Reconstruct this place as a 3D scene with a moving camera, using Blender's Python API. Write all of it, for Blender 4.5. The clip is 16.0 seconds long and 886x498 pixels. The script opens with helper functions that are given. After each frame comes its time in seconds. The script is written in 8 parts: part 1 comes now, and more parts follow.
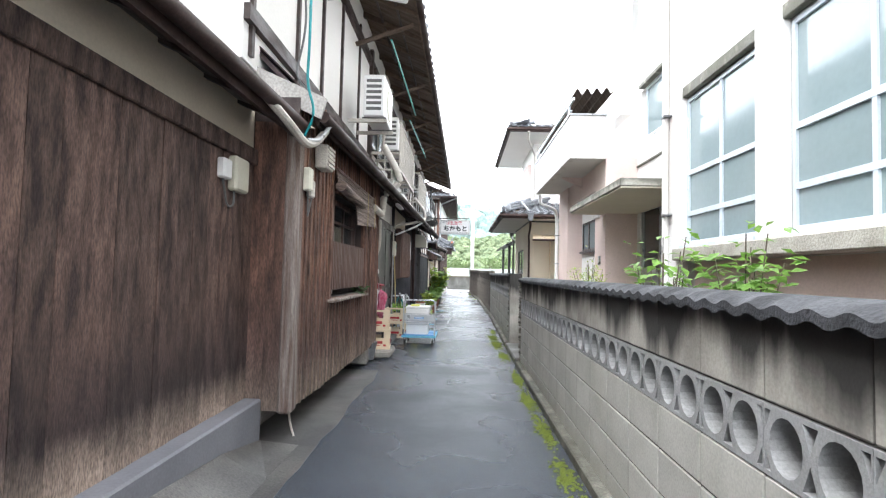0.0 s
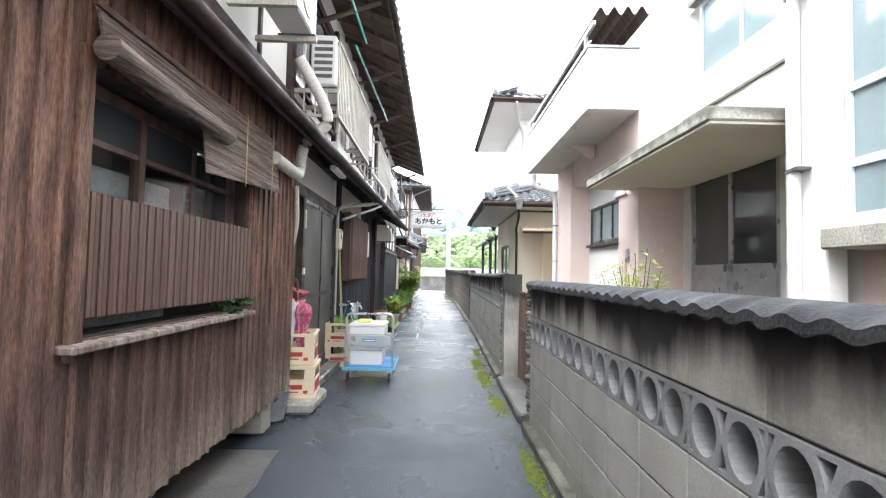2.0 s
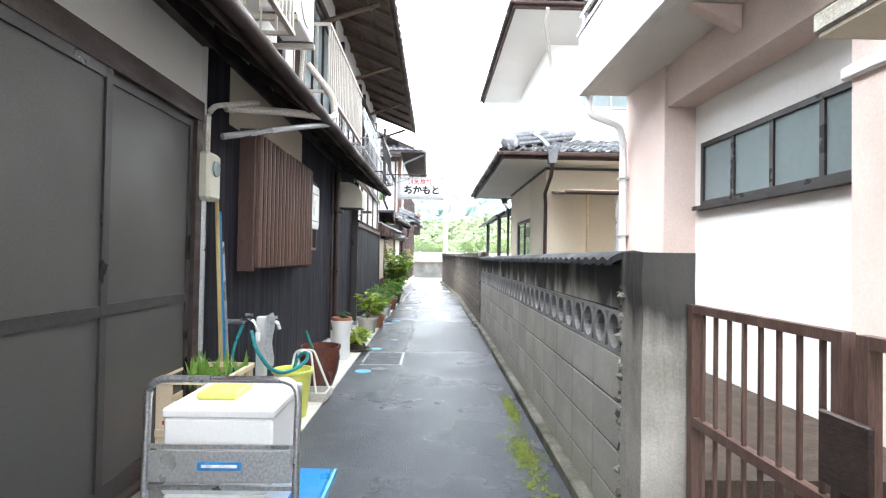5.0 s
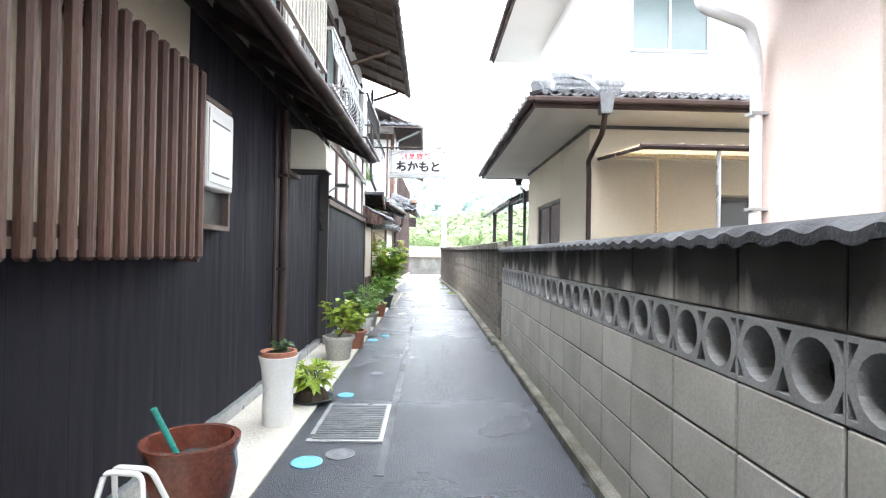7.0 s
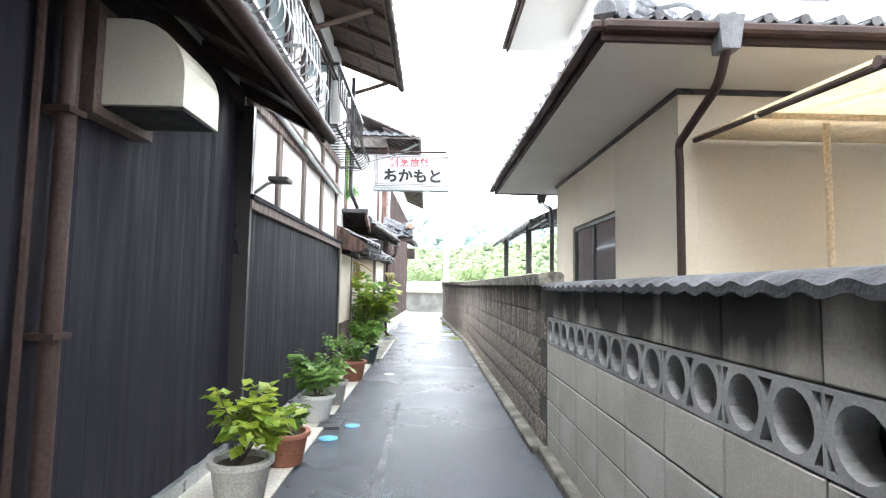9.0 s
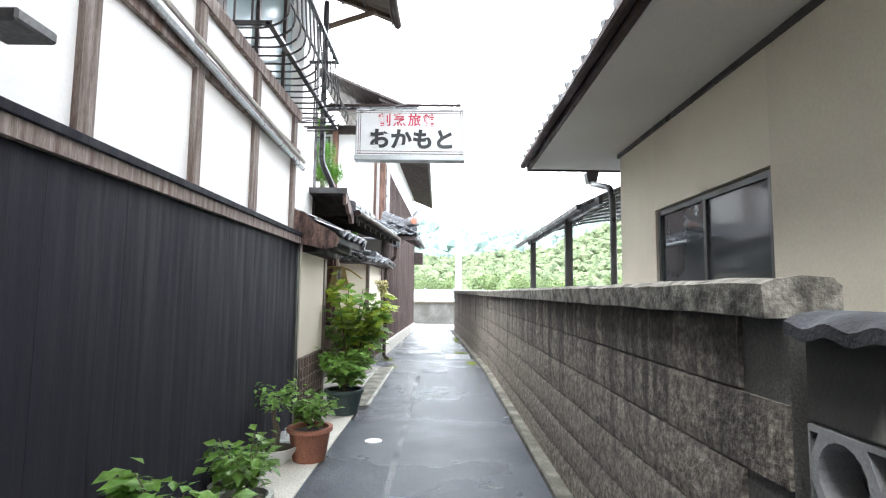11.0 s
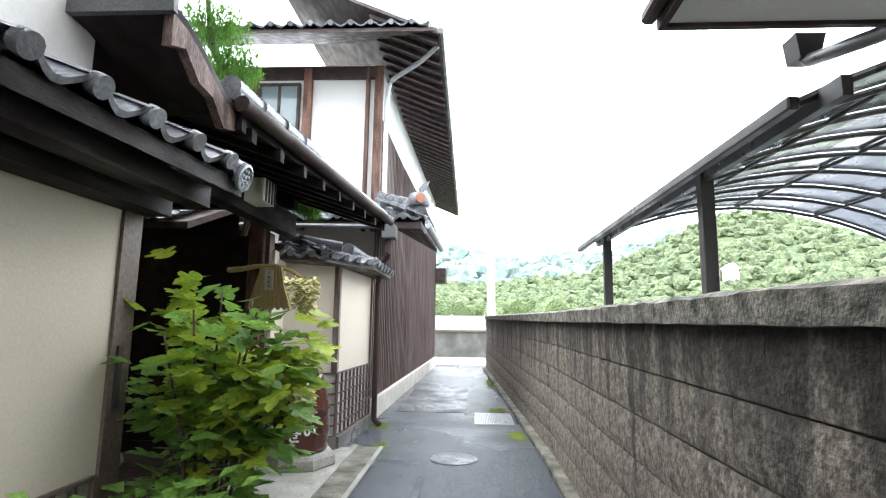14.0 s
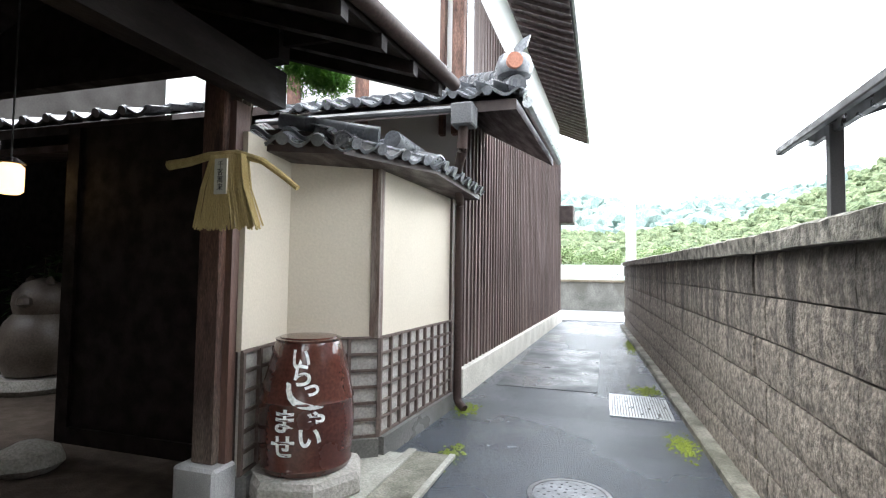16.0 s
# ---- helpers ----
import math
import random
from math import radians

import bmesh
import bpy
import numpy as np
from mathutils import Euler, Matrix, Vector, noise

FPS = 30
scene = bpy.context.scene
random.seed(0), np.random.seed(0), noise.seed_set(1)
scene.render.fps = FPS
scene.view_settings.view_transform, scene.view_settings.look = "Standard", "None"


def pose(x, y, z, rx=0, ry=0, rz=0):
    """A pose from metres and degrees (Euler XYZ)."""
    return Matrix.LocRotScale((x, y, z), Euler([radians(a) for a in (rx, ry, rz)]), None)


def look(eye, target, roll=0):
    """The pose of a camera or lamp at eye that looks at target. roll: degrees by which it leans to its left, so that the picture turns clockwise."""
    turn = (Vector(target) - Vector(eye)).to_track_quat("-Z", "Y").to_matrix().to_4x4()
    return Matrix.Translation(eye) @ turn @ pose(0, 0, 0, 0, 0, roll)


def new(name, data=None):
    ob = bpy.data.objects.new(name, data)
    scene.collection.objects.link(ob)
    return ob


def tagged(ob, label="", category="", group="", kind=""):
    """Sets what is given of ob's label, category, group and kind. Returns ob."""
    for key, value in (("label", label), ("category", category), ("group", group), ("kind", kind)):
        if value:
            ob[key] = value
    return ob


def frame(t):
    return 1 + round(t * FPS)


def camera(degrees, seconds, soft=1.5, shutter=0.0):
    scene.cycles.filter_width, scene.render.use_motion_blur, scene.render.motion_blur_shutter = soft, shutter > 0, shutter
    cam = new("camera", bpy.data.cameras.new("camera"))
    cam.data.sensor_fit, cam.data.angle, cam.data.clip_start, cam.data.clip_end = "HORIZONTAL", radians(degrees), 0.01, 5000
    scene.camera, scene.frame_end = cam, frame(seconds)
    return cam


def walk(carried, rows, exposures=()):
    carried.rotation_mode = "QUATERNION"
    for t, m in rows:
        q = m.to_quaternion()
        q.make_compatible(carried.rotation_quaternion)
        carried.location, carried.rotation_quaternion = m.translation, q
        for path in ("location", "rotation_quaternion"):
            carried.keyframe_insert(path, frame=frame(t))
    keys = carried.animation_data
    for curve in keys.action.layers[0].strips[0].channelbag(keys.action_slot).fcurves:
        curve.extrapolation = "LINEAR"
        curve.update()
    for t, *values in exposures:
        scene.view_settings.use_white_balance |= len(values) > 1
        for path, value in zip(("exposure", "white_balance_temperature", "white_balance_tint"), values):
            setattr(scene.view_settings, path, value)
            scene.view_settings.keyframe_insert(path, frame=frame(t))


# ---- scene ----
cam = camera(80.9, 16.0, soft=1.2)
METRES, EYE, TILT, LEAN, TURN = 22.0, 1.29, 0.0, 0.0, 2.0
ROWS = [
    (0.0, 0.0, 0.0, 0.0, -0.06, 2.61, -1.36),
    (0.5, 0.0016, 0.0341, -0.0011, -1.73, 2.4, -1.31),
    (1.0, 0.005, 0.0694, -0.0003, -2.17, 2.35, -1.38),
    (1.5, 0.0048, 0.1029, 0.0002, -2.76, 2.41, -1.31),
    (2.0, 0.0075, 0.1361, 0.0003, -2.71, 2.65, -1.25),
    (2.5, 0.0062, 0.1683, -0.0007, -2.62, 2.74, -1.25),
    (3.0, 0.0099, 0.201, -0.0008, -2.91, 2.43, -1.12),
    (3.5, 0.008, 0.2325, -0.0008, -2.84, 1.92, -1.18),
    (4.0, 0.0119, 0.2637, -0.001, -2.78, 1.56, -1.03),
    (6.5, 0.0149, 0.4211, -0.0023, -3.81, 0.62, -1.06),
    (7.0, 0.0151, 0.4529, -0.0038, -3.66, 0.58, -0.97),
    (7.5, 0.0196, 0.4871, -0.0032, -3.48, 0.6, -1.07),
    (8.0, 0.0215, 0.5189, -0.0018, -3.89, 1.24, -0.97),
    (8.5, 0.0241, 0.5508, -0.0018, -3.85, 3.2, -0.96),
    (9.0, 0.0227, 0.5806, -0.0019, -3.48, 4.38, -0.93),
    (11.5, 0.0302, 0.7376, 0.0025, -1.79, 5.66, -0.74),
    (12.0, 0.0295, 0.7688, 0.0025, -1.18, 7.42, -0.86),
    (12.5, 0.0323, 0.7992, 0.0015, -0.48, 7.75, -0.69),
    (13.0, 0.0337, 0.8305, 0.0019, 0.04, 7.8, -0.76),
    (13.5, 0.0363, 0.8606, 0.0011, 0.31, 8.02, -0.75),
    (14.0, 0.0385, 0.8921, 0.0009, 1.07, 8.13, -0.82),
    (14.5, 0.04, 0.9216, -0.0007, 2.85, 7.69, -0.73),
    (15.0, 0.0434, 0.9497, -0.0013, 6.25, 6.66, -0.8),
    (15.5, 0.0447, 0.9742, -0.0028, 9.07, 4.3, -0.72),
    (16.0, 0.0436, 0.9973, -0.0036, 15.46, 2.64, -0.91),
]
walk(cam, [(t, pose(0, 0, EYE, TILT, LEAN, TURN) @ pose(METRES * x, METRES * y, METRES * z, 90 + pitch, roll, yaw)) for t, x, y, z, yaw, pitch, roll in ROWS], exposures=[(0.0, 1.45, 6100, 9), (2.0, 1.76, 6100, 9), (4.0, 1.92, 6100, 9), (7.0, 2.18, 6100, 9), (9.0, 2.18, 6100, 9), (12.5, 1.55, 6100, 8), (14.5, 1.5, 6100, 8), (16.0, 1.6, 6100, 8)])

# ---- world, sun ----
world = bpy.data.worlds.new("overcast_sky")
scene.world = world
world.use_nodes = True
wn, wl = world.node_tree.nodes, world.node_tree.links
sky = wn.new("ShaderNodeTexSky")
sky.sky_type, sky.sun_disc = "NISHITA", False
sky.sun_elevation, sky.sun_rotation = radians(62), radians(-60)
sky.dust_density = 4.0
dim = wn.new("ShaderNodeVectorMath")
dim.operation = "SCALE"
dim.inputs["Scale"].default_value = 0.12
cloud = wn.new("ShaderNodeMix")
cloud.data_type = "RGBA"
cloud.inputs["Factor"].default_value = 0.88
cloud.inputs["B"].default_value = (1.0, 1.005, 1.015, 1)
wl.new(sky.outputs["Color"], dim.inputs[0])
wl.new(dim.outputs["Vector"], cloud.inputs["A"])
wl.new(cloud.outputs["Result"], wn["Background"].inputs["Color"])
wn["Background"].inputs["Strength"].default_value = 2.6
sun_data = bpy.data.lights.new("sun", "SUN")
sun_data.energy, sun_data.angle, sun_data.color = 0.9, radians(25), (1.0, 0.97, 0.93)
sun = new("sun", sun_data)
sun.matrix_basis = look((-20, -8, 40), (0, 4, 0))


# ---- materials ----
def M(name, col, rough=0.7, col2=None, scale=1.5, fine=45.0, bump=0.2, metal=0.0, stretch=(1, 1, 1), rand=0.12,
      amount=0.6, grain=0.25, wear=None, spec=0.5, gloss_var=0.15, coat=0.0):
    """Two scales of noise over the base colour, a grain bump, and a tone that varies from piece to piece.
    wear: rows of (z_low, z_high, colour, strength): weathered colour towards z_low, with an uneven edge."""
    m = bpy.data.materials.new(name)
    m.use_nodes = True
    n, l = m.node_tree.nodes, m.node_tree.links
    bsdf = n["Principled BSDF"]
    geo = n.new("ShaderNodeNewGeometry")
    mapping = n.new("ShaderNodeMapping")
    mapping.inputs["Scale"].default_value = stretch
    l.new(geo.outputs["Position"], mapping.inputs["Vector"])
    big = n.new("ShaderNodeTexNoise")
    big.inputs["Scale"].default_value, big.inputs["Detail"].default_value = scale, 5
    small = n.new("ShaderNodeTexNoise")
    small.inputs["Scale"].default_value, small.inputs["Detail"].default_value = fine, 4
    info = n.new("ShaderNodeObjectInfo")
    shift = n.new("ShaderNodeVectorMath")
    shift.operation = "ADD"
    push = n.new("ShaderNodeVectorMath")
    push.operation = "SCALE"
    push.inputs[0].default_value = (7.0, 3.0, 5.0)
    l.new(info.outputs["Random"], push.inputs["Scale"])
    l.new(mapping.outputs["Vector"], shift.inputs[0])
    l.new(push.outputs["Vector"], shift.inputs[1])
    l.new(shift.outputs["Vector"], big.inputs["Vector"])
    l.new(shift.outputs["Vector"], small.inputs["Vector"])
    ramp = n.new("ShaderNodeMapRange")
    ramp.inputs["From Min"].default_value, ramp.inputs["From Max"].default_value = 0.36, 0.66
    ramp.inputs["To Max"].default_value = amount
    l.new(big.outputs["Fac"], ramp.inputs["Value"])
    mix = n.new("ShaderNodeMix")
    mix.data_type = "RGBA"
    mix.inputs["A"].default_value = (*col, 1)
    mix.inputs["B"].default_value = (*(col2 or [c * 0.6 for c in col]), 1)
    l.new(ramp.outputs["Result"], mix.inputs["Factor"])
    last = mix.outputs["Result"]
    for z0, z1, wcol, strength in wear or ():
        sep = n.new("ShaderNodeSeparateXYZ")
        l.new(geo.outputs["Position"], sep.inputs["Vector"])
        wob = n.new("ShaderNodeMath")
        wob.operation = "MULTIPLY_ADD"
        wob.inputs[1].default_value = (z1 - z0) * 0.9
        l.new(big.outputs["Fac"], wob.inputs[0])
        l.new(sep.outputs["Z"], wob.inputs[2])
        wr = n.new("ShaderNodeMapRange")
        half = (z1 - z0) * 0.45
        wr.inputs["From Min"].default_value, wr.inputs["From Max"].default_value = z0 + half, z1 + half
        wr.inputs["To Min"].default_value, wr.inputs["To Max"].default_value = strength, 0
        l.new(wob.outputs["Value"], wr.inputs["Value"])
        wm = n.new("ShaderNodeMix")
        wm.data_type = "RGBA"
        wm.inputs["B"].default_value = (*wcol, 1)
        l.new(wr.outputs["Result"], wm.inputs["Factor"])
        l.new(last, wm.inputs["A"])
        last = wm.outputs["Result"]
    tone = n.new("ShaderNodeMapRange")
    tone.inputs["To Min"].default_value, tone.inputs["To Max"].default_value = 1 - rand, 1 + rand
    l.new(info.outputs["Random"], tone.inputs["Value"])
    gr = n.new("ShaderNodeMapRange")
    gr.inputs["From Min"].default_value, gr.inputs["From Max"].default_value = 0.3, 0.7
    gr.inputs["To Min"].default_value, gr.inputs["To Max"].default_value = 1 - grain, 1 + grain
    l.new(small.outputs["Fac"], gr.inputs["Value"])
    mul = n.new("ShaderNodeMath")
    mul.operation = "MULTIPLY"
    l.new(tone.outputs["Result"], mul.inputs[0])
    l.new(gr.outputs["Result"], mul.inputs[1])
    sc = n.new("ShaderNodeVectorMath")
    sc.operation = "SCALE"
    l.new(last, sc.inputs[0])
    l.new(mul.outputs["Value"], sc.inputs["Scale"])
    l.new(sc.outputs["Vector"], bsdf.inputs["Base Color"])
    rr = n.new("ShaderNodeMapRange")
    rr.inputs["To Min"].default_value = max(0.02, rough - gloss_var)
    rr.inputs["To Max"].default_value = min(1.0, rough + gloss_var)
    rr.inputs["From Min"].default_value, rr.inputs["From Max"].default_value = 0.35, 0.65
    l.new(big.outputs["Fac"], rr.inputs["Value"])
    l.new(rr.outputs["Result"], bsdf.inputs["Roughness"])
    bsdf.inputs["Metallic"].default_value = metal
    bsdf.inputs["Specular IOR Level"].default_value = spec
    bsdf.inputs["Coat Weight"].default_value = coat
    if bump:
        b = n.new("ShaderNodeBump")
        b.inputs["Strength"].default_value, b.inputs["Distance"].default_value = bump, 0.01
        l.new(small.outputs["Fac"], b.inputs["Height"])
        l.new(b.outputs["Normal"], bsdf.inputs["Normal"])
    return m


def streaked(m, col, z0, z1, strength, size=(3.0, 3.0, 0.25)):
    """Adds run-off streaks that hang from z1 and fade towards z0."""
    n, l = m.node_tree.nodes, m.node_tree.links
    bsdf = n["Principled BSDF"]
    before = bsdf.inputs["Base Color"].links[0].from_socket
    geo = n.new("ShaderNodeNewGeometry")
    mp = n.new("ShaderNodeMapping")
    mp.inputs["Scale"].default_value = size
    l.new(geo.outputs["Position"], mp.inputs["Vector"])
    ns = n.new("ShaderNodeTexNoise")
    ns.inputs["Scale"].default_value, ns.inputs["Detail"].default_value = 1.0, 6
    l.new(mp.outputs["Vector"], ns.inputs["Vector"])
    sep = n.new("ShaderNodeSeparateXYZ")
    l.new(geo.outputs["Position"], sep.inputs["Vector"])
    hang = n.new("ShaderNodeMapRange")
    hang.inputs["From Min"].default_value, hang.inputs["From Max"].default_value = z0, z1
    hang.inputs["To Min"].default_value, hang.inputs["To Max"].default_value = -0.28, 0.2
    l.new(sep.outputs["Z"], hang.inputs["Value"])
    add = n.new("ShaderNodeMath")
    add.operation = "ADD"
    l.new(ns.outputs["Fac"], add.inputs[0])
    l.new(hang.outputs["Result"], add.inputs[1])
    fac = n.new("ShaderNodeMapRange")
    fac.inputs["From Min"].default_value, fac.inputs["From Max"].default_value = 0.43, 0.63
    fac.inputs["To Max"].default_value = strength
    l.new(add.outputs["Value"], fac.inputs["Value"])
    mx = n.new("ShaderNodeMix")
    mx.data_type = "RGBA"
    mx.inputs["B"].default_value = (*col, 1)
    l.new(before, mx.inputs["A"])
    l.new(fac.outputs["Result"], mx.inputs["Factor"])
    l.new(mx.outputs["Result"], bsdf.inputs["Base Color"])
    return m


def translucent(m, weight):
    """Leaves and thin sheets let light through."""
    n, l = m.node_tree.nodes, m.node_tree.links
    bsdf = n["Principled BSDF"]
    tr = n.new("ShaderNodeBsdfTranslucent")
    l.new(bsdf.inputs["Base Color"].links[0].from_socket, tr.inputs["Color"])
    mx = n.new("ShaderNodeMixShader")
    mx.inputs["Fac"].default_value = weight
    l.new(bsdf.outputs["BSDF"], mx.inputs[1])
    l.new(tr.outputs["BSDF"], mx.inputs[2])
    l.new(mx.outputs["Shader"], n["Material Output"].inputs["Surface"])


def glass(name, tint=(0.9, 0.95, 0.95), rough=0.02):
    m = bpy.data.materials.new(name)
    m.use_nodes = True
    n, l = m.node_tree.nodes, m.node_tree.links
    b = n["Principled BSDF"]
    b.inputs["Base Color"].default_value = (*tint, 1)
    b.inputs["Transmission Weight"].default_value = 1.0
    b.inputs["Roughness"].default_value = rough
    b.inputs["IOR"].default_value = 1.45
    return m


ASPHALT = M("wet_asphalt", (0.034, 0.042, 0.056), 0.27, (0.018, 0.022, 0.030), 0.7, 110, 0.85, gloss_var=0.17, rand=0, amount=0.9, grain=0.85)
ASPHALT_PATCH = M("wet_asphalt_patch", (0.066, 0.068, 0.073), 0.42, (0.036, 0.040, 0.046), 2.2, 90, 0.7, rand=0, gloss_var=0.2, amount=0.95, grain=0.5)
APRON = M("damp_brown_concrete", (0.115, 0.108, 0.098), 0.55, (0.055, 0.054, 0.053), 1.1, 80, 0.3, rand=0, gloss_var=0.15, amount=0.95, grain=0.35)
FOOT = M("damp_mossy_footing", (0.20, 0.19, 0.155), 0.8, (0.055, 0.055, 0.035), 4.0, 70, 0.4, rand=0.05, amount=0.9, grain=0.3)
SLAB = M("worn_concrete_slab", (0.155, 0.15, 0.138), 0.45, (0.075, 0.075, 0.072), 1.6, 70, 0.25, rand=0.05, gloss_var=0.2)
PALE_SLAB = M("pale_concrete", (0.60, 0.57, 0.50), 0.6, (0.42, 0.40, 0.35), 2.5, 60, 0.2, rand=0.06)
ROADC = M("street_concrete", (0.30, 0.30, 0.30), 0.5, (0.2, 0.2, 0.205), 0.5, 60, 0.2, rand=0)
BLOCK = M("concrete_block", (0.48, 0.465, 0.42), 0.9, (0.36, 0.345, 0.295), 2.6, 90, 0.2, rand=0.06, amount=0.7, grain=0.1, wear=[(0.0, 0.28, (0.27, 0.255, 0.19), 0.6)])
BLOCK_TOP = streaked(M("stained_concrete_block", (0.45, 0.425, 0.375), 0.9, (0.23, 0.212, 0.185), 2.8, 90, 0.2, rand=0.07, grain=0.12, amount=0.85), (0.028, 0.026, 0.024), 0.84, 1.17, 0.95, (4.5, 4.5, 0.35))
SCREEN = M("screen_block_concrete", (0.32, 0.32, 0.315), 0.9, (0.20, 0.20, 0.195), 4, 110, 0.2, rand=0.08, grain=0.12)
MORTAR = M("mortar", (0.11, 0.105, 0.095), 0.95, (0.06, 0.058, 0.052), 5, 120, 0.3, rand=0)
COPING = M("grey_coping_concrete", (0.052, 0.054, 0.060), 0.85, (0.024, 0.024, 0.026), 5, 90, 0.4, rand=0.15, amount=0.85, grain=0.25)
ROUGH = streaked(M("split_face_block", (0.29, 0.25, 0.205), 0.95, (0.08, 0.068, 0.056), 24.0, 60, 0.8, rand=0.04, grain=0.5, amount=0.9), (0.03, 0.026, 0.023), 0.35, 1.45, 0.82, (11, 11, 0.45))
CAP = M("mossy_concrete_cap", (0.26, 0.24, 0.20), 0.95, (0.04, 0.038, 0.03), 15, 60, 1.0, rand=0.05, grain=0.5, amount=0.95)
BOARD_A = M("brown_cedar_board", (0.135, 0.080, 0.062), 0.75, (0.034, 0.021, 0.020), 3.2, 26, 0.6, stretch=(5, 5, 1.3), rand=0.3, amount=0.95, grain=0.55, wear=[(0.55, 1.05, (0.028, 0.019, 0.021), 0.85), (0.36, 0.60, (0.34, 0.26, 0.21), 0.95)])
BOARD_B = M("red_brown_cedar_board", (0.20, 0.10, 0.068), 0.72, (0.055, 0.031, 0.026), 3.0, 30, 0.5, stretch=(5, 5, 1.0), rand=0.3, amount=0.95, grain=0.5, wear=[(0.55, 1.3, (0.085, 0.055, 0.050), 0.7), (0.22, 0.62, (0.26, 0.205, 0.165), 0.7)])
BOARD_GREY = M("weathered_corner_board", (0.28, 0.24, 0.215), 0.85, (0.12, 0.075, 0.058), 3.0, 40, 0.5, stretch=(9, 9, 0.7), rand=0.12, amount=0.95, grain=0.35)
DARKWOOD = M("dark_stained_timber", (0.046, 0.029, 0.025), 0.55, (0.024, 0.015, 0.013), 2.5, 30, 0.25, stretch=(4, 1.2, 4), rand=0.15)
# darker copy of the dark timber, with the gate's deep shade painted in
GATEWOOD = M("shade_dark_gate_timber", (0.016, 0.011, 0.010), 0.7, (0.009, 0.006, 0.006), 2.5, 30, 0.25, stretch=(4, 1.2, 4), rand=0.15, spec=0.25)
EAVEWOOD = M("brown_eave_boards", (0.115, 0.078, 0.055), 0.75, (0.06, 0.04, 0.03), 2.5, 30, 0.25, stretch=(1, 5, 1), rand=0.2)
BROWNMETAL = M("brown_painted_metal", (0.050, 0.032, 0.028), 0.62, (0.032, 0.021, 0.018), 3, 60, 0.05, rand=0.05, spec=0.2)
BLACKBOARD = M("charred_black_board", (0.0125, 0.0120, 0.0185), 0.72, (0.0175, 0.0168, 0.024), 2.5, 35, 0.15, stretch=(6, 6, 0.4), rand=0.06, grain=0.15, spec=0.18)
OLDBOARD = M("weathered_brown_batten_board", (0.105, 0.072, 0.065), 0.8, (0.052, 0.036, 0.033), 2.5, 40, 0.4, stretch=(7, 7, 0.6), rand=0.25, wear=[(0.2, 1.4, (0.18, 0.135, 0.12), 0.5)])
FROSTDIM = M("dim_frosted_glass", (0.17, 0.19, 0.19), 0.15, (0.10, 0.11, 0.11), 0.9, 20, 0.0, rand=0.05, grain=0.03, gloss_var=0.06)
LATBACK = M("pale_worn_board", (0.46, 0.44, 0.41), 0.5, (0.25, 0.235, 0.215), 3, 60, 0.15, rand=0.05)
LATTICE = M("grey_lattice_slat", (0.13, 0.095, 0.08), 0.7, (0.075, 0.055, 0.048), 3, 50, 0.2, rand=0.15)
REDSLAT = M("red_brown_slat", (0.13, 0.075, 0.060), 0.5, (0.075, 0.043, 0.036), 2.5, 40, 0.2, stretch=(5, 5, 0.5), rand=0.18)
PLASTER = M("white_plaster", (0.84, 0.83, 0.81), 0.85, (0.79, 0.78, 0.75), 0.8, 60, 0.1, rand=0, grain=0.03, amount=0.6)
CREAM = M("cream_plaster", (0.60, 0.54, 0.44), 0.85, (0.52, 0.46, 0.37), 0.8, 70, 0.12, rand=0, grain=0.05)
CONCWHITE = streaked(M("white_painted_concrete", (0.72, 0.705, 0.68), 0.8, (0.60, 0.575, 0.54), 0.7, 50, 0.15, rand=0, grain=0.05), (0.45, 0.41, 0.36), 0.5, 6.5, 0.5, (3, 3, 0.3))
PINK = M("pinkish_painted_render", (0.70, 0.575, 0.52), 0.85, (0.58, 0.46, 0.41), 1.2, 50, 0.15, rand=0, grain=0.06)
BEIGE = M("beige_render", (0.60, 0.54, 0.43), 0.85, (0.52, 0.47, 0.38), 0.9, 60, 0.12, rand=0, grain=0.05)
SOFFIT = M("pale_soffit_board", (0.66, 0.64, 0.60), 0.8, (0.6, 0.58, 0.54), 0.8, 50, 0.05, rand=0, grain=0.04)
CANOPYC = streaked(M("mossy_canopy_concrete", (0.40, 0.38, 0.33), 0.9, (0.20, 0.19, 0.15), 4, 60, 0.4, rand=0), (0.08, 0.08, 0.06), 2.40, 2.58, 0.8, (5, 5, 3))
TILE = M("silver_grey_roof_tile", (0.24, 0.25, 0.27), 0.28, (0.06, 0.062, 0.066), 6, 60, 0.2, rand=0.3, spec=0.8, amount=0.9)
ALU = M("white_aluminium_frame", (0.56, 0.62, 0.66), 0.35, (0.48, 0.54, 0.58), 3, 80, 0.02, rand=0.03, grain=0.04)
STEEL = M("brushed_steel", (0.55, 0.56, 0.57), 0.3, (0.45, 0.46, 0.47), 5, 100, 0.03, metal=0.9, rand=0.05)
GALV = M("galvanised_steel", (0.45, 0.47, 0.48), 0.4, (0.36, 0.37, 0.38), 6, 90, 0.05, metal=0.6, rand=0.05)
DARKFRAME = M("dark_aluminium_frame", (0.035, 0.033, 0.033), 0.4, (0.05, 0.046, 0.045), 4, 80, 0.03, rand=0.05)
PLASTIC_WHITE = M("white_plastic", (0.78, 0.78, 0.77), 0.4, (0.72, 0.72, 0.71), 3, 80, 0.02, rand=0.03, grain=0.03)
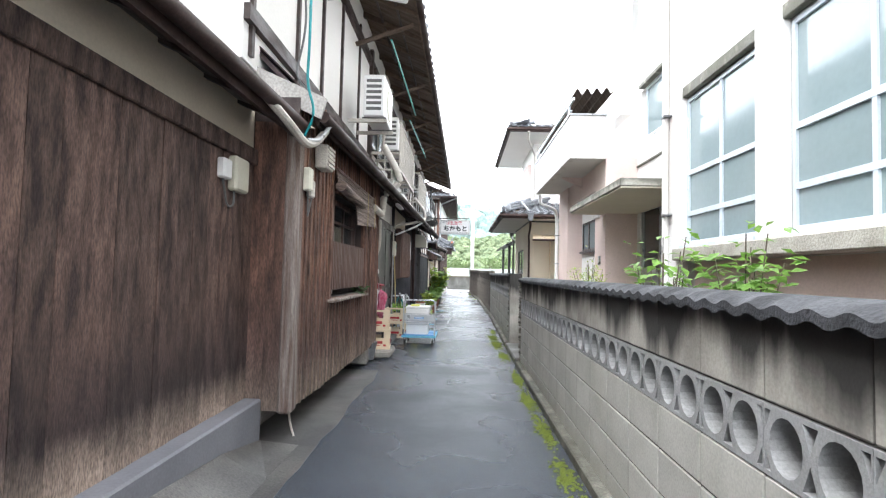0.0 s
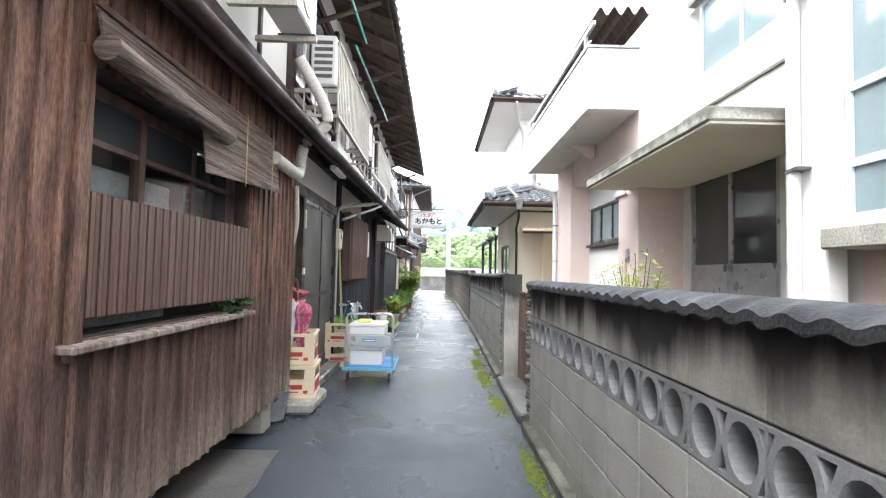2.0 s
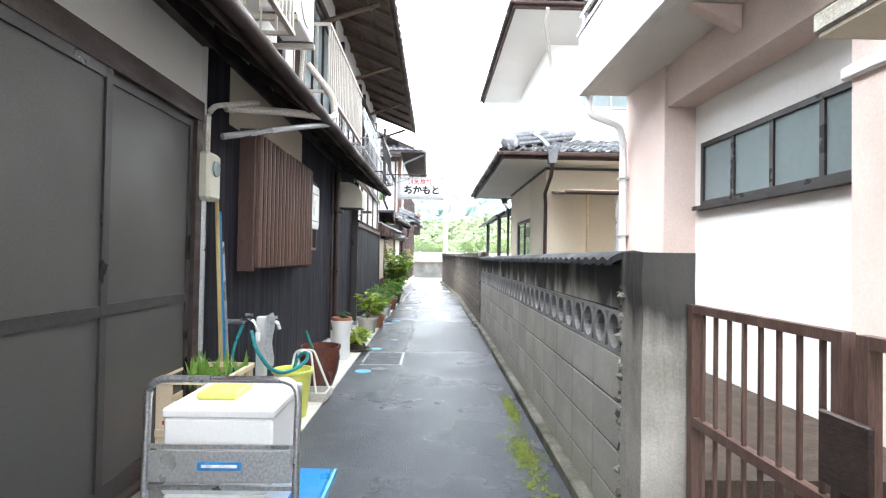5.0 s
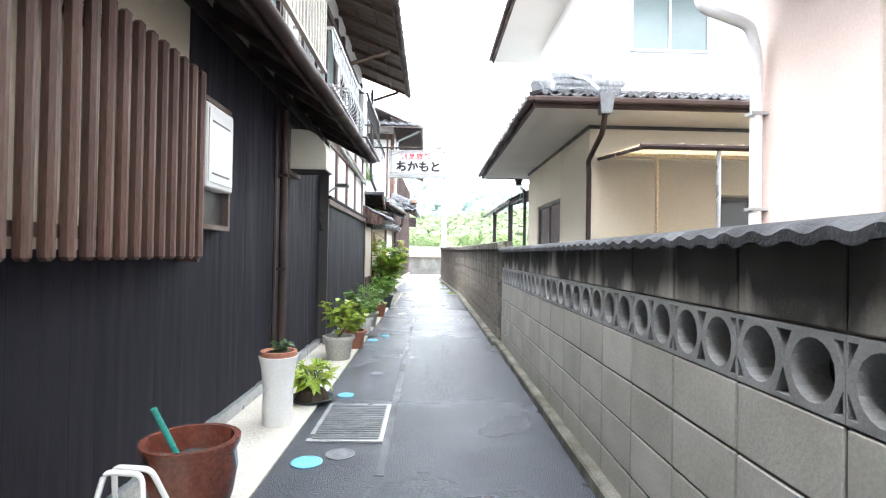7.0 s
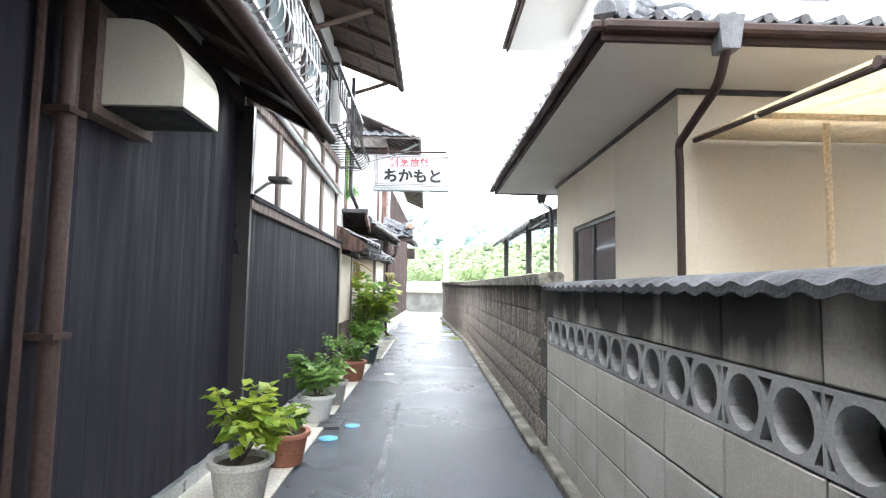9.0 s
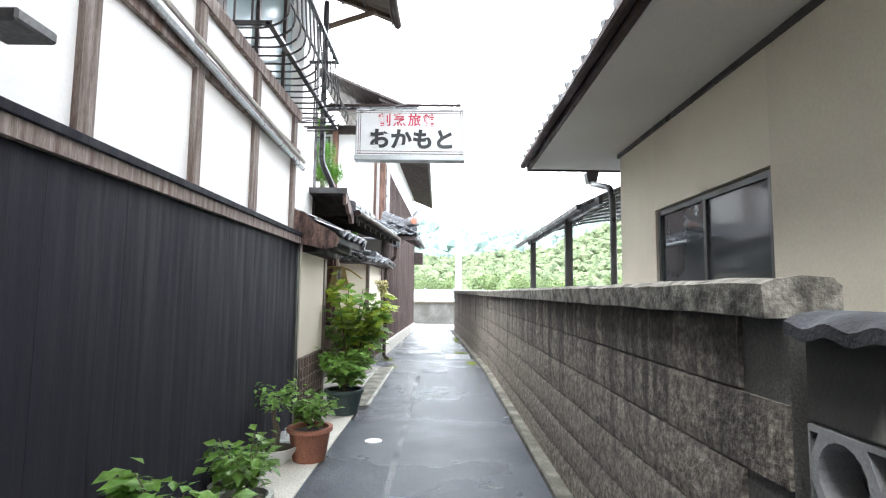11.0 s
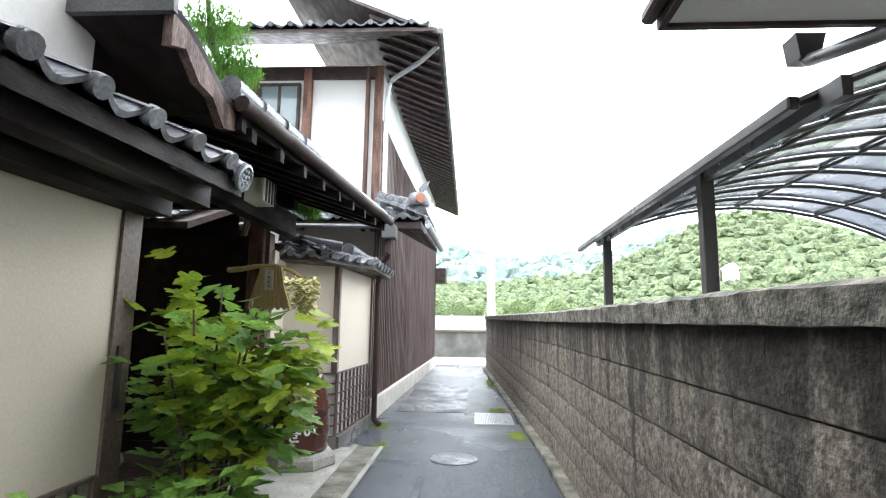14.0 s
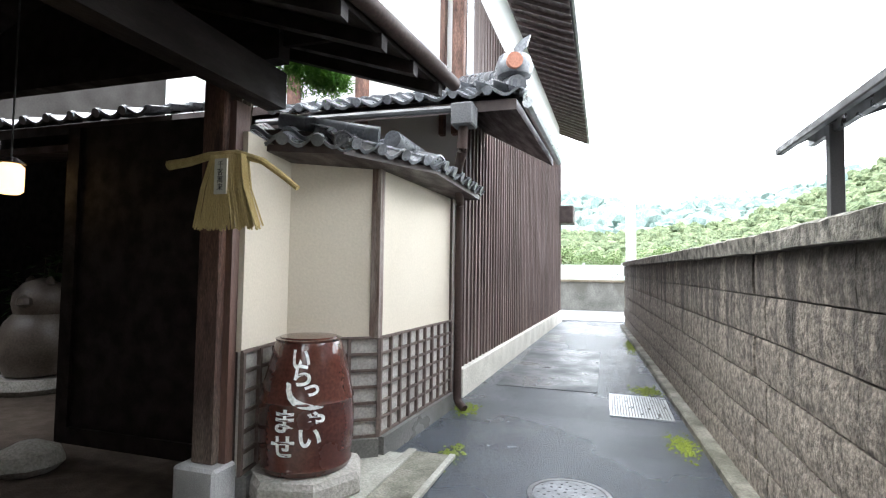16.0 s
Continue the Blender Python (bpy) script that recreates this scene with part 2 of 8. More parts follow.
PLASTIC_CREAM = M("cream_plastic", (0.62, 0.60, 0.50), 0.45, (0.54, 0.52, 0.43), 3, 80, 0.03, rand=0.05, grain=0.05)
PIPEWRAP = M("beige_pipe_wrap", (0.52, 0.49, 0.44), 0.55, (0.42, 0.39, 0.34), 4, 80, 0.05, rand=0.06)
CRATE = M("yellow_beige_crate_plastic", (0.72, 0.60, 0.42), 0.5, (0.64, 0.52, 0.36), 3, 80, 0.05, rand=0.06, grain=0.05)
CRATERED = M("red_print", (0.42, 0.03, 0.035), 0.5, (0.35, 0.03, 0.03), 3, 80, 0.0, rand=0.05)
BLUE = M("blue_plastic_deck", (0.03, 0.22, 0.50), 0.35, (0.03, 0.18, 0.43), 3, 80, 0.05, rand=0.05)
LIGHTBLUE = M("light_blue_cap", (0.16, 0.46, 0.62), 0.5, (0.12, 0.38, 0.52), 5, 80, 0.05, rand=0.05)
RUBBER = M("black_rubber", (0.018, 0.018, 0.018), 0.6, (0.03, 0.03, 0.03), 6, 80, 0.05, rand=0.05)
YELLOW = M("yellow_green_plastic", (0.72, 0.74, 0.18), 0.4, (0.65, 0.66, 0.15), 3, 60, 0.02, rand=0.04, grain=0.04)
GREENHOSE = M("green_hose", (0.015, 0.24, 0.26), 0.4, (0.01, 0.18, 0.20), 4, 60, 0.02, rand=0.04)
GREENPOLE = M("green_plastic_pole", (0.05, 0.34, 0.28), 0.35, (0.04, 0.28, 0.23), 4, 60, 0.0, rand=0.04)
MAILRED = M("red_painted_steel", (0.30, 0.035, 0.05), 0.4, (0.24, 0.03, 0.04), 4, 60, 0.03, rand=0.04)
FLORAL = M("pink_floral_cloth", (0.36, 0.015, 0.085), 0.7, (0.66, 0.40, 0.46), 30, 60, 0.05, amount=0.55, rand=0.02)
CLEARPLASTIC = M("milky_plastic_bag", (0.80, 0.82, 0.84), 0.3, (0.60, 0.63, 0.66), 9, 60, 0.2, rand=0.02)
GLAZE = M("red_brown_glazed_pot", (0.16, 0.052, 0.034), 0.16, (0.09, 0.03, 0.022), 3, 50, 0.04, rand=0.05, spec=0.6, coat=0.5)
BARREL = M("glazed_barrel_stoneware", (0.085, 0.028, 0.020), 0.2, (0.045, 0.016, 0.013), 3, 60, 0.05, rand=0, spec=0.6, coat=0.4)
TERRACOTTA = M("terracotta", (0.38, 0.16, 0.10), 0.75, (0.28, 0.12, 0.08), 4, 70, 0.1, rand=0.08)
POTWHITE = M("white_glazed_pot", (0.72, 0.72, 0.70), 0.35, (0.66, 0.66, 0.64), 2, 60, 0.02, rand=0.06, grain=0.05)
POTGREY = M("grey_plastic_pot", (0.45, 0.44, 0.40), 0.6, (0.36, 0.35, 0.32), 4, 70, 0.08, rand=0.08)
POTGREEN = M("dark_green_plastic_planter", (0.045, 0.07, 0.065), 0.5, (0.03, 0.05, 0.045), 4, 70, 0.05, rand=0.05)
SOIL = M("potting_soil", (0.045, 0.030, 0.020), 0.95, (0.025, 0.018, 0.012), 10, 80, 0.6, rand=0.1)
LEAF = M("green_leaf", (0.22, 0.37, 0.075), 0.42, (0.11, 0.22, 0.04), 9, 60, 0.1, rand=0.2, amount=0.9)
LEAF_YELLOW = M("yellow_green_leaf", (0.40, 0.48, 0.055), 0.45, (0.20, 0.33, 0.04), 8, 60, 0.1, rand=0.15, amount=0.9)
LEAF_DARK = M("dark_green_leaf", (0.05, 0.115, 0.03), 0.45, (0.028, 0.07, 0.02), 9, 60, 0.1, rand=0.2, amount=0.9)
LEAF_PINE = M("bright_needle", (0.12, 0.27, 0.03), 0.6, (0.05, 0.14, 0.02), 10, 60, 0.1, rand=0.1)
FLOWER = M("fading_cream_flower", (0.62, 0.57, 0.28), 0.7, (0.42, 0.42, 0.14), 25, 60, 0.1, rand=0.1)
MOSS = M("bright_moss", (0.17, 0.21, 0.02), 0.95, (0.08, 0.10, 0.015), 9, 120, 0.8, rand=0.1)
BARK = M("grey_brown_bark", (0.13, 0.10, 0.075), 0.9, (0.07, 0.055, 0.04), 6, 60, 0.6, rand=0.1)
WOODS = M("far_woods", (0.135, 0.160, 0.088), 0.95, (0.070, 0.095, 0.055), 0.55, 2.6, 0.6, rand=0.2, grain=0.5, amount=0.9, spec=0.1)
LEAF_FAR = M("pale_green_tree_leaf", (0.16, 0.215, 0.075), 0.7, (0.085, 0.13, 0.048), 0.6, 6, 0.1, rand=0.2, amount=0.9)
# distance haze is painted into these two pale bluish colours
WOODS_FAR = M("haze_tinted_woods", (0.20, 0.255, 0.23), 0.95, (0.15, 0.205, 0.19), 0.3, 1.6, 0.4, rand=0.15, grain=0.3, amount=0.9, spec=0.1)
MIST = M("mist_tinted_mountain", (0.40, 0.50, 0.56), 1.0, (0.46, 0.55, 0.60), 0.02, 0.3, 0.0, rand=0, spec=0.0, grain=0.05)
GRASS = M("bank_grass", (0.11, 0.19, 0.04), 0.9, (0.07, 0.13, 0.028), 1.5, 12, 0.5, rand=0)
STRAW = M("rice_straw", (0.50, 0.39, 0.17), 0.8, (0.36, 0.27, 0.11), 4, 90, 0.3, stretch=(8, 8, 1), rand=0.05, grain=0.35)
REED = M("reed_blind", (0.22, 0.165, 0.135), 0.8, (0.055, 0.038, 0.032), 1.2, 9, 0.4, stretch=(3, 2, 60), rand=0.05, grain=0.6, amount=0.95)
AWNING = M("yellowed_corrugated_plastic", (0.72, 0.64, 0.50), 0.5, (0.56, 0.46, 0.33), 2, 40, 0.1, rand=0.1)
STONE = M("rough_grey_stone", (0.33, 0.31, 0.28), 0.85, (0.20, 0.19, 0.165), 5, 60, 0.6, rand=0.06)
GRANITE = M("speckled_granite", (0.42, 0.42, 0.42), 0.7, (0.33, 0.33, 0.33), 8, 220, 0.2, rand=0.05, grain=0.5)
IRON = M("cast_iron", (0.11, 0.11, 0.115), 0.45, (0.07, 0.07, 0.07), 8, 90, 0.3, rand=0.05)
GRATE = M("steel_grating", (0.17, 0.18, 0.19), 0.5, (0.10, 0.10, 0.11), 8, 90, 0.1, metal=0.3, rand=0.08)
SIGNWHITE = M("sign_white_enamel", (0.80, 0.80, 0.80), 0.35, (0.76, 0.76, 0.76), 2, 60, 0.0, rand=0, grain=0.02)
INK = M("black_sign_paint", (0.015, 0.017, 0.019), 0.5, (0.02, 0.02, 0.02), 3, 60, 0.0, rand=0)
REDINK = M("red_sign_paint", (0.55, 0.03, 0.07), 0.5, (0.5, 0.03, 0.06), 3, 60, 0.0, rand=0)
WHITEINK = M("white_brush_paint", (0.82, 0.82, 0.80), 0.5, (0.75, 0.75, 0.73), 6, 60, 0.0, rand=0)
# shade put into the colour: window recess, wall openings, courtyard walls
INTERIOR = M("shade_dark_interior", (0.035, 0.030, 0.026), 0.8, (0.02, 0.017, 0.015), 2, 40, 0.1, rand=0.1)
CURTAIN = M("grey_white_curtain", (0.42, 0.44, 0.44), 0.8, (0.34, 0.36, 0.36), 1.2, 40, 0.1, rand=0.05)
SCREENNET = M("dark_insect_screen", (0.075, 0.072, 0.068), 0.5, (0.055, 0.052, 0.05), 0.8, 300, 0.1, rand=0.1)
CURB = M("worn_pale_concrete", (0.33, 0.32, 0.285), 0.6, (0.19, 0.185, 0.15), 3, 70, 0.25, rand=0.05)
TOWEL = M("white_patterned_towel", (0.66, 0.67, 0.68), 0.9, (0.48, 0.51, 0.56), 22, 80, 0.3, rand=0, amount=0.6)
GRAVEL = M("grey_gravel", (0.34, 0.32, 0.29), 0.9, (0.2, 0.19, 0.17), 14, 90, 1.0, rand=0.2)
PLINTH = M("grey_painted_plinth", (0.21, 0.21, 0.235), 0.6, (0.15, 0.15, 0.17), 1.5, 60, 0.08, rand=0, grain=0.08)
STATUE = M("brown_glazed_ceramic", (0.13, 0.105, 0.085), 0.45, (0.05, 0.038, 0.03), 5, 60, 0.1, rand=0)
CABLE = M("grey_cable", (0.12, 0.12, 0.12), 0.6, (0.08, 0.08, 0.08), 5, 60, 0.0, rand=0.1)
CLEAR = glass("window_glass")
FROST = M("frosted_blue_glass", (0.24, 0.295, 0.305), 0.12, (0.16, 0.21, 0.22), 0.6, 20, 0.0, rand=0.05, spec=0.6, grain=0.03, gloss_var=0.06)
DARKGLASS = M("dark_window_glass", (0.045, 0.052, 0.055), 0.06, (0.08, 0.09, 0.095), 0.7, 20, 0.0, rand=0.1, spec=0.7, grain=0.03, gloss_var=0.04)
POLYCARB = M("grey_polycarbonate", (0.80, 0.84, 0.84), 0.25, (0.45, 0.52, 0.52), 1.0, 30, 0.0, rand=0.08, grain=0.04)
POLYCARB.node_tree.nodes["Principled BSDF"].inputs["Transmission Weight"].default_value = 0.85
AWNING.node_tree.nodes["Principled BSDF"].inputs["Transmission Weight"].default_value = 0.5
for leafy in (LEAF, LEAF_YELLOW, LEAF_PINE, LEAF_DARK):
    translucent(leafy, 0.4)
translucent(AWNING, 0.5)
LAMP = bpy.data.materials.new("warm_lantern")
LAMP.use_nodes = True
LAMP.node_tree.nodes["Principled BSDF"].inputs["Emission Color"].default_value = (1.0, 0.62, 0.25, 1)
LAMP.node_tree.nodes["Principled BSDF"].inputs["Emission Strength"].default_value = 1.1


# ---- mesh helpers ----
def part(name, bm, mat, parent=None, label="", smooth=False):
    me = bpy.data.meshes.new(name)
    bmesh.ops.recalc_face_normals(bm, faces=bm.faces[:])
    if smooth:
        for f in bm.faces:
            f.smooth = True
    bm.to_mesh(me)
    bm.free()
    me.materials.append(mat)
    ob = new(name, me)
    if smooth:
        me.set_sharp_from_angle(angle=radians(40))
    if parent is not None:
        ob.parent = parent
        if parent.type == "EMPTY":
            ob.matrix_parent_inverse = parent.matrix_basis.inverted()
    if label:
        ob["label"] = label
    return ob


def thing(name, label, category, at=(0, 0, 0), group="", kind=""):
    ob = new(name)
    ob.empty_display_size = 0.1
    ob.matrix_basis = Matrix.Translation(at)
    return tagged(ob, label, category, group, kind)


def pieces(name, items, mat, parent, label=""):
    """Several separate solid parts of one kind."""
    return [part(name, B(*it), mat, parent, label) for it in items]


def structure(name, bm, mat, label, category, smooth=False):
    return tagged(part(name, bm, mat, smooth=smooth), label, category, kind="structure")


def B(x0, x1, y0, y1, z0, z1, bevel=0.0, bm=None):
    bm = bm or bmesh.new()
    made = bmesh.ops.create_cube(bm, size=1, matrix=Matrix.Translation(((x0 + x1) / 2, (y0 + y1) / 2, (z0 + z1) / 2)) @ Matrix.Diagonal((abs(x1 - x0), abs(y1 - y0), abs(z1 - z0), 1)))
    if bevel:
        edges = list({e for v in made["verts"] for e in v.link_edges})
        bmesh.ops.bevel(bm, geom=edges, offset=bevel, segments=1, affect="EDGES", profile=0.7)
    return bm


def boxes(items, bevel=0.0):
    bm = bmesh.new()
    for it in items:
        B(*it, bevel=bevel, bm=bm)
    return bm


def prism(poly, direction, bm=None):
    """A solid from a closed loop of points, pushed along direction."""
    bm = bm or bmesh.new()
    d = Vector(direction)
    a = [bm.verts.new(p) for p in poly]
    b = [bm.verts.new(Vector(p) + d) for p in poly]
    bm.faces.new(a)
    bm.faces.new(b[::-1])
    for i in range(len(a)):
        j = (i + 1) % len(a)
        bm.faces.new((a[j], a[i], b[i], b[j]))
    return bm


def tube(pts, r, n=8, bm=None, taper=1.0):
    bm = bm or bmesh.new()
    pts = [Vector(p) for p in pts]
    rings = []
    for i, p in enumerate(pts):
        t = (pts[min(i + 1, len(pts) - 1)] - pts[max(i - 1, 0)]).normalized()
        up = Vector((0, 0, 1)) if abs(t.z) < 0.9 else Vector((1, 0, 0))
        u = t.cross(up).normalized()
        v = t.cross(u)
        rr = r * (1 + (taper - 1) * i / max(1, len(pts) - 1))
        rings.append([bm.verts.new(p + rr * (math.cos(2 * math.pi * k / n) * u + math.sin(2 * math.pi * k / n) * v)) for k in range(n)])
    for a, b in zip(rings, rings[1:]):
        for k in range(n):
            bm.faces.new((a[k], a[(k + 1) % n], b[(k + 1) % n], b[k]))
    bm.faces.new(rings[0][::-1])
    bm.faces.new(rings[-1])
    return bm


def bend(pts, r=0.12, steps=5):
    """Rounds the corners of a line of points."""
    pts = [Vector(p) for p in pts]
    out = [pts[0]]
    for a, b, c in zip(pts, pts[1:], pts[2:]):
        k = min(r, (a - b).length * 0.45, (c - b).length * 0.45)
        p, q = b + (a - b).normalized() * k, b + (c - b).normalized() * k
        for i in range(steps + 1):
            s = i / steps
            out.append(p * (1 - s) ** 2 + b * 2 * s * (1 - s) + q * s * s)
    return out + [pts[-1]]


def lathe(profile, at=(0, 0, 0), n=20, bm=None):
    """profile: (radius, z) from the bottom up, turned about the upright through at."""
    bm = bm or bmesh.new()
    rings = [[bm.verts.new((at[0] + r * math.cos(2 * math.pi * k / n), at[1] + r * math.sin(2 * math.pi * k / n), at[2] + z)) for k in range(n)] for r, z in profile]
    for a, b in zip(rings, rings[1:]):
        for k in range(n):
            bm.faces.new((a[k], a[(k + 1) % n], b[(k + 1) % n], b[k]))
    bm.faces.new(rings[0][::-1])
    bm.faces.new(rings[-1])
    return bm


def slab(a, b, c, d, thick):
    """A sloped sheet through four corners, thickened downwards."""
    return prism([a, b, c, d], (0, 0, -thick))


def lettering(name, text, size, mat, m, parent, depth=0.004, spacing=1.0, bold=0.0):
    cu = bpy.data.curves.new(name, "FONT")
    cu.body, cu.size, cu.align_x, cu.align_y = text, size, "CENTER", "CENTER"
    cu.extrude, cu.space_character, cu.offset = depth, spacing, bold
    tmp = new(name, cu)
    bpy.context.view_layer.update()
    me = bpy.data.meshes.new_from_object(tmp.evaluated_get(bpy.context.evaluated_depsgraph_get()))
    bpy.data.objects.remove(tmp)
    me.materials.clear()
    me.materials.append(mat)
    me.transform(m)
    ob = new(name, me)
    ob.parent = parent
    if parent.type == "EMPTY":
        ob.matrix_parent_inverse = parent.matrix_basis.inverted()
    return ob


def share(name, me, m, parent, label=""):
    ob = new(name, me)
    ob.parent = parent
    ob.matrix_basis = m
    if parent.type == "EMPTY":
        ob.matrix_parent_inverse = parent.matrix_basis.inverted()
    if label:
        ob["label"] = label
    return ob


def mesh_of(name, bm, mat, smooth=False):
    me = bpy.data.meshes.new(name)
    bmesh.ops.recalc_face_normals(bm, faces=bm.faces[:])
    if smooth:
        for f in bm.faces:
            f.smooth = True
    bm.to_mesh(me)
    bm.free()
    if smooth:
        me.set_sharp_from_angle(angle=radians(40))
    me.materials.append(mat)
    return me

# ---- ground ----
structure("ground", B(-60, 60, -30, 45, -0.3, 0.0), ASPHALT, "dark wet asphalt of a narrow lane", "ground")
bm = bmesh.new()
edge = [(-1.02 + 0.05 * noise.noise(Vector((k * 0.35, 0, 2))) + 0.02 * noise.noise(Vector((k * 1.3, 5, 2))) - max(0.0, 3.2 - (-9 + k * 0.2)) * 0.03, -9 + k * 0.2, 0.004) for k in range(80)]
prism([(-1.72, -9, 0.004)] + edge + [(-1.72, 6.8, 0.004)], (0, 0, -0.03), bm)
structure("pavement_apron", bm, APRON, "worn damp concrete strip beside the wooden shed", "pavement")
bm = bmesh.new()
ramp = [[bm.verts.new((x, y, z)) for x, z in ((-1.60, -0.02), (-1.16, -0.02), (-1.16, 0.005), (-1.44, h), (-1.60, h))] for y, h in ((-3, 0.21), (2.4, 0.20), (3.2, 0.14), (3.83, 0.03))]
for a, b in zip(ramp, ramp[1:]):
    for k in range(5):
        bm.faces.new((a[k], a[(k + 1) % 5], b[(k + 1) % 5], b[k]))
bm.faces.new(ramp[0][::-1])
bm.faces.new(ramp[-1])
structure("pavement_ramp", bm, APRON, "worn concrete ramp rising to the shed plinth", "pavement")
structure("pavement_strip", B(-1.4, -0.86, 10.7, 21.7, -0.05, 0.014), PALE_SLAB, "pale concrete strip at the foot of the black wall", "pavement")
structure("pavement_patch", B(-0.95, 0.1, 27.6, 30.6, -0.05, 0.006), ASPHALT_PATCH, "lighter patch of repaired asphalt", "pavement")
structure("pavement_seam", B(-0.285, -0.235, 12.8, 24.3, -0.05, 0.003), ASPHALT_PATCH, "pale worn seam along the asphalt", "pavement")
structure("road", B(-40, 40, 36.2, 40.2, -0.1, 0.02), ROADC, "pale wet street crossing the end of the lane", "road")


# ---- block walls ----
def along(p, q):
    """Pose at p with x along p to q and y to the right's far side."""
    d = Vector((q[0] - p[0], q[1] - p[1], 0))
    return Matrix.Translation((p[0], p[1], 0)) @ Matrix.Rotation(math.atan2(d.y, d.x), 4, "Z"), d.length


def rough_block(length, height, depth, amp, seed, nx=5, nz=3):
    rnd = random.Random(seed)
    bm = bmesh.new()
    g = [[bm.verts.new((0.001 + (length - 0.002) * i / nx, 0.0035 if k in (0, nz) else -rnd.random() * amp, 0.004 + (height - 0.008) * k / nz)) for i in range(nx + 1)] for k in range(nz + 1)]
    for k in range(nz):
        for i in range(nx):
            bm.faces.new((g[k][i], g[k][i + 1], g[k + 1][i + 1], g[k + 1][i]))
    c = [bm.verts.new((x, depth, z)) for x, z in ((0.004, 0.004), (length - 0.004, 0.004), (length - 0.004, height - 0.004), (0.004, height - 0.004))]
    bm.faces.new(c[::-1])
    bm.faces.new([g[0][i] for i in range(nx + 1)][::-1] + [c[0], c[1]])
    bm.faces.new([g[nz][i] for i in range(nx + 1)] + [c[2], c[3]])
    bm.faces.new([g[k][0] for k in range(nz + 1)] + [c[3], c[0]])
    bm.faces.new([g[k][nx] for k in range(nz + 1)][::-1] + [c[1], c[2]])
    return bm


def plain_block(length=0.4, height=0.2, depth=0.1):
    return B(0.004, length - 0.004, 0, depth, 0.0045, height - 0.0045, bevel=0.004)


def screen_block():
    """A block with two round openings and small triangles between them."""
    bm = bmesh.new()
    loops = [[(0.001, 0.002), (0.399, 0.002), (0.399, 0.198), (0.001, 0.198)]]
    for cx in (0.1, 0.3):
        loops.append([(cx + 0.072 * math.cos(2 * math.pi * k / 18), 0.1 + 0.078 * math.sin(2 * math.pi * k / 18)) for k in range(18)])
    for cx in (0.2,):
        loops.append([(cx - 0.030, 0.184), (cx + 0.030, 0.184), (cx, 0.112)])
        loops.append([(cx - 0.030, 0.016), (cx, 0.088), (cx + 0.030, 0.016)])
    for a, b in ((0.006, 0.034), (0.394, 0.366)):
        loops.append([(a, 0.184), (b, 0.184), (a, 0.125)])
        loops.append([(a, 0.016), (b, 0.016), (a, 0.075)])
    edges = []
    for lp in loops:
        vs = [bm.verts.new((x, 0, z)) for x, z in lp]
        edges += [bm.edges.new((vs[i], vs[(i + 1) % len(vs)])) for i in range(len(vs))]
    bmesh.ops.triangle_fill(bm, edges=edges, use_beauty=True)
    made = bmesh.ops.extrude_face_region(bm, geom=bm.faces[:])
    bmesh.ops.translate(bm, verts=[v for v in made["geom"] if isinstance(v, bmesh.types.BMVert)], vec=(0, 0.1, 0))
    return bm


def coping_unit():
    """0.4 m of wavy tile coping: three rolls across the wall, drooping at both edges."""
    bm = bmesh.new()
    rows = []
    n = 24
    for yy, zz, amp in ((-0.045, 0.030, 0.008), (-0.015, 0.050, 0.005), (0.05, 0.066, 0.0), (0.115, 0.050, 0.005), (0.145, 0.030, 0.008)):
        rows.append([bm.verts.new((0.4 * i / n, yy, zz + amp * math.cos(6 * math.pi * i / n))) for i in range(n + 1)])
    low = [[bm.verts.new((v.co.x, v.co.y, v.co.z - 0.030)) for v in r] for r in rows]
    for a, b in zip(rows, rows[1:]):
        for i in range(n):
            bm.faces.new((a[i], a[i + 1], b[i + 1], b[i]))
    for a, b in zip(low, low[1:]):
        for i in range(n):
            bm.faces.new((a[i], b[i], b[i + 1], a[i + 1]))
    for a, b in ((rows[0], low[0]), (rows[-1], low[-1])):
        for i in range(n):
            bm.faces.new((a[i], a[i + 1], b[i + 1], b[i]))
    for e in (0, n):
        for k in range(4):
            bm.faces.new((rows[k][e], rows[k + 1][e], low[k + 1][e], low[k][e]))
    return bm


PLAIN = [mesh_of("block", plain_block(), BLOCK), mesh_of("block_half", plain_block(0.2), BLOCK)]
PLAINTOP = [mesh_of("block_top", plain_block(), BLOCK_TOP), mesh_of("block_top_half", plain_block(0.2), BLOCK_TOP)]
SCREENB = mesh_of("screen_block", screen_block(), SCREEN)
COPE = mesh_of("coping_tile", coping_unit(), COPING, smooth=True)


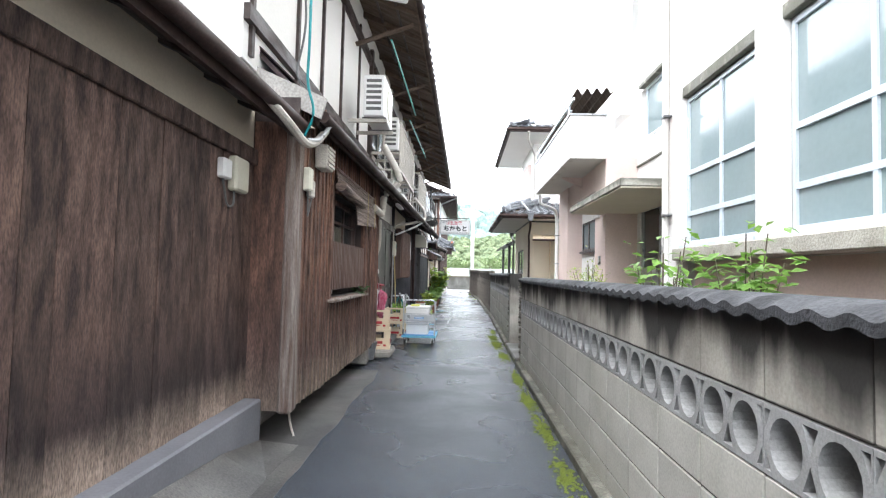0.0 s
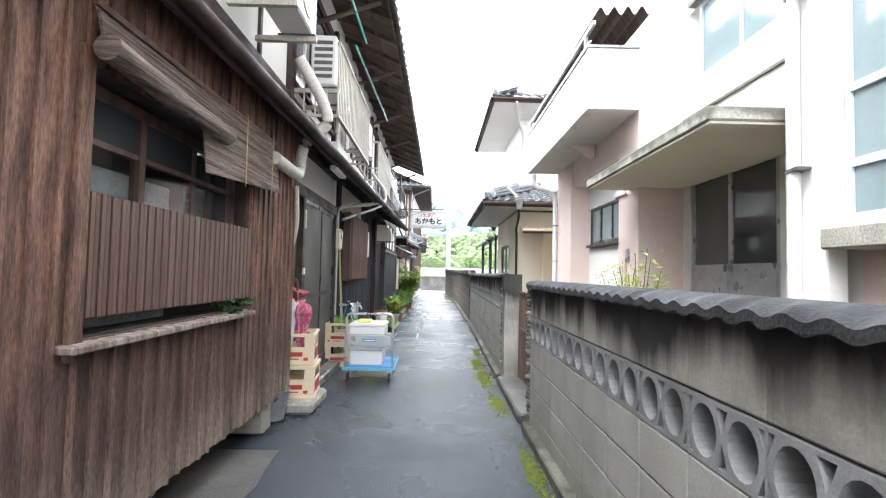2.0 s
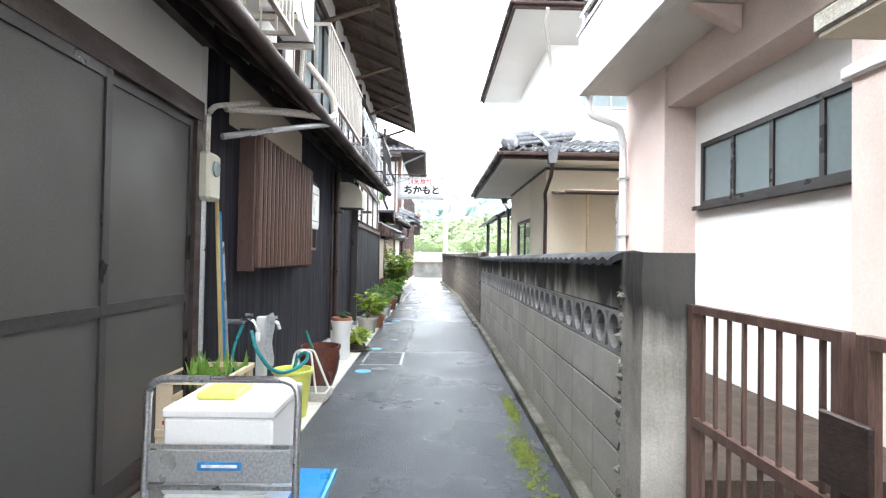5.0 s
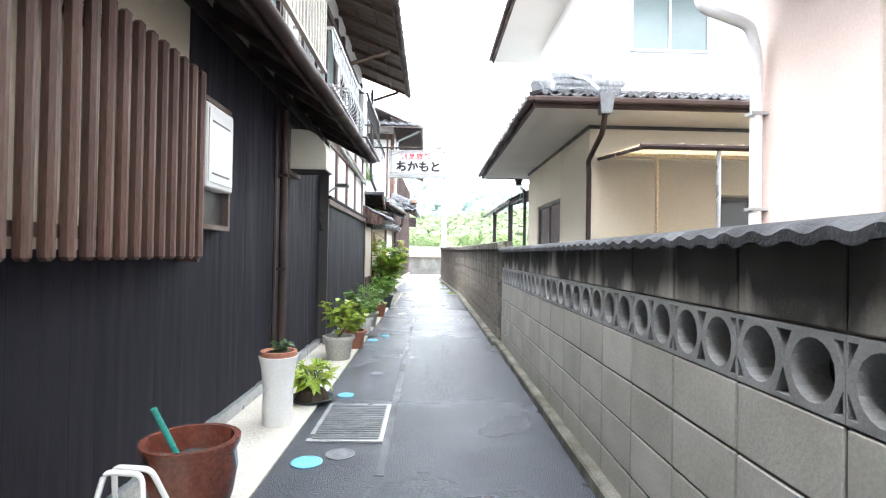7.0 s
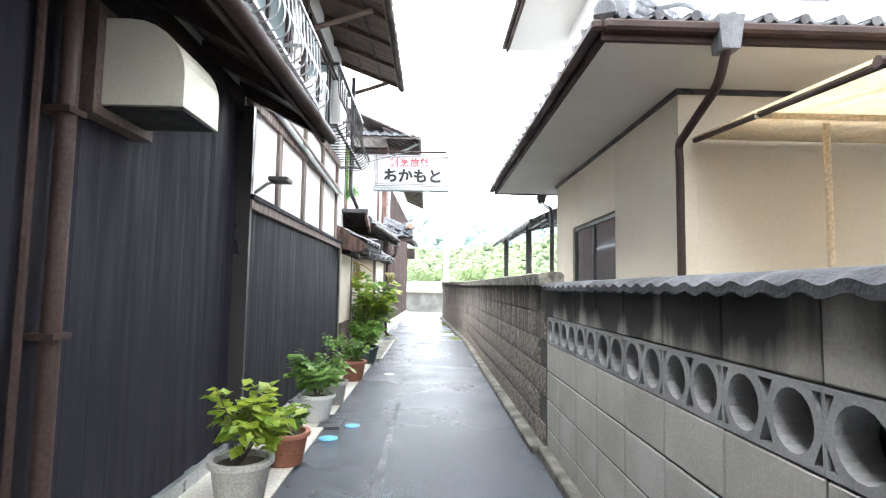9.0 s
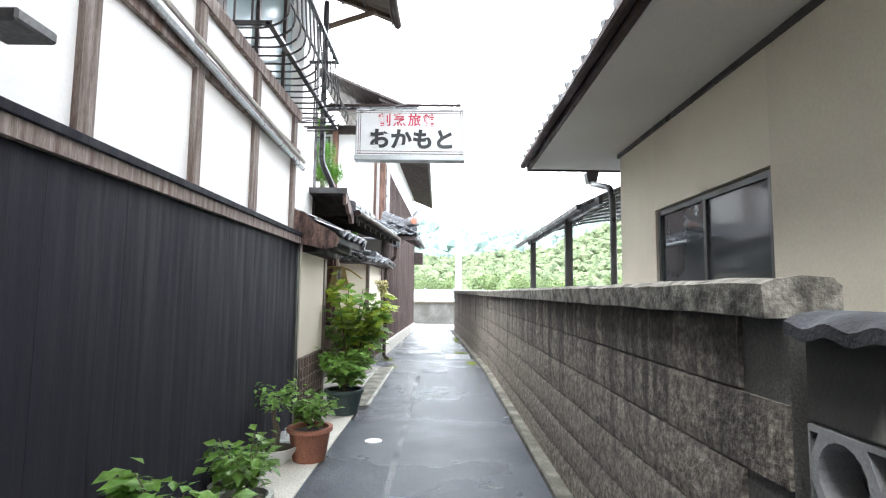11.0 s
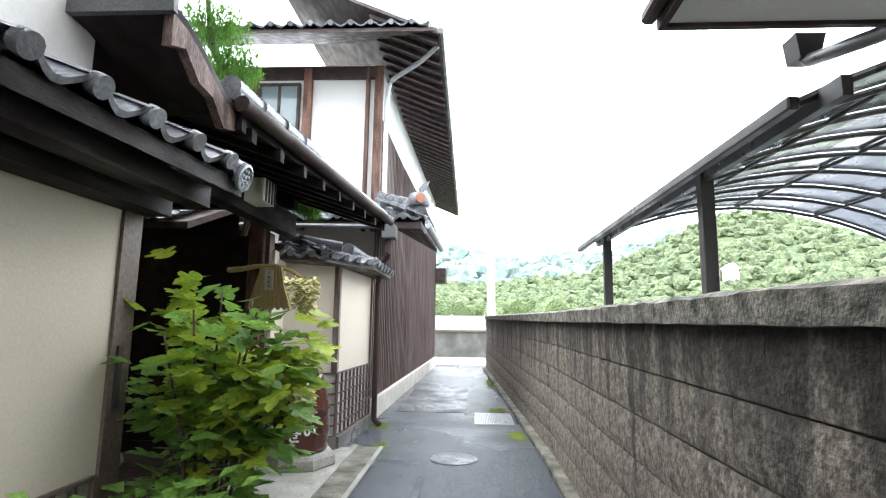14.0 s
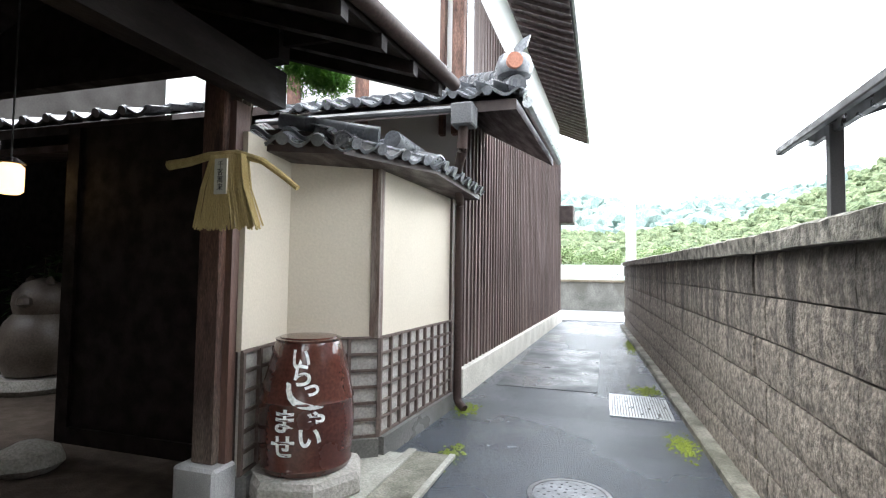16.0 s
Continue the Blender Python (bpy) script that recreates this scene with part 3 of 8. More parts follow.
def block_wall(name, p, q, label, zs=0.8, top=1.2):
    """Four plain courses, a screen course from zs up, one stained course to top and the coping."""
    m, length = along(p, q)
    root = thing(name, label, "wall", kind="structure")
    core = boxes([(0.01, length - 0.01, -0.092, -0.008, 0.0, zs), (0.01, length - 0.01, -0.092, -0.008, zs + 0.2, top), (0.012, length - 0.012, -0.09, -0.01, top, top + 0.014)])
    core.transform(m)
    part("mortar_core", core, MORTAR, root)
    # dark sheet added behind the openings, in place of the shade inside them
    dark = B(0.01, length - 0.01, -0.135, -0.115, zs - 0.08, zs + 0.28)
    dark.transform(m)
    part("backing_board", dark, INTERIOR, root, "dark sheet added behind the openings in place of shade")
    foot = B(0, length, -0.1, 0.07, -0.02, 0.075, bevel=0.012)
    foot.transform(m)
    part("footing", foot, FOOT, root, "low concrete footing with a damp mossy edge")
    n = int(length / 0.4 + 0.5)
    step = length / n
    stretch = Matrix.Diagonal((step / 0.4, 1, 1, 1))
    place = lambda x, z: m @ Matrix.Translation((x, -0.1, z)) @ stretch
    for i in range(n):
        for k in range(4):
            share("concrete_block", PLAIN[0], place(i * step, zs / 4 * k) @ Matrix.Diagonal((1, 1, zs / 0.8, 1)), root)
        share("screen_block", SCREENB, place(i * step, zs) , root)
        share("concrete_block", PLAINTOP[0], place(i * step, zs + 0.2) @ Matrix.Diagonal((1, 1, (top - 0.2 - zs) / 0.2, 1)), root)
        share("coping_tile", COPE, place(i * step, top - 0.012), root)
    return root


def end_post(x, y, w=0.2, d=0.22, h=1.3):
    root = thing("gate_post", "rough grey concrete gate post with chipped edges", "post", (x + w / 2, y + d / 2, 0), kind="structure", group="gate posts")
    bm = B(x, x + w, y, y + d, 0, h)
    bmesh.ops.subdivide_edges(bm, edges=bm.edges[:], cuts=9, use_grid_fill=True)
    for v in bm.verts:
        k = noise.noise(v.co * 9) * 0.012 + noise.noise(v.co * 23) * 0.008
        v.co += Vector((k, k * 0.7, 0))
    part("shaft", bm, BLOCK_TOP, root)
    return root


block_wall("wall_blocks_near", (0.865, -2.4), (0.865, 7.4), "grey concrete block wall with a screen course and wavy coping", 0.748)
block_wall("wall_blocks_far", (0.885, 9.45), (0.965, 16.8), "grey concrete block wall with a screen course and wavy coping", 0.846, 1.258)
end_post(0.88, 9.22, 0.21, 0.23, 1.3)


def broken_end(x, y, h):
    """Ragged mortar and broken block ends where a wall was cut off."""
    rnd = random.Random(int(y * 10))
    root = thing("broken_wall_end", "ragged broken end of the block wall", "wall", (x, y, 0), kind="structure")
    for k in range(34):
        z = h * (k + 0.5) / 34
        bm = bmesh.new()
        bmesh.ops.create_icosphere(bm, subdivisions=2, radius=1)
        w, d, t = rnd.uniform(0.04, 0.056), rnd.uniform(0.025, 0.06), rnd.uniform(0.022, 0.034)
        off = Vector((rnd.uniform(0, 40), 0, k))
        for v in bm.verts:
            n = 1 + 0.5 * noise.noise(v.co * 1.7 + off) + 0.25 * noise.noise(v.co * 4 + off)
            v.co = Vector((x + 0.05 + v.co.x * w * n, y + v.co.y * d * n, max(0.0, z + v.co.z * t * n)))
        part("rubble", bm, CAP if k % 3 else BLOCK_TOP, root)


broken_end(0.838, 7.45, 1.2)
broken_end(0.872, 9.455, 1.16)

# rough split-face wall
ROUGHS = [mesh_of("split_block", rough_block(0.4, 0.187, 0.11, 0.0035, s, 8, 4), ROUGH) for s in range(9)]


def split_wall(name, p, q, h0, h1, label):
    m, length = along(p, q)
    root = thing(name, label, "wall", kind="structure")
    core = prism([(0, -0.11, 0), (length, -0.11, 0), (length, -0.11, h1), (0, -0.11, h0)], (0, 0.095, 0))
    core.transform(m)
    part("mortar_core", core, MORTAR, root)
    n = int(length / 0.4 + 0.5)
    step = length / n
    rnd = random.Random(len(name))
    rows = 6
    for i in range(n):
        h = h0 + (h1 - h0) * (i + 0.5) / n - 0.10
        rh = h / rows
        for k in range(rows):
            x = i * step + (0.2 if k % 2 else 0.0)
            if x + 0.4 > length + 0.21:
                continue
            share("split_block", ROUGHS[rnd.randrange(9)], m @ Matrix.Translation((x, -0.0, k * rh)) @ Matrix.Diagonal((step / 0.4, -1, rh / 0.187, 1)), root)
    cap = bmesh.new()
    nn = int(length / 0.12)
    rows_v = []
    for i in range(nn + 1):
        x = length * i / nn
        h = h0 + (h1 - h0) * i / nn
        ring = []
        for yy, zz in ((0.045, -0.10), (0.05, -0.015), (0.02, 0.0), (-0.06, 0.006), (-0.14, 0.0), (-0.16, -0.02), (-0.16, -0.10)):
            k = noise.noise(Vector((x * 7, yy * 30, zz * 30 + h))) * 0.008
            ring.append(cap.verts.new((x, yy + k, h + zz + k)))
        rows_v.append(ring)
    for a, b in zip(rows_v, rows_v[1:]):
        for k in range(7):
            cap.faces.new((a[k], a[(k + 1) % 7], b[(k + 1) % 7], b[k]))
    cap.faces.new(rows_v[0])
    cap.faces.new(rows_v[-1][::-1])
    cap.transform(m)
    part("wall_cap", cap, CAP, root, "mossy rounded concrete cap")
    foot = B(0, length, -0.1, 0.10, -0.02, 0.06, bevel=0.015)
    foot.transform(m)
    part("footing", foot, FOOT, root)
    return root


split_wall("wall_split_face", (0.955, 16.86), (0.97, 25.0), 1.39, 1.44, "brown-grey split-face block wall with dark run-off stains")
split_wall("wall_split_face_end", (0.97, 25.02), (0.60, 35.0), 1.44, 1.54, "brown-grey split-face block wall with dark run-off stains")


# moss along the right-hand footing
def moss_patch(x, y, w, l, seed, mat=MOSS):
    rnd = random.Random(seed)
    bm = bmesh.new()
    for k in range(int(420 * (w + l))):
        px, py = x + rnd.gauss(0, w * 0.4), y + rnd.gauss(0, l * 0.4)
        s = rnd.uniform(0.006, 0.016)
        c = bm.verts.new((px, py, 0.008 + s * 0.35))
        ring = [bm.verts.new((px + s * math.cos(a) * rnd.uniform(0.6, 1.4), py + s * math.sin(a) * rnd.uniform(0.6, 1.6), 0.001)) for a in (0, 1.05, 2.1, 3.14, 4.2, 5.25)]
        for i in range(6):
            bm.faces.new((c, ring[i], ring[(i + 1) % 6]))
    return tagged(part("moss", bm, mat), "bright yellow-green moss on damp asphalt", "moss", "moss along the wall", "stuff")


for k, (mx, my, mw, ml) in enumerate([(0.72, 4.4, 0.07, 0.5), (0.72, 5.4, 0.08, 0.5), (0.73, 6.5, 0.07, 0.6), (0.70, 8.2, 0.10, 0.5), (0.68, 9.6, 0.12, 0.7), (0.68, 10.6, 0.11, 0.5),
                                      (0.74, 11.6, 0.06, 0.5), (0.70, 3.4, 0.09, 0.4), (0.72, 26.1, 0.12, 0.35), (0.6, 27.9, 0.2, 0.25), (0.60, 31.5, 0.10, 0.9), (-0.8, 25.3, 0.08, 0.3), (-1.0, 26.5, 0.12, 0.25)]):
    moss_patch(mx, my, mw, ml, k)


# ---- windows and panes ----
def pane_window(name, parent, x, y0, y1, z0, z1, frame_mat, pane_mat, cols=2, rows=(), t=0.04, depth=0.06, label=""):
    """A framed window in a wall facing the lane (-x); rows: heights of the transoms."""
    fr = [(x, x + depth, y0, y0 + t, z0, z1), (x, x + depth, y1 - t, y1, z0, z1), (x + 0.001, x + depth - 0.001, y0 + t, y1 - t, z1 - t, z1), (x + 0.001, x + depth - 0.001, y0 + t, y1 - t, z0, z0 + t)]
    for c in range(1, cols):
        yc = y0 + (y1 - y0) * c / cols
        fr.append((x + 0.004, x + depth - 0.004, yc - t / 2, yc + t / 2, z0 + t, z1 - t))
    for zr in rows:
        fr.append((x + 0.002, x + depth - 0.002, y0 + t, y1 - t, zr - t * 0.6, zr + t * 0.6))
    win = part(name, boxes(fr), frame_mat, parent, label)
    levels = [z0, *rows, z1]
    for a, b in zip(levels, levels[1:]):
        for c in range(cols):
            ya, yb = y0 + (y1 - y0) * c / cols, y0 + (y1 - y0) * (c + 1) / cols
            part("pane", B(x + 0.025, x + 0.033, ya + 0.01, yb - 0.01, a + 0.01, b - 0.01), pane_mat, win)
    return win


def front_window(name, parent, y, x0, x1, z0, z1, frame_mat, pane_mat, cols=2, t=0.04, depth=0.06):
    """A framed window in a wall facing -y."""
    fr = [(x0, x0 + t, y, y + depth, z0, z1), (x1 - t, x1, y, y + depth, z0, z1), (x0 + t, x1 - t, y + 0.001, y + depth - 0.001, z1 - t, z1), (x0 + t, x1 - t, y + 0.001, y + depth - 0.001, z0, z0 + t)]
    for c in range(1, cols):
        xc = x0 + (x1 - x0) * c / cols
        fr.append((xc - t / 2, xc + t / 2, y + 0.004, y + depth - 0.004, z0 + t, z1 - t))
    win = part(name, boxes(fr), frame_mat, parent)
    for c in range(cols):
        xa, xb = x0 + (x1 - x0) * c / cols, x0 + (x1 - x0) * (c + 1) / cols
        part("pane", B(xa + 0.01, xb - 0.01, y + 0.025, y + 0.033, z0 + 0.01, z1 - 0.01), pane_mat, win)
    return win


# ---- white concrete building on the right ----
structure("yard", B(1.0, 8, 7.3, 9.6, -0.02, 0.03), GRAVEL, "grey gravel of the yard behind the gate", "ground")
# soil beds added behind the wall; their dark colour shades its openings
structure("garden_bed", B(0.98, 2.75, -9, 7.29, -0.02, 0.25), SOIL, "soil added behind the wall, shade put into its dark colour", "ground")
structure("garden_bed_far", B(1.0, 2.6, 9.61, 16.7, -0.02, 0.25), SOIL, "soil added behind the wall, shade put into its dark colour", "ground")
# wall added out of view, to block sky light from behind the camera
structure("wall_behind", B(0.87, 0.97, -9, -2.42, 0, 1.25), BLOCK_TOP, "grey concrete wall added unseen behind, to block light", "wall")
white = thing("concrete_building", "white painted concrete building with pinkish pillars and large windows", "building", (5, 5, 0))
# near block: wall with two tall windows between pilasters
# the run back to y -9 is unseen, added to block light
pieces("wall", [(2.80, 2.95, -9, 6.7, 0, 1.52), (2.72, 2.95, -9, 6.7, 3.46, 9.6), (2.72, 2.95, 6.32, 6.7, 1.52, 3.46), (2.72, 2.95, 4.33, 4.70, 1.52, 3.46), (2.72, 2.95, 2.2, 2.62, 1.52, 3.46), (2.72, 2.95, -9, 0.5, 1.52, 3.46)], CONCWHITE, white)
part("side_wall", B(2.95, 8, 6.5, 6.7, 0, 9.6), CONCWHITE, white)
part("pilaster", B(2.58, 2.72, 6.32, 6.72, 0, 9.6, 0.01), CONCWHITE, white)
part("pilaster", B(2.60, 2.72, 4.34, 4.69, 1.645, 9.6, 0.01), CONCWHITE, white)
part("pilaster", B(2.60, 2.72, 2.24, 2.60, 1.645, 9.6, 0.01), CONCWHITE, white)
part("ledge", B(2.52, 2.80, -4, 6.31, 1.50, 1.64, 0.012), CANOPYC, white, "stained concrete window ledge")
part("lintel", B(2.64, 2.72, -4, 6.31, 3.47, 3.6, 0.01), CANOPYC, white)
part("dado", B(2.795, 2.80, -4, 6.3, 0.05, 1.49), PINK, white)
for ya, yb in ((4.71, 6.31), (2.63, 4.32), (0.52, 2.19)):
    pane_window("window", white, 2.70, ya, yb, 1.69, 3.45, ALU, FROST, 2, (2.06, 2.55), 0.045, 0.07)
    part("window_sill", B(2.60, 2.72, ya, yb, 1.645, 1.687, 0.006), ALU, white)
part("room_lining", boxes([(3.6, 3.65, -4, 6.5, 0, 4.0), (2.97, 3.6, -4, 6.5, 3.6, 3.65)]), CURTAIN, white)
# recessed entrance
pieces("wall", [(3.22, 3.4, 6.7, 7.74, 0, 9.6), (3.22, 3.4, 9.46, 9.62, 0, 9.6), (3.22, 3.4, 7.74, 9.46, 2.54, 3.72), (3.22, 3.4, 7.74, 9.46, 4.66, 9.6)], CONCWHITE, white)
door = pane_window("entrance_door", white, 3.24, 7.75, 9.45, 0.1, 2.53, GALV, DARKGLASS, 2, (1.42,), 0.07, 0.06, "grey sliding aluminium entrance door")
pieces("kick_panel", [(3.235, 3.262, 7.82, 8.56, 0.2, 1.38), (3.235, 3.262, 8.64, 9.38, 0.2, 1.38)], GALV, door)
pieces("door_pull", [(3.20, 3.235, 8.53, 8.56, 1.38, 1.46), (3.20, 3.235, 8.64, 8.67, 1.38, 1.46)], STEEL, door)
pane_window("window", white, 3.22, 7.5, 9.2, 3.73, 4.65, ALU, FROST, 2, (), 0.045, 0.07)
part("window_hood", B(3.12, 3.22, 7.4, 9.3, 4.66, 4.72), CANOPYC, white)
part("string_course", B(3.19, 3.22, 6.75, 9.6, 3.3, 3.33), CANOPYC, white)
part("entrance_canopy", B(2.06, 3.22, 6.78, 9.86, 2.45, 2.47), BEIGE, white)
part("canopy_slab", B(2.04, 3.22, 6.76, 9.88, 2.472, 2.58, 0.012), CANOPYC, white, "mossy stained concrete canopy edge")
# balcony wing
pieces("wall", [(2.98, 3.15, 10.36, 10.42, 0, 3.5), (2.98, 3.15, 10.42, 12.8, 0, 1.86), (2.98, 3.15, 10.42, 12.8, 2.57, 3.5), (2.98, 3.15, 12.8, 12.95, 0, 3.5), (2.64, 2.8, 9.62, 14.05, 3.5, 4.3), (2.9, 3.1, 9.62, 14.05, 4.3, 9.6)], PLASTER, white)
part("pillar", B(2.64, 3.38, 9.62, 10.36, 0, 3.5, 0.01), PINK, white, "pinkish painted pillar")
part("pillar", B(2.62, 3.2, 12.93, 14.05, 0, 3.5, 0.01), PINK, white, "pinkish painted pillar")
part("beam", B(2.66, 3.0, 10.36, 12.93, 3.0, 3.5), PINK, white)
part("side_wall", B(3.1, 8, 13.85, 14.05, 0, 9.6), PLASTER, white)
pane_window("window", white, 2.96, 10.44, 12.78, 1.88, 2.56, DARKFRAME, FROST, 4, (), 0.05, 0.07)
part("window_sill", B(2.90, 2.98, 10.36, 12.85, 1.83, 1.875), DARKFRAME, white)
part("pillar_cap", B(2.60, 3.0, 10.0, 10.40, 2.42, 2.5, 0.01), CONCWHITE, white)
part("intercom", B(2.61, 2.64, 9.92, 10.02, 1.5, 1.68, 0.005), GALV, white)
part("balcony_floor", B(1.98, 2.66, 9.62, 14.05, 3.47, 3.54), SOFFIT, white)
part("balcony_front", B(1.97, 2.09, 9.60, 14.07, 3.46, 4.27, 0.01), CONCWHITE, white)
part("balcony_side", B(2.09, 2.64, 9.60, 9.72, 3.46, 4.27, 0.01), CONCWHITE, white)
part("balcony_rail", tube([(2.0, 9.62, 4.36), (2.0, 14.05, 4.36)], 0.018), GALV, white)
part("balcony_cap", boxes([(1.95, 2.11, 9.58, 14.09, 4.27, 4.30), (2.11, 2.64, 9.58, 9.74, 4.27, 4.30)]), GALV, white)
part("bracket", prism([(2.64, 11.5, 3.46), (2.2, 11.5, 3.46), (2.64, 11.5, 3.25)], (0, 0.12, 0)), PINK, white)


def corrugated(x0, x1, y0, y1, z0, z1, pitch, amp):
    bm = bmesh.new()
    n = int((x1 - x0) / pitch * 8)
    rows = []
    for yy in (y0, y1):
        for dz in (0, -0.012):
            rows.append([bm.verts.new((x0 + (x1 - x0) * i / n, yy, z0 + (z1 - z0) * i / n + amp * math.sin(2 * math.pi * i / 8) + dz)) for i in range(n + 1)])
    for a, b in ((rows[0], rows[2]), (rows[1], rows[3]), (rows[0], rows[1]), (rows[2], rows[3])):
        for i in range(n):
            bm.faces.new((a[i], a[i + 1], b[i + 1], b[i]))
    return bm


part("balcony_roof", corrugated(2.0, 2.72, 9.35, 14.1, 4.62, 4.66, 0.17, 0.055), EAVEWOOD, white, "brown corrugated roof over the balcony", True)
part("roof_beam", boxes([(1.98, 2.02, 9.45, 14.05, 4.50, 4.555), (1.98, 2.02, 9.8, 9.85, 4.3, 4.5), (1.98, 2.02, 13.9, 13.95, 4.3, 4.5)]), GALV, white)
part("roof_parapet", B(2.5, 8, -9, 14.1, 9.6, 9.75), CONCWHITE, white)
pipe = part("drainpipe", tube([(2.545, 6.57, 0.1), (2.545, 6.57, 9.6)], 0.042, 10), CONCWHITE, white, "white painted drainpipe", True)
for zz in (2.06, 3.3):
    part("pipe_clip", boxes([(2.5, 2.6, 6.525, 6.615, zz - 0.012, zz + 0.012), (2.48, 2.60, 6.45, 6.51, zz - 0.01, zz + 0.01)]), IRON, pipe)
pipe2 = part("drainpipe", tube(bend([(2.1, 14.0, 3.44), (2.1, 14.0, 3.2), (2.5, 13.98, 3.05), (2.55, 13.98, 2.8), (2.55, 13.98, 0.1)], 0.08), 0.045, 10), PLASTIC_WHITE, white, "white drainpipe", True)
for zz in (2.35, 1.6):
    part("pipe_clip", B(2.49, 2.62, 13.93, 14.03, zz - 0.012, zz + 0.012), GALV, pipe2)

# ---- yard gate ----
gate = thing("yard_gate", "rusty brown steel double gate with upright bars", "gate", (1.06, 8.4, 0))
for ya, yb in ((7.60, 8.40), (8.44, 9.20)):
    leaf = part("gate_frame", boxes([(1.05, 1.085, ya, ya + 0.035, 0.06, 1.1), (1.05, 1.085, yb - 0.035, yb, 0.06, 1.1), (1.053, 1.082, ya, yb, 1.07, 1.1), (1.053, 1.082, ya, yb, 0.64, 0.675), (1.053, 1.082, ya, yb, 0.06, 0.095)]), REDSLAT, gate)
    for i in range(1, 9):
        yy = ya + (yb - ya) * i / 9
        part("bar", B(1.062, 1.074, yy - 0.006, yy + 0.006, 0.095, 1.07), REDSLAT, leaf)
part("latch", B(1.035, 1.05, 8.34, 8.5, 0.72, 0.9, 0.005), DARKWOOD, gate)
structure("gate_step", B(0.80, 1.15, 7.58, 9.22, 0, 0.09, 0.02), SLAB, "worn concrete threshold under the gate", "step")


# ---- tiled roofs ----
def tile_mesh(w=0.265, l=0.24):
    """A wavy pan tile: x across, y up the slope."""
    bm = bmesh.new()
    n = 8
    prof = [(w * 1.06 * i / n, 0.030 * math.sin(2 * math.pi * i / n + 0.6)) for i in range(n + 1)]
    a = [bm.verts.new((x, 0, z + 0.030)) for x, z in prof]
    b = [bm.verts.new((x, l * 1.12, z)) for x, z in prof]
    c = [bm.verts.new((x, 0, z + 0.008)) for x, z in prof]
    for i in range(n):
        bm.faces.new((a[i], a[i + 1], b[i + 1], b[i]))
        bm.faces.new((c[i], c[i + 1], a[i + 1], a[i]))
    return bm


TILE_ME = mesh_of("roof_tile", tile_mesh(), TILE, smooth=True)
CAP_ME = mesh_of("tile_end", tube([(0, -0.008, 0), (0, 0.03, 0)], 0.036, 12), TILE, smooth=True)
RIDGE_ME = mesh_of("ridge_tile", tube([(0, 0, 0), (0, 0.30, 0), (0, 0.305, 0), (0, 0.34, 0)], 0.075, 12), TILE, smooth=True)


def roof_frame(p, u, v):
    """Pose with origin p, x along u, y up the slope along v."""
    u, v = Vector(u).normalized(), Vector(v).normalized()
    w = u.cross(v)
    return Matrix(((u.x, v.x, w.x, p[0]), (u.y, v.y, w.y, p[1]), (u.z, v.z, w.z, p[2]), (0, 0, 0, 1)))


def tile_field(parent, p, u, v, nu, nv, w=0.265, l=0.24, caps=True, skip=None):
    f = roof_frame(p, u, v)
    for i in range(nu):
        for k in range(nv):
            if skip and skip(i, k):
                continue
            share("roof_tile", TILE_ME, f @ Matrix.Translation((i * w, k * l, 0)) @ Matrix.Diagonal((w / 0.265, l / 0.24, 1, 1)), parent)
        if caps:
            share("tile_end", CAP_ME, f @ Matrix.Translation((i * w + 0.05, -0.005, 0.03)), parent)


# ---- beige two-storey house on the right ----
beige = thing("beige_house", "beige rendered two-storey house with grey tiled roofs", "house", (5, 20, 0))
pieces("wall", [(2.26, 2.42, 17.3, 18.9, 0, 3.1), (2.26, 2.42, 20.75, 21.75, 0, 3.1), (2.26, 2.42, 18.9, 20.75, 0, 1.3), (2.26, 2.42, 18.9, 20.75, 2.22, 3.1), (2.42, 9, 21.6, 21.75, 0, 3.1)], BEIGE, beige)
pieces("front_wall", [(2.42, 4.16, 17.3, 17.45, 0, 3.1), (6.2, 9, 17.3, 17.45, 0, 3.1), (4.16, 6.2, 17.3, 17.45, 0, 0.9), (4.16, 6.2, 17.3, 17.45, 2.12, 3.1)], BEIGE, beige)
pane_window("window", beige, 2.28, 18.92, 20.73, 1.32, 2.2, DARKFRAME, DARKGLASS, 2, (), 0.045, 0.07, "dark-framed sliding window")
front_window("window", beige, 17.33, 4.18, 6.18, 0.92, 2.10, DARKFRAME, DARKGLASS, 2)
part("soffit", boxes([(1.30, 9, 16.42, 22.55, 3.08, 3.10)]), SOFFIT, beige)
part("trim", boxes([(2.235, 2.26, 17.27, 21.78, 3.03, 3.078), (2.26, 9, 17.27, 17.295, 3.03, 3.078)]), DARKFRAME, beige)
part("fascia", boxes([(1.26, 1.30, 16.38, 22.6, 3.06, 3.2), (1.30, 9, 16.38, 16.42, 3.06, 3.2), (1.30, 9, 22.56, 22.6, 3.06, 3.2)]), BROWNMETAL, beige)
part("gutter", boxes([(1.17, 1.255, 16.3, 22.62, 3.10, 3.18), (1.255, 9, 16.28, 16.375, 3.10, 3.18)], 0.02), BROWNMETAL, beige, "dark brown half-round gutter")
part("roof", boxes([(3.0, 9, 17.2, 22.0, 3.1, 3.55)]), TILE, beige)
part("roof_deck", prism([(1.28, 16.4, 3.2), (2.95, 18.1, 3.78), (2.95, 21.0, 3.78), (1.28, 22.58, 3.2)], (0, 0, -0.02)), EAVEWOOD, beige)
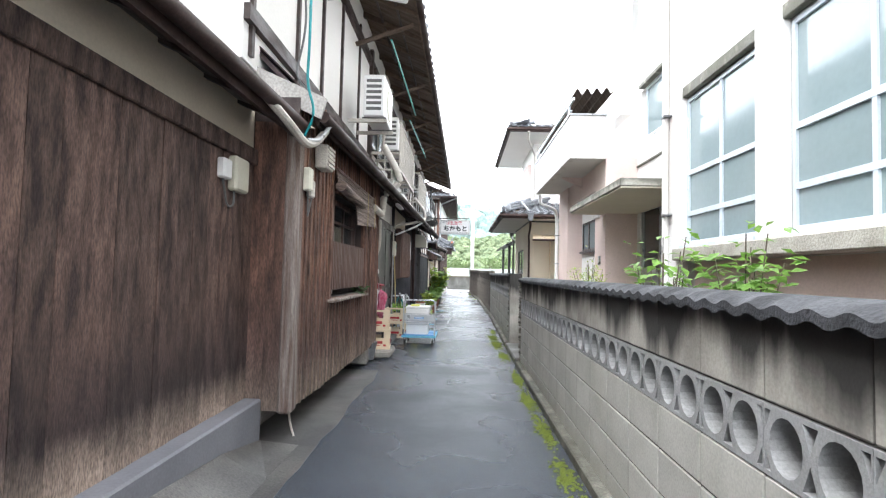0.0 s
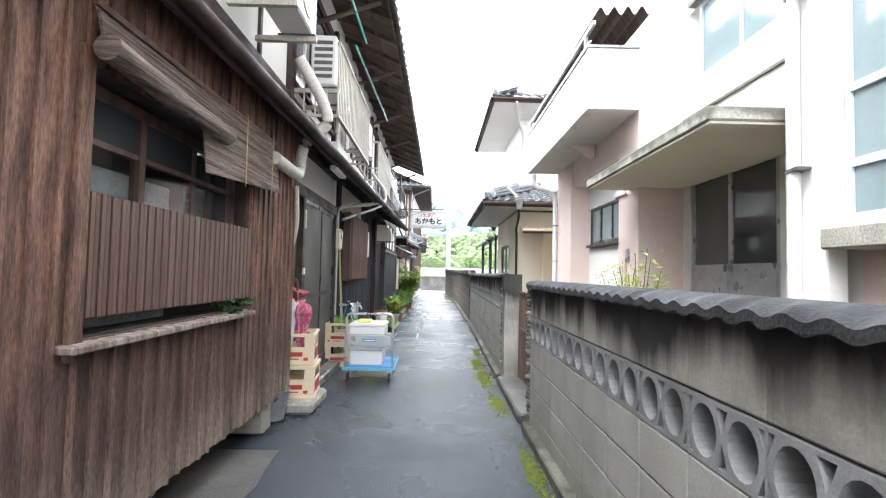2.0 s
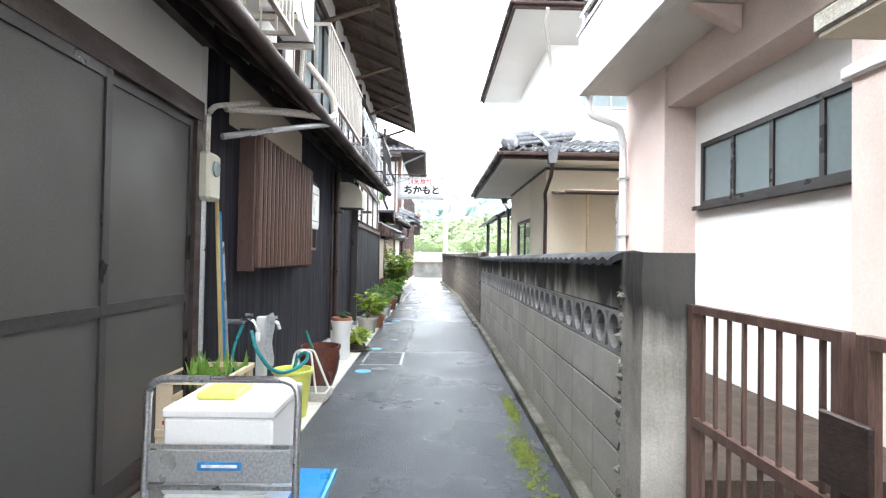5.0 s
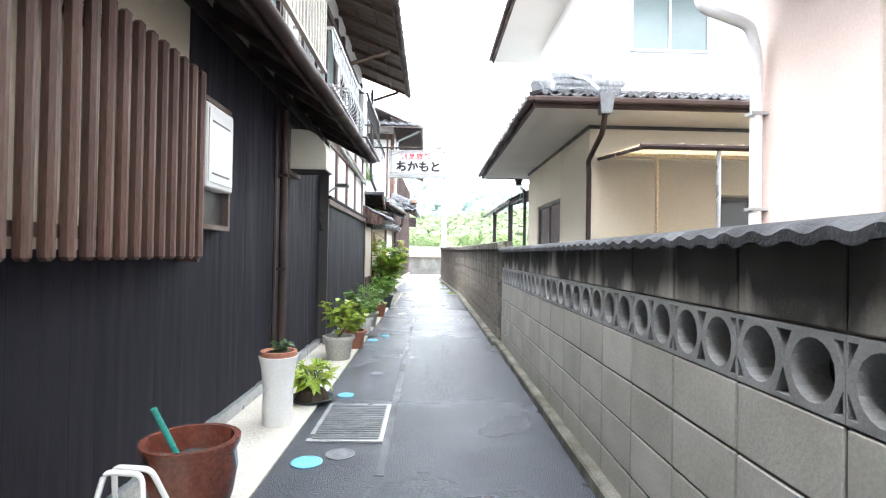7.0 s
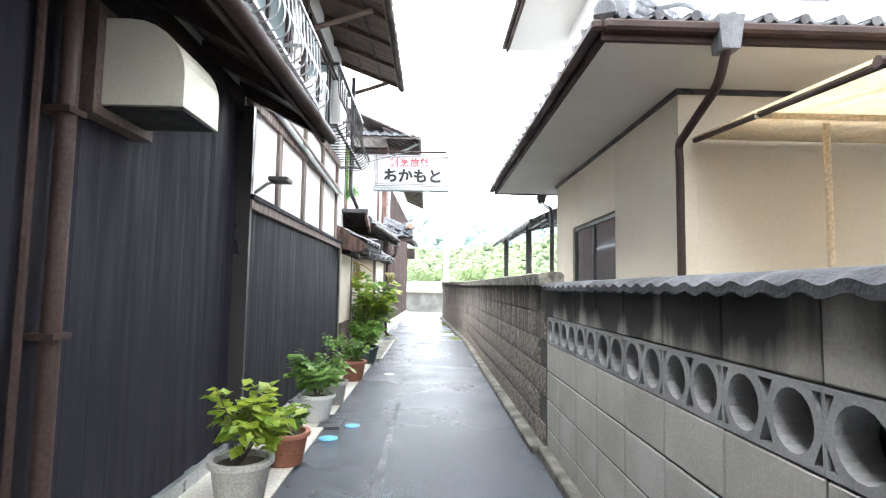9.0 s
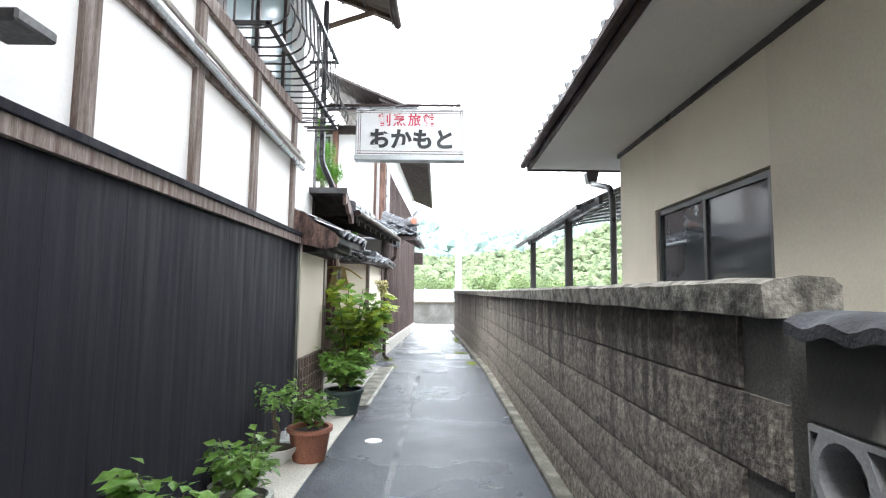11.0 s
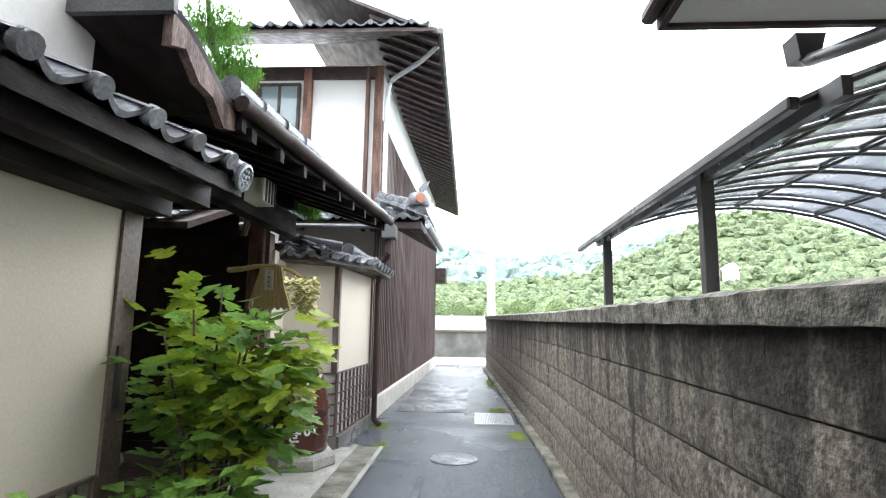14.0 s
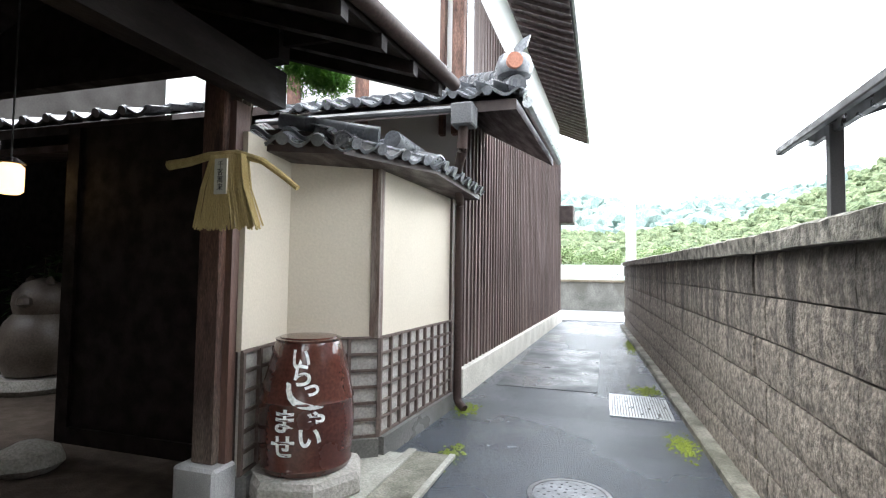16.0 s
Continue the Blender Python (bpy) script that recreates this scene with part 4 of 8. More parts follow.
part("roof_deck", prism([(1.28, 16.4, 3.2), (2.95, 18.1, 3.78), (9, 18.1, 3.78), (9, 16.4, 3.2)], (0, 0, -0.02)), EAVEWOOD, beige)
side_slope, front_slope = (1.67, 0, 0.58), (0, 1.7, 0.58)
tile_field(beige, (1.22, 22.5, 3.205), (0, -1, 0), side_slope, 23, 7, skip=lambda i, k: i * 0.265 + 0.2 > 6.05 - k * 0.235)
tile_field(beige, (1.35, 16.34, 3.205), (1, 0, 0), front_slope, 20, 7, skip=lambda i, k: i * 0.265 < k * 0.235 - 0.15)
hip = Vector((1.67, 1.7, 0.58)).normalized()
fr = roof_frame((1.32, 16.44, 3.29), hip.cross(Vector((0, 0, 1))), hip)
for k in range(8):
    share("ridge_tile", RIDGE_ME, fr @ Matrix.Translation((0, k * 0.29, 0.02)), beige)
    share("ridge_tile", RIDGE_ME, fr @ Matrix.Translation((0, k * 0.29 + 0.12, 0.09)) @ Matrix.Diagonal((1.25, 1, 0.9, 1)), beige)
    if k < 4:
        share("ridge_tile", RIDGE_ME, fr @ Matrix.Translation((0, k * 0.29 + 0.2, 0.17)) @ Matrix.Diagonal((1.0, 1, 0.9, 1)), beige)
part("ridge_end_tile", lathe([(0.03, 0), (0.14, 0.03), (0.17, 0.12), (0.13, 0.22), (0.07, 0.29), (0.02, 0.32)], (1.42, 16.56, 3.27), 12), TILE, beige, "ornamental end tile", True)
part("ridge_end_tile", lathe([(0.02, 0), (0.08, 0.02), (0.10, 0.08), (0.07, 0.15), (0.02, 0.2)], (1.40, 16.5, 3.3), 12), TILE, beige, "", True)
# upper storey
part("upper_wall", boxes([(2.5, 9, 18.3, 21.9, 3.5, 5.95)]), PLASTER, beige)
part("shutter_box", B(2.36, 2.5, 18.9, 20.2, 3.75, 5.3, 0.01), PINK, beige, "pinkish-brown shutter box")
front_window("window", beige, 18.25, 3.2, 4.5, 4.55, 5.5, ALU, FROST, 2)
front_window("window", beige, 18.25, 5.7, 6.6, 4.35, 5.4, ALU, FROST, 2)
part("soffit", B(1.52, 9, 16.7, 22.6, 5.92, 5.94), SOFFIT, beige)
part("fascia", boxes([(1.47, 1.52, 16.65, 22.65, 5.9, 6.05), (1.52, 9, 16.65, 16.7, 5.9, 6.05)]), BROWNMETAL, beige)
part("gutter", boxes([(1.39, 1.465, 16.58, 22.66, 5.95, 6.02), (1.465, 9, 16.58, 16.645, 5.95, 6.02)], 0.02), BROWNMETAL, beige)
part("roof_deck", prism([(1.5, 16.7, 6.05), (3.3, 18.5, 6.7), (3.3, 20.8, 6.7), (1.5, 22.6, 6.05)], (0, 0, -0.02)), EAVEWOOD, beige)
part("roof_deck", prism([(1.5, 16.7, 6.05), (3.3, 18.5, 6.7), (9, 18.5, 6.7), (9, 16.7, 6.05)], (0, 0, -0.02)), EAVEWOOD, beige)
tile_field(beige, (1.44, 22.5, 6.06), (0, -1, 0), (1.8, 0, 0.65), 22, 3)
tile_field(beige, (1.55, 16.6, 6.06), (1, 0, 0), (0, 1.8, 0.65), 16, 4)
for k in range(4):
    share("ridge_tile", RIDGE_ME, roof_frame((1.52, 16.72, 6.16), (1, -1, 0), (1.8, 1.8, 0.65)) @ Matrix.Translation((0, k * 0.3, 0.02)), beige)
hopper = part("drainpipe", tube(bend([(2.15, 16.33, 3.0), (2.18, 16.5, 2.8), (2.22, 17.22, 2.55), (2.24, 17.24, 2.4), (2.24, 17.24, 0.1)], 0.1), 0.035, 10), BROWNMETAL, beige, "brown drainpipe", True)
part("hopper", prism([(2.06, 16.26, 3.22), (2.25, 16.26, 3.22), (2.22, 16.28, 2.98), (2.09, 16.28, 2.98)], (0, 0.14, 0)), GRATE, hopper, "grey rain hopper")
part("roof_drain", tube(bend([(2.12, 16.5, 3.33), (2.0, 16.6, 3.5), (1.9, 17.2, 3.75)], 0.1), 0.03, 8), GALV, beige, "", True)
side_pipe = part("drainpipe", tube(bend([(2.2, 22.75, 3.06), (2.2, 22.75, 2.93), (2.19, 21.92, 2.70), (2.19, 21.83, 2.55), (2.19, 21.83, 0.1)], 0.08), 0.04, 10), DARKFRAME, beige, "dark drainpipe", True)
part("hopper", prism([(2.11, 22.68, 3.08), (2.29, 22.68, 3.08), (2.26, 22.70, 2.94), (2.14, 22.70, 2.94)], (0, 0.14, 0)), DARKFRAME, side_pipe)
part("upper_drainpipe", tube(bend([(2.1, 16.62, 5.9), (2.12, 16.9, 5.7), (2.52, 18.2, 5.5), (2.52, 18.2, 3.7)], 0.1), 0.035, 8), PIPEWRAP, beige, "", True)

# lean-to awning on the near wall
awn = thing("lean_to_awning", "yellowed corrugated plastic awning on bamboo-coloured poles", "awning", (3.2, 15.9, 0))
part("sheet", prism([(2.35, 17.25, 2.62), (8, 17.25, 2.62), (8, 15.0, 2.32), (2.05, 15.0, 2.32)], (0, 0, -0.012)), AWNING, awn)
for k in range(24):
    xx = 2.5 + k * 0.2
    part("ridge", tube([(xx, 17.22, 2.63), (xx, 15.02, 2.335)], 0.012, 5), AWNING, awn)
part("edge_beam", tube([(2.05, 15.0, 2.30), (8, 15.0, 2.30)], 0.03, 8), BROWNMETAL, awn, "", True)
part("edge_beam", tube([(2.08, 15.0, 2.29), (2.36, 17.2, 2.58)], 0.022, 8), BROWNMETAL, awn, "", True)
part("purlin", tube([(2.2, 16.1, 2.43), (8, 16.1, 2.43)], 0.022, 6), AWNING, awn)
for px, py in ((2.75, 16.2), (2.85, 15.03), (5.2, 15.03)):
    part("pole", tube([(px, py, 0), (px, py, 2.33 if py < 15.5 else 2.42)], 0.022, 8), AWNING if py > 15.5 else GALV, awn, "", True)

# ---- carport ----
carport = thing("carport", "dark aluminium carport with arched grey polycarbonate roof", "carport", (3, 25, 0))
for py in (24.3, 27.7):
    part("post", B(2.19, 2.31, py - 0.05, py + 0.05, 0, 2.72, 0.006), DARKFRAME, carport)
arch = [(1.97 + 5.0 * s, 2.58 + 0.68 * (1 - ((s - 0.52) / 0.52) ** 2)) for s in [i / 12 for i in range(13)]]
part("eave_beam", B(1.92, 1.99, 22.5, 28.3, 2.52, 2.60, 0.01), DARKFRAME, carport)
part("side_beam", B(2.22, 2.28, 22.5, 28.3, 2.60, 2.72), DARKFRAME, carport)
for k in range(9):
    yy = 22.72 + k * 0.695
    part("rafter", tube([(x, yy, z) for x, z in arch], 0.028, 6), DARKFRAME, carport)
for i in (3, 6, 9, 12):
    part("purlin", tube([(arch[i][0], 22.7, arch[i][1]), (arch[i][0], 28.3, arch[i][1])], 0.022, 6), DARKFRAME, carport)
for k in range(8):
    ya, yb = 22.74 + k * 0.695, 23.395 + k * 0.695
    bm = bmesh.new()
    for dz in (0.03, 0.036):
        a = [bm.verts.new((x, ya, z + dz)) for x, z in arch]
        b = [bm.verts.new((x, yb, z + dz)) for x, z in arch]
        for i in range(12):
            bm.faces.new((a[i], a[i + 1], b[i + 1], b[i]))
    part("roof_panel", bm, POLYCARB, carport)


# ---- boarded walls ----
def board_run(parent, x, y0, y1, z0, z1, width, mat, t=0.018, batten=0.0, gaps=(), seed=1, wob=0.004, name="board", joint=0.0015):
    """Upright boards on a wall facing the lane (+x); gaps: (ya, yb, za, zb) openings left free."""
    rnd = random.Random(seed)
    n = max(1, int((y1 - y0) / width + 0.5))
    w = (y1 - y0) / n
    for i in range(n):
        a, b = y0 + i * w, y0 + (i + 1) * w
        spans = [(z0, z1)]
        for ga, gb, za, zb in gaps:
            if (a + b) / 2 > ga and (a + b) / 2 < gb:
                spans = [s for lo, hi in spans for s in ((lo, min(hi, za)), (max(lo, zb), hi)) if s[1] - s[0] > 0.02]
        for lo, hi in spans:
            dx = rnd.uniform(0, wob)
            dz = rnd.uniform(-0.012, 0.012) if lo == z0 else 0
            part(name, B(x - t, x + dx, a + joint, b - joint, lo + dz, hi), mat, parent)
            if batten:
                part("batten", B(x + dx, x + dx + 0.014, b - batten / 2, b + batten / 2, lo + dz, hi), mat, parent)


# shed with the long boarded side
shed = thing("wooden_shed", "weathered brown boarded shed with a cream plaster band", "shed", (-1.8, 1, 0))
# shed carried on unseen to y -9, against light from behind
part("backing", B(-1.9, -1.602, -9, 3.86, 0.0, 2.75), DARKWOOD, shed)
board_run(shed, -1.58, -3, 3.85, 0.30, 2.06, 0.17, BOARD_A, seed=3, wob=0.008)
part("plinth", B(-1.60, -1.45, -3, 3.84, 0, 0.33, 0.012), PLINTH, shed, "smooth grey painted plinth")
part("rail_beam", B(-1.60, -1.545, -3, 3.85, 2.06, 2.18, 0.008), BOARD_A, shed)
part("plaster_band", B(-1.602, -1.59, -3, 3.85, 2.18, 2.75), CREAM, shed, "cream plaster band under the eave")
part("roof", slab((-1.40, -9, 2.40), (-1.26, 3.78, 2.40), (-2.4, 3.78, 2.85), (-2.4, -9, 2.85), 0.06), DARKWOOD, shed)
part("fascia", prism([(-1.42, -9, 2.28), (-1.28, 3.8, 2.28), (-1.25, 3.8, 2.28), (-1.39, -9, 2.28)], (0, 0, 0.13)), BROWNMETAL, shed)
part("gutter", tube([(-1.34, -9, 2.35), (-1.20, 3.84, 2.36)], 0.045, 10), BROWNMETAL, shed, "dark brown gutter", True)
for k in range(14):
    yy = -2.7 + k * 0.48
    part("rafter", prism([(-1.32, yy, 2.33), (-1.60, yy, 2.45), (-1.60, yy, 2.53), (-1.32, yy, 2.40)], (0, 0.05, 0)), DARKWOOD, shed)

# projecting boarded bay that hangs clear of the ground
bay = thing("boarded_bay", "red-brown boarded bay with weathered lower edge", "bay", (-1.4, 5.8, 0))
WIN = (4.92, 6.66, 1.02, 2.06)
board_run(bay, -1.25, 3.97, 7.70, 0.24, 2.72, 0.115, BOARD_B, batten=0.022, gaps=[WIN], seed=5)
part("backing", boxes([(-1.45, -1.27, 3.9, 4.90, 0.26, 2.72), (-1.45, -1.27, 6.68, 7.70, 0.26, 2.72), (-1.45, -1.27, 4.90, 6.68, 0.26, 1.00), (-1.45, -1.27, 4.90, 6.68, 2.08, 2.72)]), DARKWOOD, bay)
for k in range(4):
    part("board", B(-1.575 + k * 0.062, -1.516 + k * 0.062, 3.835, 3.853, 0.24, 2.4), BOARD_B, bay)
part("corner_board", B(-1.335, -1.225, 3.82, 3.96, 0.22, 2.35, 0.02), BOARD_GREY, bay, "grey weathered corner board")
part("end_panel", B(-1.69, -1.25, 3.865, 3.9, 0.26, 2.6), DARKWOOD, bay)
part("floor", B(-1.7, -1.27, 3.9, 7.70, 0.25, 0.30), BOARD_GREY, bay)
# wall added under the bay, to block the bright sky behind it
part("foundation", B(-1.95, -1.62, 3.86, 7.85, 0.0, 0.26), STONE, bay, "stone-coloured wall added under the bay to shut out the sky")
part("end_panel", B(-1.69, -1.25, 7.702, 7.74, 0.26, 2.6), BOARD_B, bay)
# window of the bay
# dark box whose colour stands in for the unlit room
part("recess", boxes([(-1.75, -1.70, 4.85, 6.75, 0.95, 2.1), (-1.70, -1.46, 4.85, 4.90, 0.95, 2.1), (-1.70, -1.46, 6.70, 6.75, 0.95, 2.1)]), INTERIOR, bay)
bw = part("window_frame", boxes([(-1.42, -1.37, 4.94, 4.99, 1.1, 2.04), (-1.42, -1.37, 5.48, 5.53, 1.1, 2.04), (-1.44, -1.39, 6.05, 6.10, 1.1, 2.04), (-1.42, -1.37, 6.60, 6.65, 1.1, 2.04), (-1.42, -1.37, 4.94, 6.65, 2.0, 2.05), (-1.415, -1.375, 4.94, 6.65, 1.80, 1.825)]), REDSLAT, bay)
for ya, yb in ((4.99, 5.48), (5.53, 6.05)):
    part("pane", B(-1.40, -1.395, ya, yb, 1.1, 1.80), CLEAR, bw, "clear pane with a pale curtain behind it")
    part("pane", B(-1.40, -1.395, ya, yb, 1.825, 2.0), DARKGLASS, bw)
part("pane", B(-1.42, -1.415, 6.10, 6.60, 1.1, 1.98), DARKGLASS, bw)
part("curtain", B(-1.50, -1.47, 4.95, 5.95, 1.0, 1.74), CURTAIN, bay, "pale curtain drawn half up")
part("grille_back", B(-1.285, -1.276, 4.93, 6.65, 1.11, 1.56), REDSLAT, bay)
for k in range(53):
    yy = 4.932 + k * 0.0327
    part("grille_slat", B(-1.275, -1.25 + 0.004 * (k % 2), yy, yy + 0.024, 1.10, 1.575), REDSLAT, bay)
part("grille_rail", boxes([(-1.30, -1.275, 4.93, 6.65, 1.09, 1.13), (-1.30, -1.275, 4.93, 6.65, 1.54, 1.58)]), DARKWOOD, bay)
pieces("jamb", [(-1.30, -1.225, 4.85, 4.92, 0.95, 2.1), (-1.30, -1.235, 6.66, 6.71, 1.0, 2.1)], BOARD_B, bay)
part("sill", B(-1.42, -1.165, 4.80, 6.57, 0.985, 1.015, 0.006), BOARD_GREY, bay, "grey weathered window sill")
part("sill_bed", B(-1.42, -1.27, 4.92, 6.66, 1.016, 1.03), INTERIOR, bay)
# leaves pushed out over the sill
LEAF4 = [(0, 0, 0), (0.5, 0.28, 0.06), (1, 0, -0.08), (0.5, -0.28, 0.06), (0.5, 0, 0.0)]


def add_leaf(bm, p, m3, s, wide=1.0):
    v = [bm.verts.new(Vector(p) + m3 @ (Vector((x, y * wide, z)) * s)) for x, y, z in LEAF4]
    bm.faces.new((v[0], v[4], v[1]))
    bm.faces.new((v[1], v[4], v[2]))
    bm.faces.new((v[0], v[3], v[4]))
    bm.faces.new((v[3], v[2], v[4]))


LOBES = [(0, 0), (0.02, 0.14), (0.16, 0.36), (0.30, 0.34), (0.34, 0.20), (0.50, 0.52), (0.66, 0.46), (0.66, 0.20), (0.86, 0.20), (1.05, 0.0), (0.86, -0.20), (0.66, -0.20), (0.66, -0.46), (0.50, -0.52), (0.34, -0.20), (0.30, -0.34), (0.16, -0.36), (0.02, -0.14)]


def add_lobed(bm, p, m3, s):
    c = bm.verts.new(Vector(p) + m3 @ (Vector((0.45, 0, -0.05)) * s))
    v = [bm.verts.new(Vector(p) + m3 @ (Vector((x, y, 0.10 * abs(y) - 0.10 * x * x)) * s)) for x, y in LOBES]
    for i in range(len(v)):
        bm.faces.new((c, v[i], v[(i + 1) % len(v)]))


def turn(rnd, up=0.2, spread=1.0):
    """A random leaf orientation, mostly outwards and a little drooping."""
    return Euler((rnd.uniform(-0.5, 0.5), rnd.uniform(-0.5, 0.7) * spread - up, rnd.uniform(0, 2 * math.pi))).to_matrix()


bm = bmesh.new()
rnd = random.Random(4)
for k in range(40):
    add_leaf(bm, (-1.24 + rnd.uniform(-0.06, 0.06), 6.36 + rnd.uniform(-0.2, 0.18), 1.02 + rnd.uniform(0, 0.06)), turn(rnd), rnd.uniform(0.05, 0.09))
tagged(part("potted_leaves", bm, LEAF_DARK), "dark green leaves lying on the grey window sill", "plant")

# reed blinds
blind = thing("reed_blind", "brown reed blind hanging crooked, partly rolled", "blind", (-1.2, 6, 2.1))


def slats(ya, yb, za, zb, xa, xb, sag):
    bm = bmesh.new()
    n = 46
    for k in range(n):
        s = k / (n - 1)
        z, x = za + (zb - za) * s, xa + (xb - xa) * s
        tube([(x, ya, z), (x + 0.006, (ya + yb) / 2, z - sag * 0.5 * s), (x, yb, z - sag * s)], 0.0065, 5, bm)
    return bm


part("reed_panel", slats(5.70, 6.94, 2.24, 1.80, -1.20, -1.15, -0.08), REED, blind)
part("reed_panel", slats(4.88, 5.93, 2.23, 2.08, -1.20, -1.17, 0.03), REED, blind)
part("roll", tube([(-1.15, 4.86, 2.09), (-1.15, 5.4, 2.06), (-1.15, 5.95, 2.05)], 0.052, 12), REED, blind, "rolled part of the blind", True)
pieces("cord", [(-1.132, -1.128, 6.2, 6.204, 1.8, 2.25), (-1.132, -1.128, 6.7, 6.704, 1.84, 2.25)], STRAW, blind)
part("head_rail", tube([(-1.2, 4.86, 2.26), (-1.2, 6.96, 2.26)], 0.014, 6), REDSLAT, blind)

# ---- long two-storey house ----
house = thing("timber_house", "old timber house with dark eaves, white plaster and black boards", "house", (-3, 12, 0))
pieces("ground_wall", [(-1.9, -1.47, 7.82, 8.02, 0, 3.0), (-1.9, -1.47, 10.42, 10.6, 0, 3.0), (-1.9, -1.47, 8.02, 10.42, 2.08, 3.0), (-1.9, -1.44, 10.6, 21.05, 0, 3.2)], PLASTER, house)
part("upper_wall", boxes([(-2.4, -1.6, 3.6, 22.0, 2.8, 5.35), (-3.2, -2.4, -3, 22, 2.6, 5.35)]), PLASTER, house)
part("near_wall", B(-2.5, -2.38, -9, 3.6, 2.6, 5.4), PLASTER, house)
for k, yy in enumerate((3.7, 4.75, 5.6, 6.5, 7.6, 8.5, 10.9, 12.6, 13.3, 15.3, 16.2, 18.4, 19.1, 21.6)):
    part("upper_post", B(-1.6, -1.57 if yy < 8 else -1.54, yy, yy + (0.05 if yy < 8 else 0.11), 2.85, 5.0), DARKWOOD, house)
part("upper_beam", boxes([(-1.6, -1.55, 3.6, 22.0, 3.08, 3.2), (-1.6, -1.55, 3.6, 22.0, 4.72, 4.86)]), DARKWOOD, house)
for ya, yb in ((8.62, 10.85), (13.42, 15.25), (16.32, 18.35), (19.22, 21.5)):
    pane_window("window", house, -1.61, ya, yb, 3.35, 4.65, DARKWOOD, FROST, 3, (), 0.05, 0.07)
    part("window_head", B(-1.6, -1.50, ya - 0.05, yb + 0.05, 4.65, 4.71), DARKWOOD, house)
# upper eave
part("upper_roof", slab((-0.70, 2.2, 4.95), (-0.57, 22.1, 4.95), (-1.9, 22.1, 5.5), (-1.9, 2.2, 5.5), 0.05), EAVEWOOD, house)
part("upper_roof_back", slab((-1.9, 2.2, 5.5), (-1.9, 22.1, 5.5), (-4.2, 22.1, 6.4), (-4.2, 2.2, 6.4), 0.05), TILE, house)
part("eave_board", prism([(-0.72, 2.2, 4.86), (-0.59, 22.1, 4.86), (-0.57, 22.1, 4.86), (-0.70, 2.2, 4.86)], (0, 0, 0.09)), EAVEWOOD, house)
part("upper_gutter", tube([(-0.665, 2.2, 4.90), (-0.52, 22.15, 4.90)], 0.05, 10), BROWNMETAL, house, "", True)
for k in range(26):
    yy = 2.4 + k * 0.78
    xe = -0.70 + 0.13 * (yy - 2.2) / 19.9
    part("rafter", prism([(xe, yy, 4.85), (-1.6, yy, 5.24), (-1.6, yy, 5.33), (xe, yy, 4.93)], (0, 0.065, 0)), EAVEWOOD, house)
for s in (0.33, 0.66):
    part("eave_batten", prism([(-0.7 - 0.9 * s, 2.2, 4.86 + 0.41 * s), (-0.57 - 1.0 * s, 22.1, 4.86 + 0.43 * s), (-0.60 - 1.0 * s, 22.1, 4.87 + 0.43 * s), (-0.73 - 0.9 * s, 2.2, 4.87 + 0.41 * s)], (0, 0, 0.035)), DARKWOOD, house)
for yy in (7.3, 9.7, 12.1, 14.5, 16.9, 19.3, 21.7):
    part("eave_bracket", tube([(-1.58, yy, 4.55), (-0.75, yy, 4.84)], 0.035, 6), EAVEWOOD, house)
for k in range(70):
    yy = 2.3 + k * 0.28
    share("tile_end", CAP_ME, Matrix.Translation((-0.61 + 0.13 * k / 70, yy, 4.985)) @ Matrix.Rotation(radians(90), 4, "Z"), house)
# pent roof over the ground floor
part("pent_roof", slab((-1.13, 3.93, 2.52), (-0.82, 16.9, 2.52), (-1.6, 16.9, 2.98), (-1.6, 3.93, 2.98), 0.045), DARKWOOD, house)
part("pent_sheet", slab((-1.10, 3.91, 2.545), (-0.79, 16.93, 2.545), (-1.6, 16.93, 3.02), (-1.6, 3.91, 3.02), 0.012), BROWNMETAL, house)
part("pent_fascia", prism([(-1.14, 3.93, 2.40), (-0.83, 16.9, 2.40), (-0.805, 16.9, 2.40), (-1.115, 3.93, 2.40)], (0, 0, 0.12)), BROWNMETAL, house)
part("pent_gutter", tube([(-1.075, 3.9, 2.46), (-0.765, 16.95, 2.45)], 0.045, 10), BROWNMETAL, house, "dark brown gutter", True)
for k in range(20):
    yy = 4.0 + k * 0.67
    xe = -1.13 + 0.31 * (yy - 3.9) / 13.0
    part("pent_rafter", prism([(xe, yy, 2.41), (-1.46, yy, 2.74), (-1.46, yy, 2.84), (xe, yy, 2.48)], (0, 0.07, 0)), DARKWOOD, house)
part("barge_board", prism([(-1.09, 3.88, 2.44), (-1.64, 3.88, 2.70), (-1.64, 3.88, 2.86), (-1.055, 3.88, 2.60)], (0, 0.035, 0)), LATBACK, house, "weathered pale barge board")
part("barge_fill", prism([(-1.15, 3.92, 2.38), (-1.68, 3.92, 2.38), (-1.62, 3.92, 2.70)], (0, 0.03, 0)), CREAM, house)
part("wall_plate", B(-1.47, -1.40, 7.82, 17.0, 2.62, 2.74), DARKWOOD, house)

# entrance: dark frame, glazed leaf and screen doors
entry = part("entrance_frame", boxes([(-1.49, -1.38, 7.84, 7.92, 0.1, 2.2), (-1.49, -1.38, 8.58, 8.66, 0.1, 2.2), (-1.49, -1.38, 10.36, 10.44, 0.1, 2.2), (-1.488, -1.375, 7.84, 10.44, 2.08, 2.2), (-1.49, -1.36, 7.84, 10.44, 0.06, 0.12), (-1.485, -1.40, 7.92, 8.58, 0.88, 0.96)]), DARKWOOD, house)
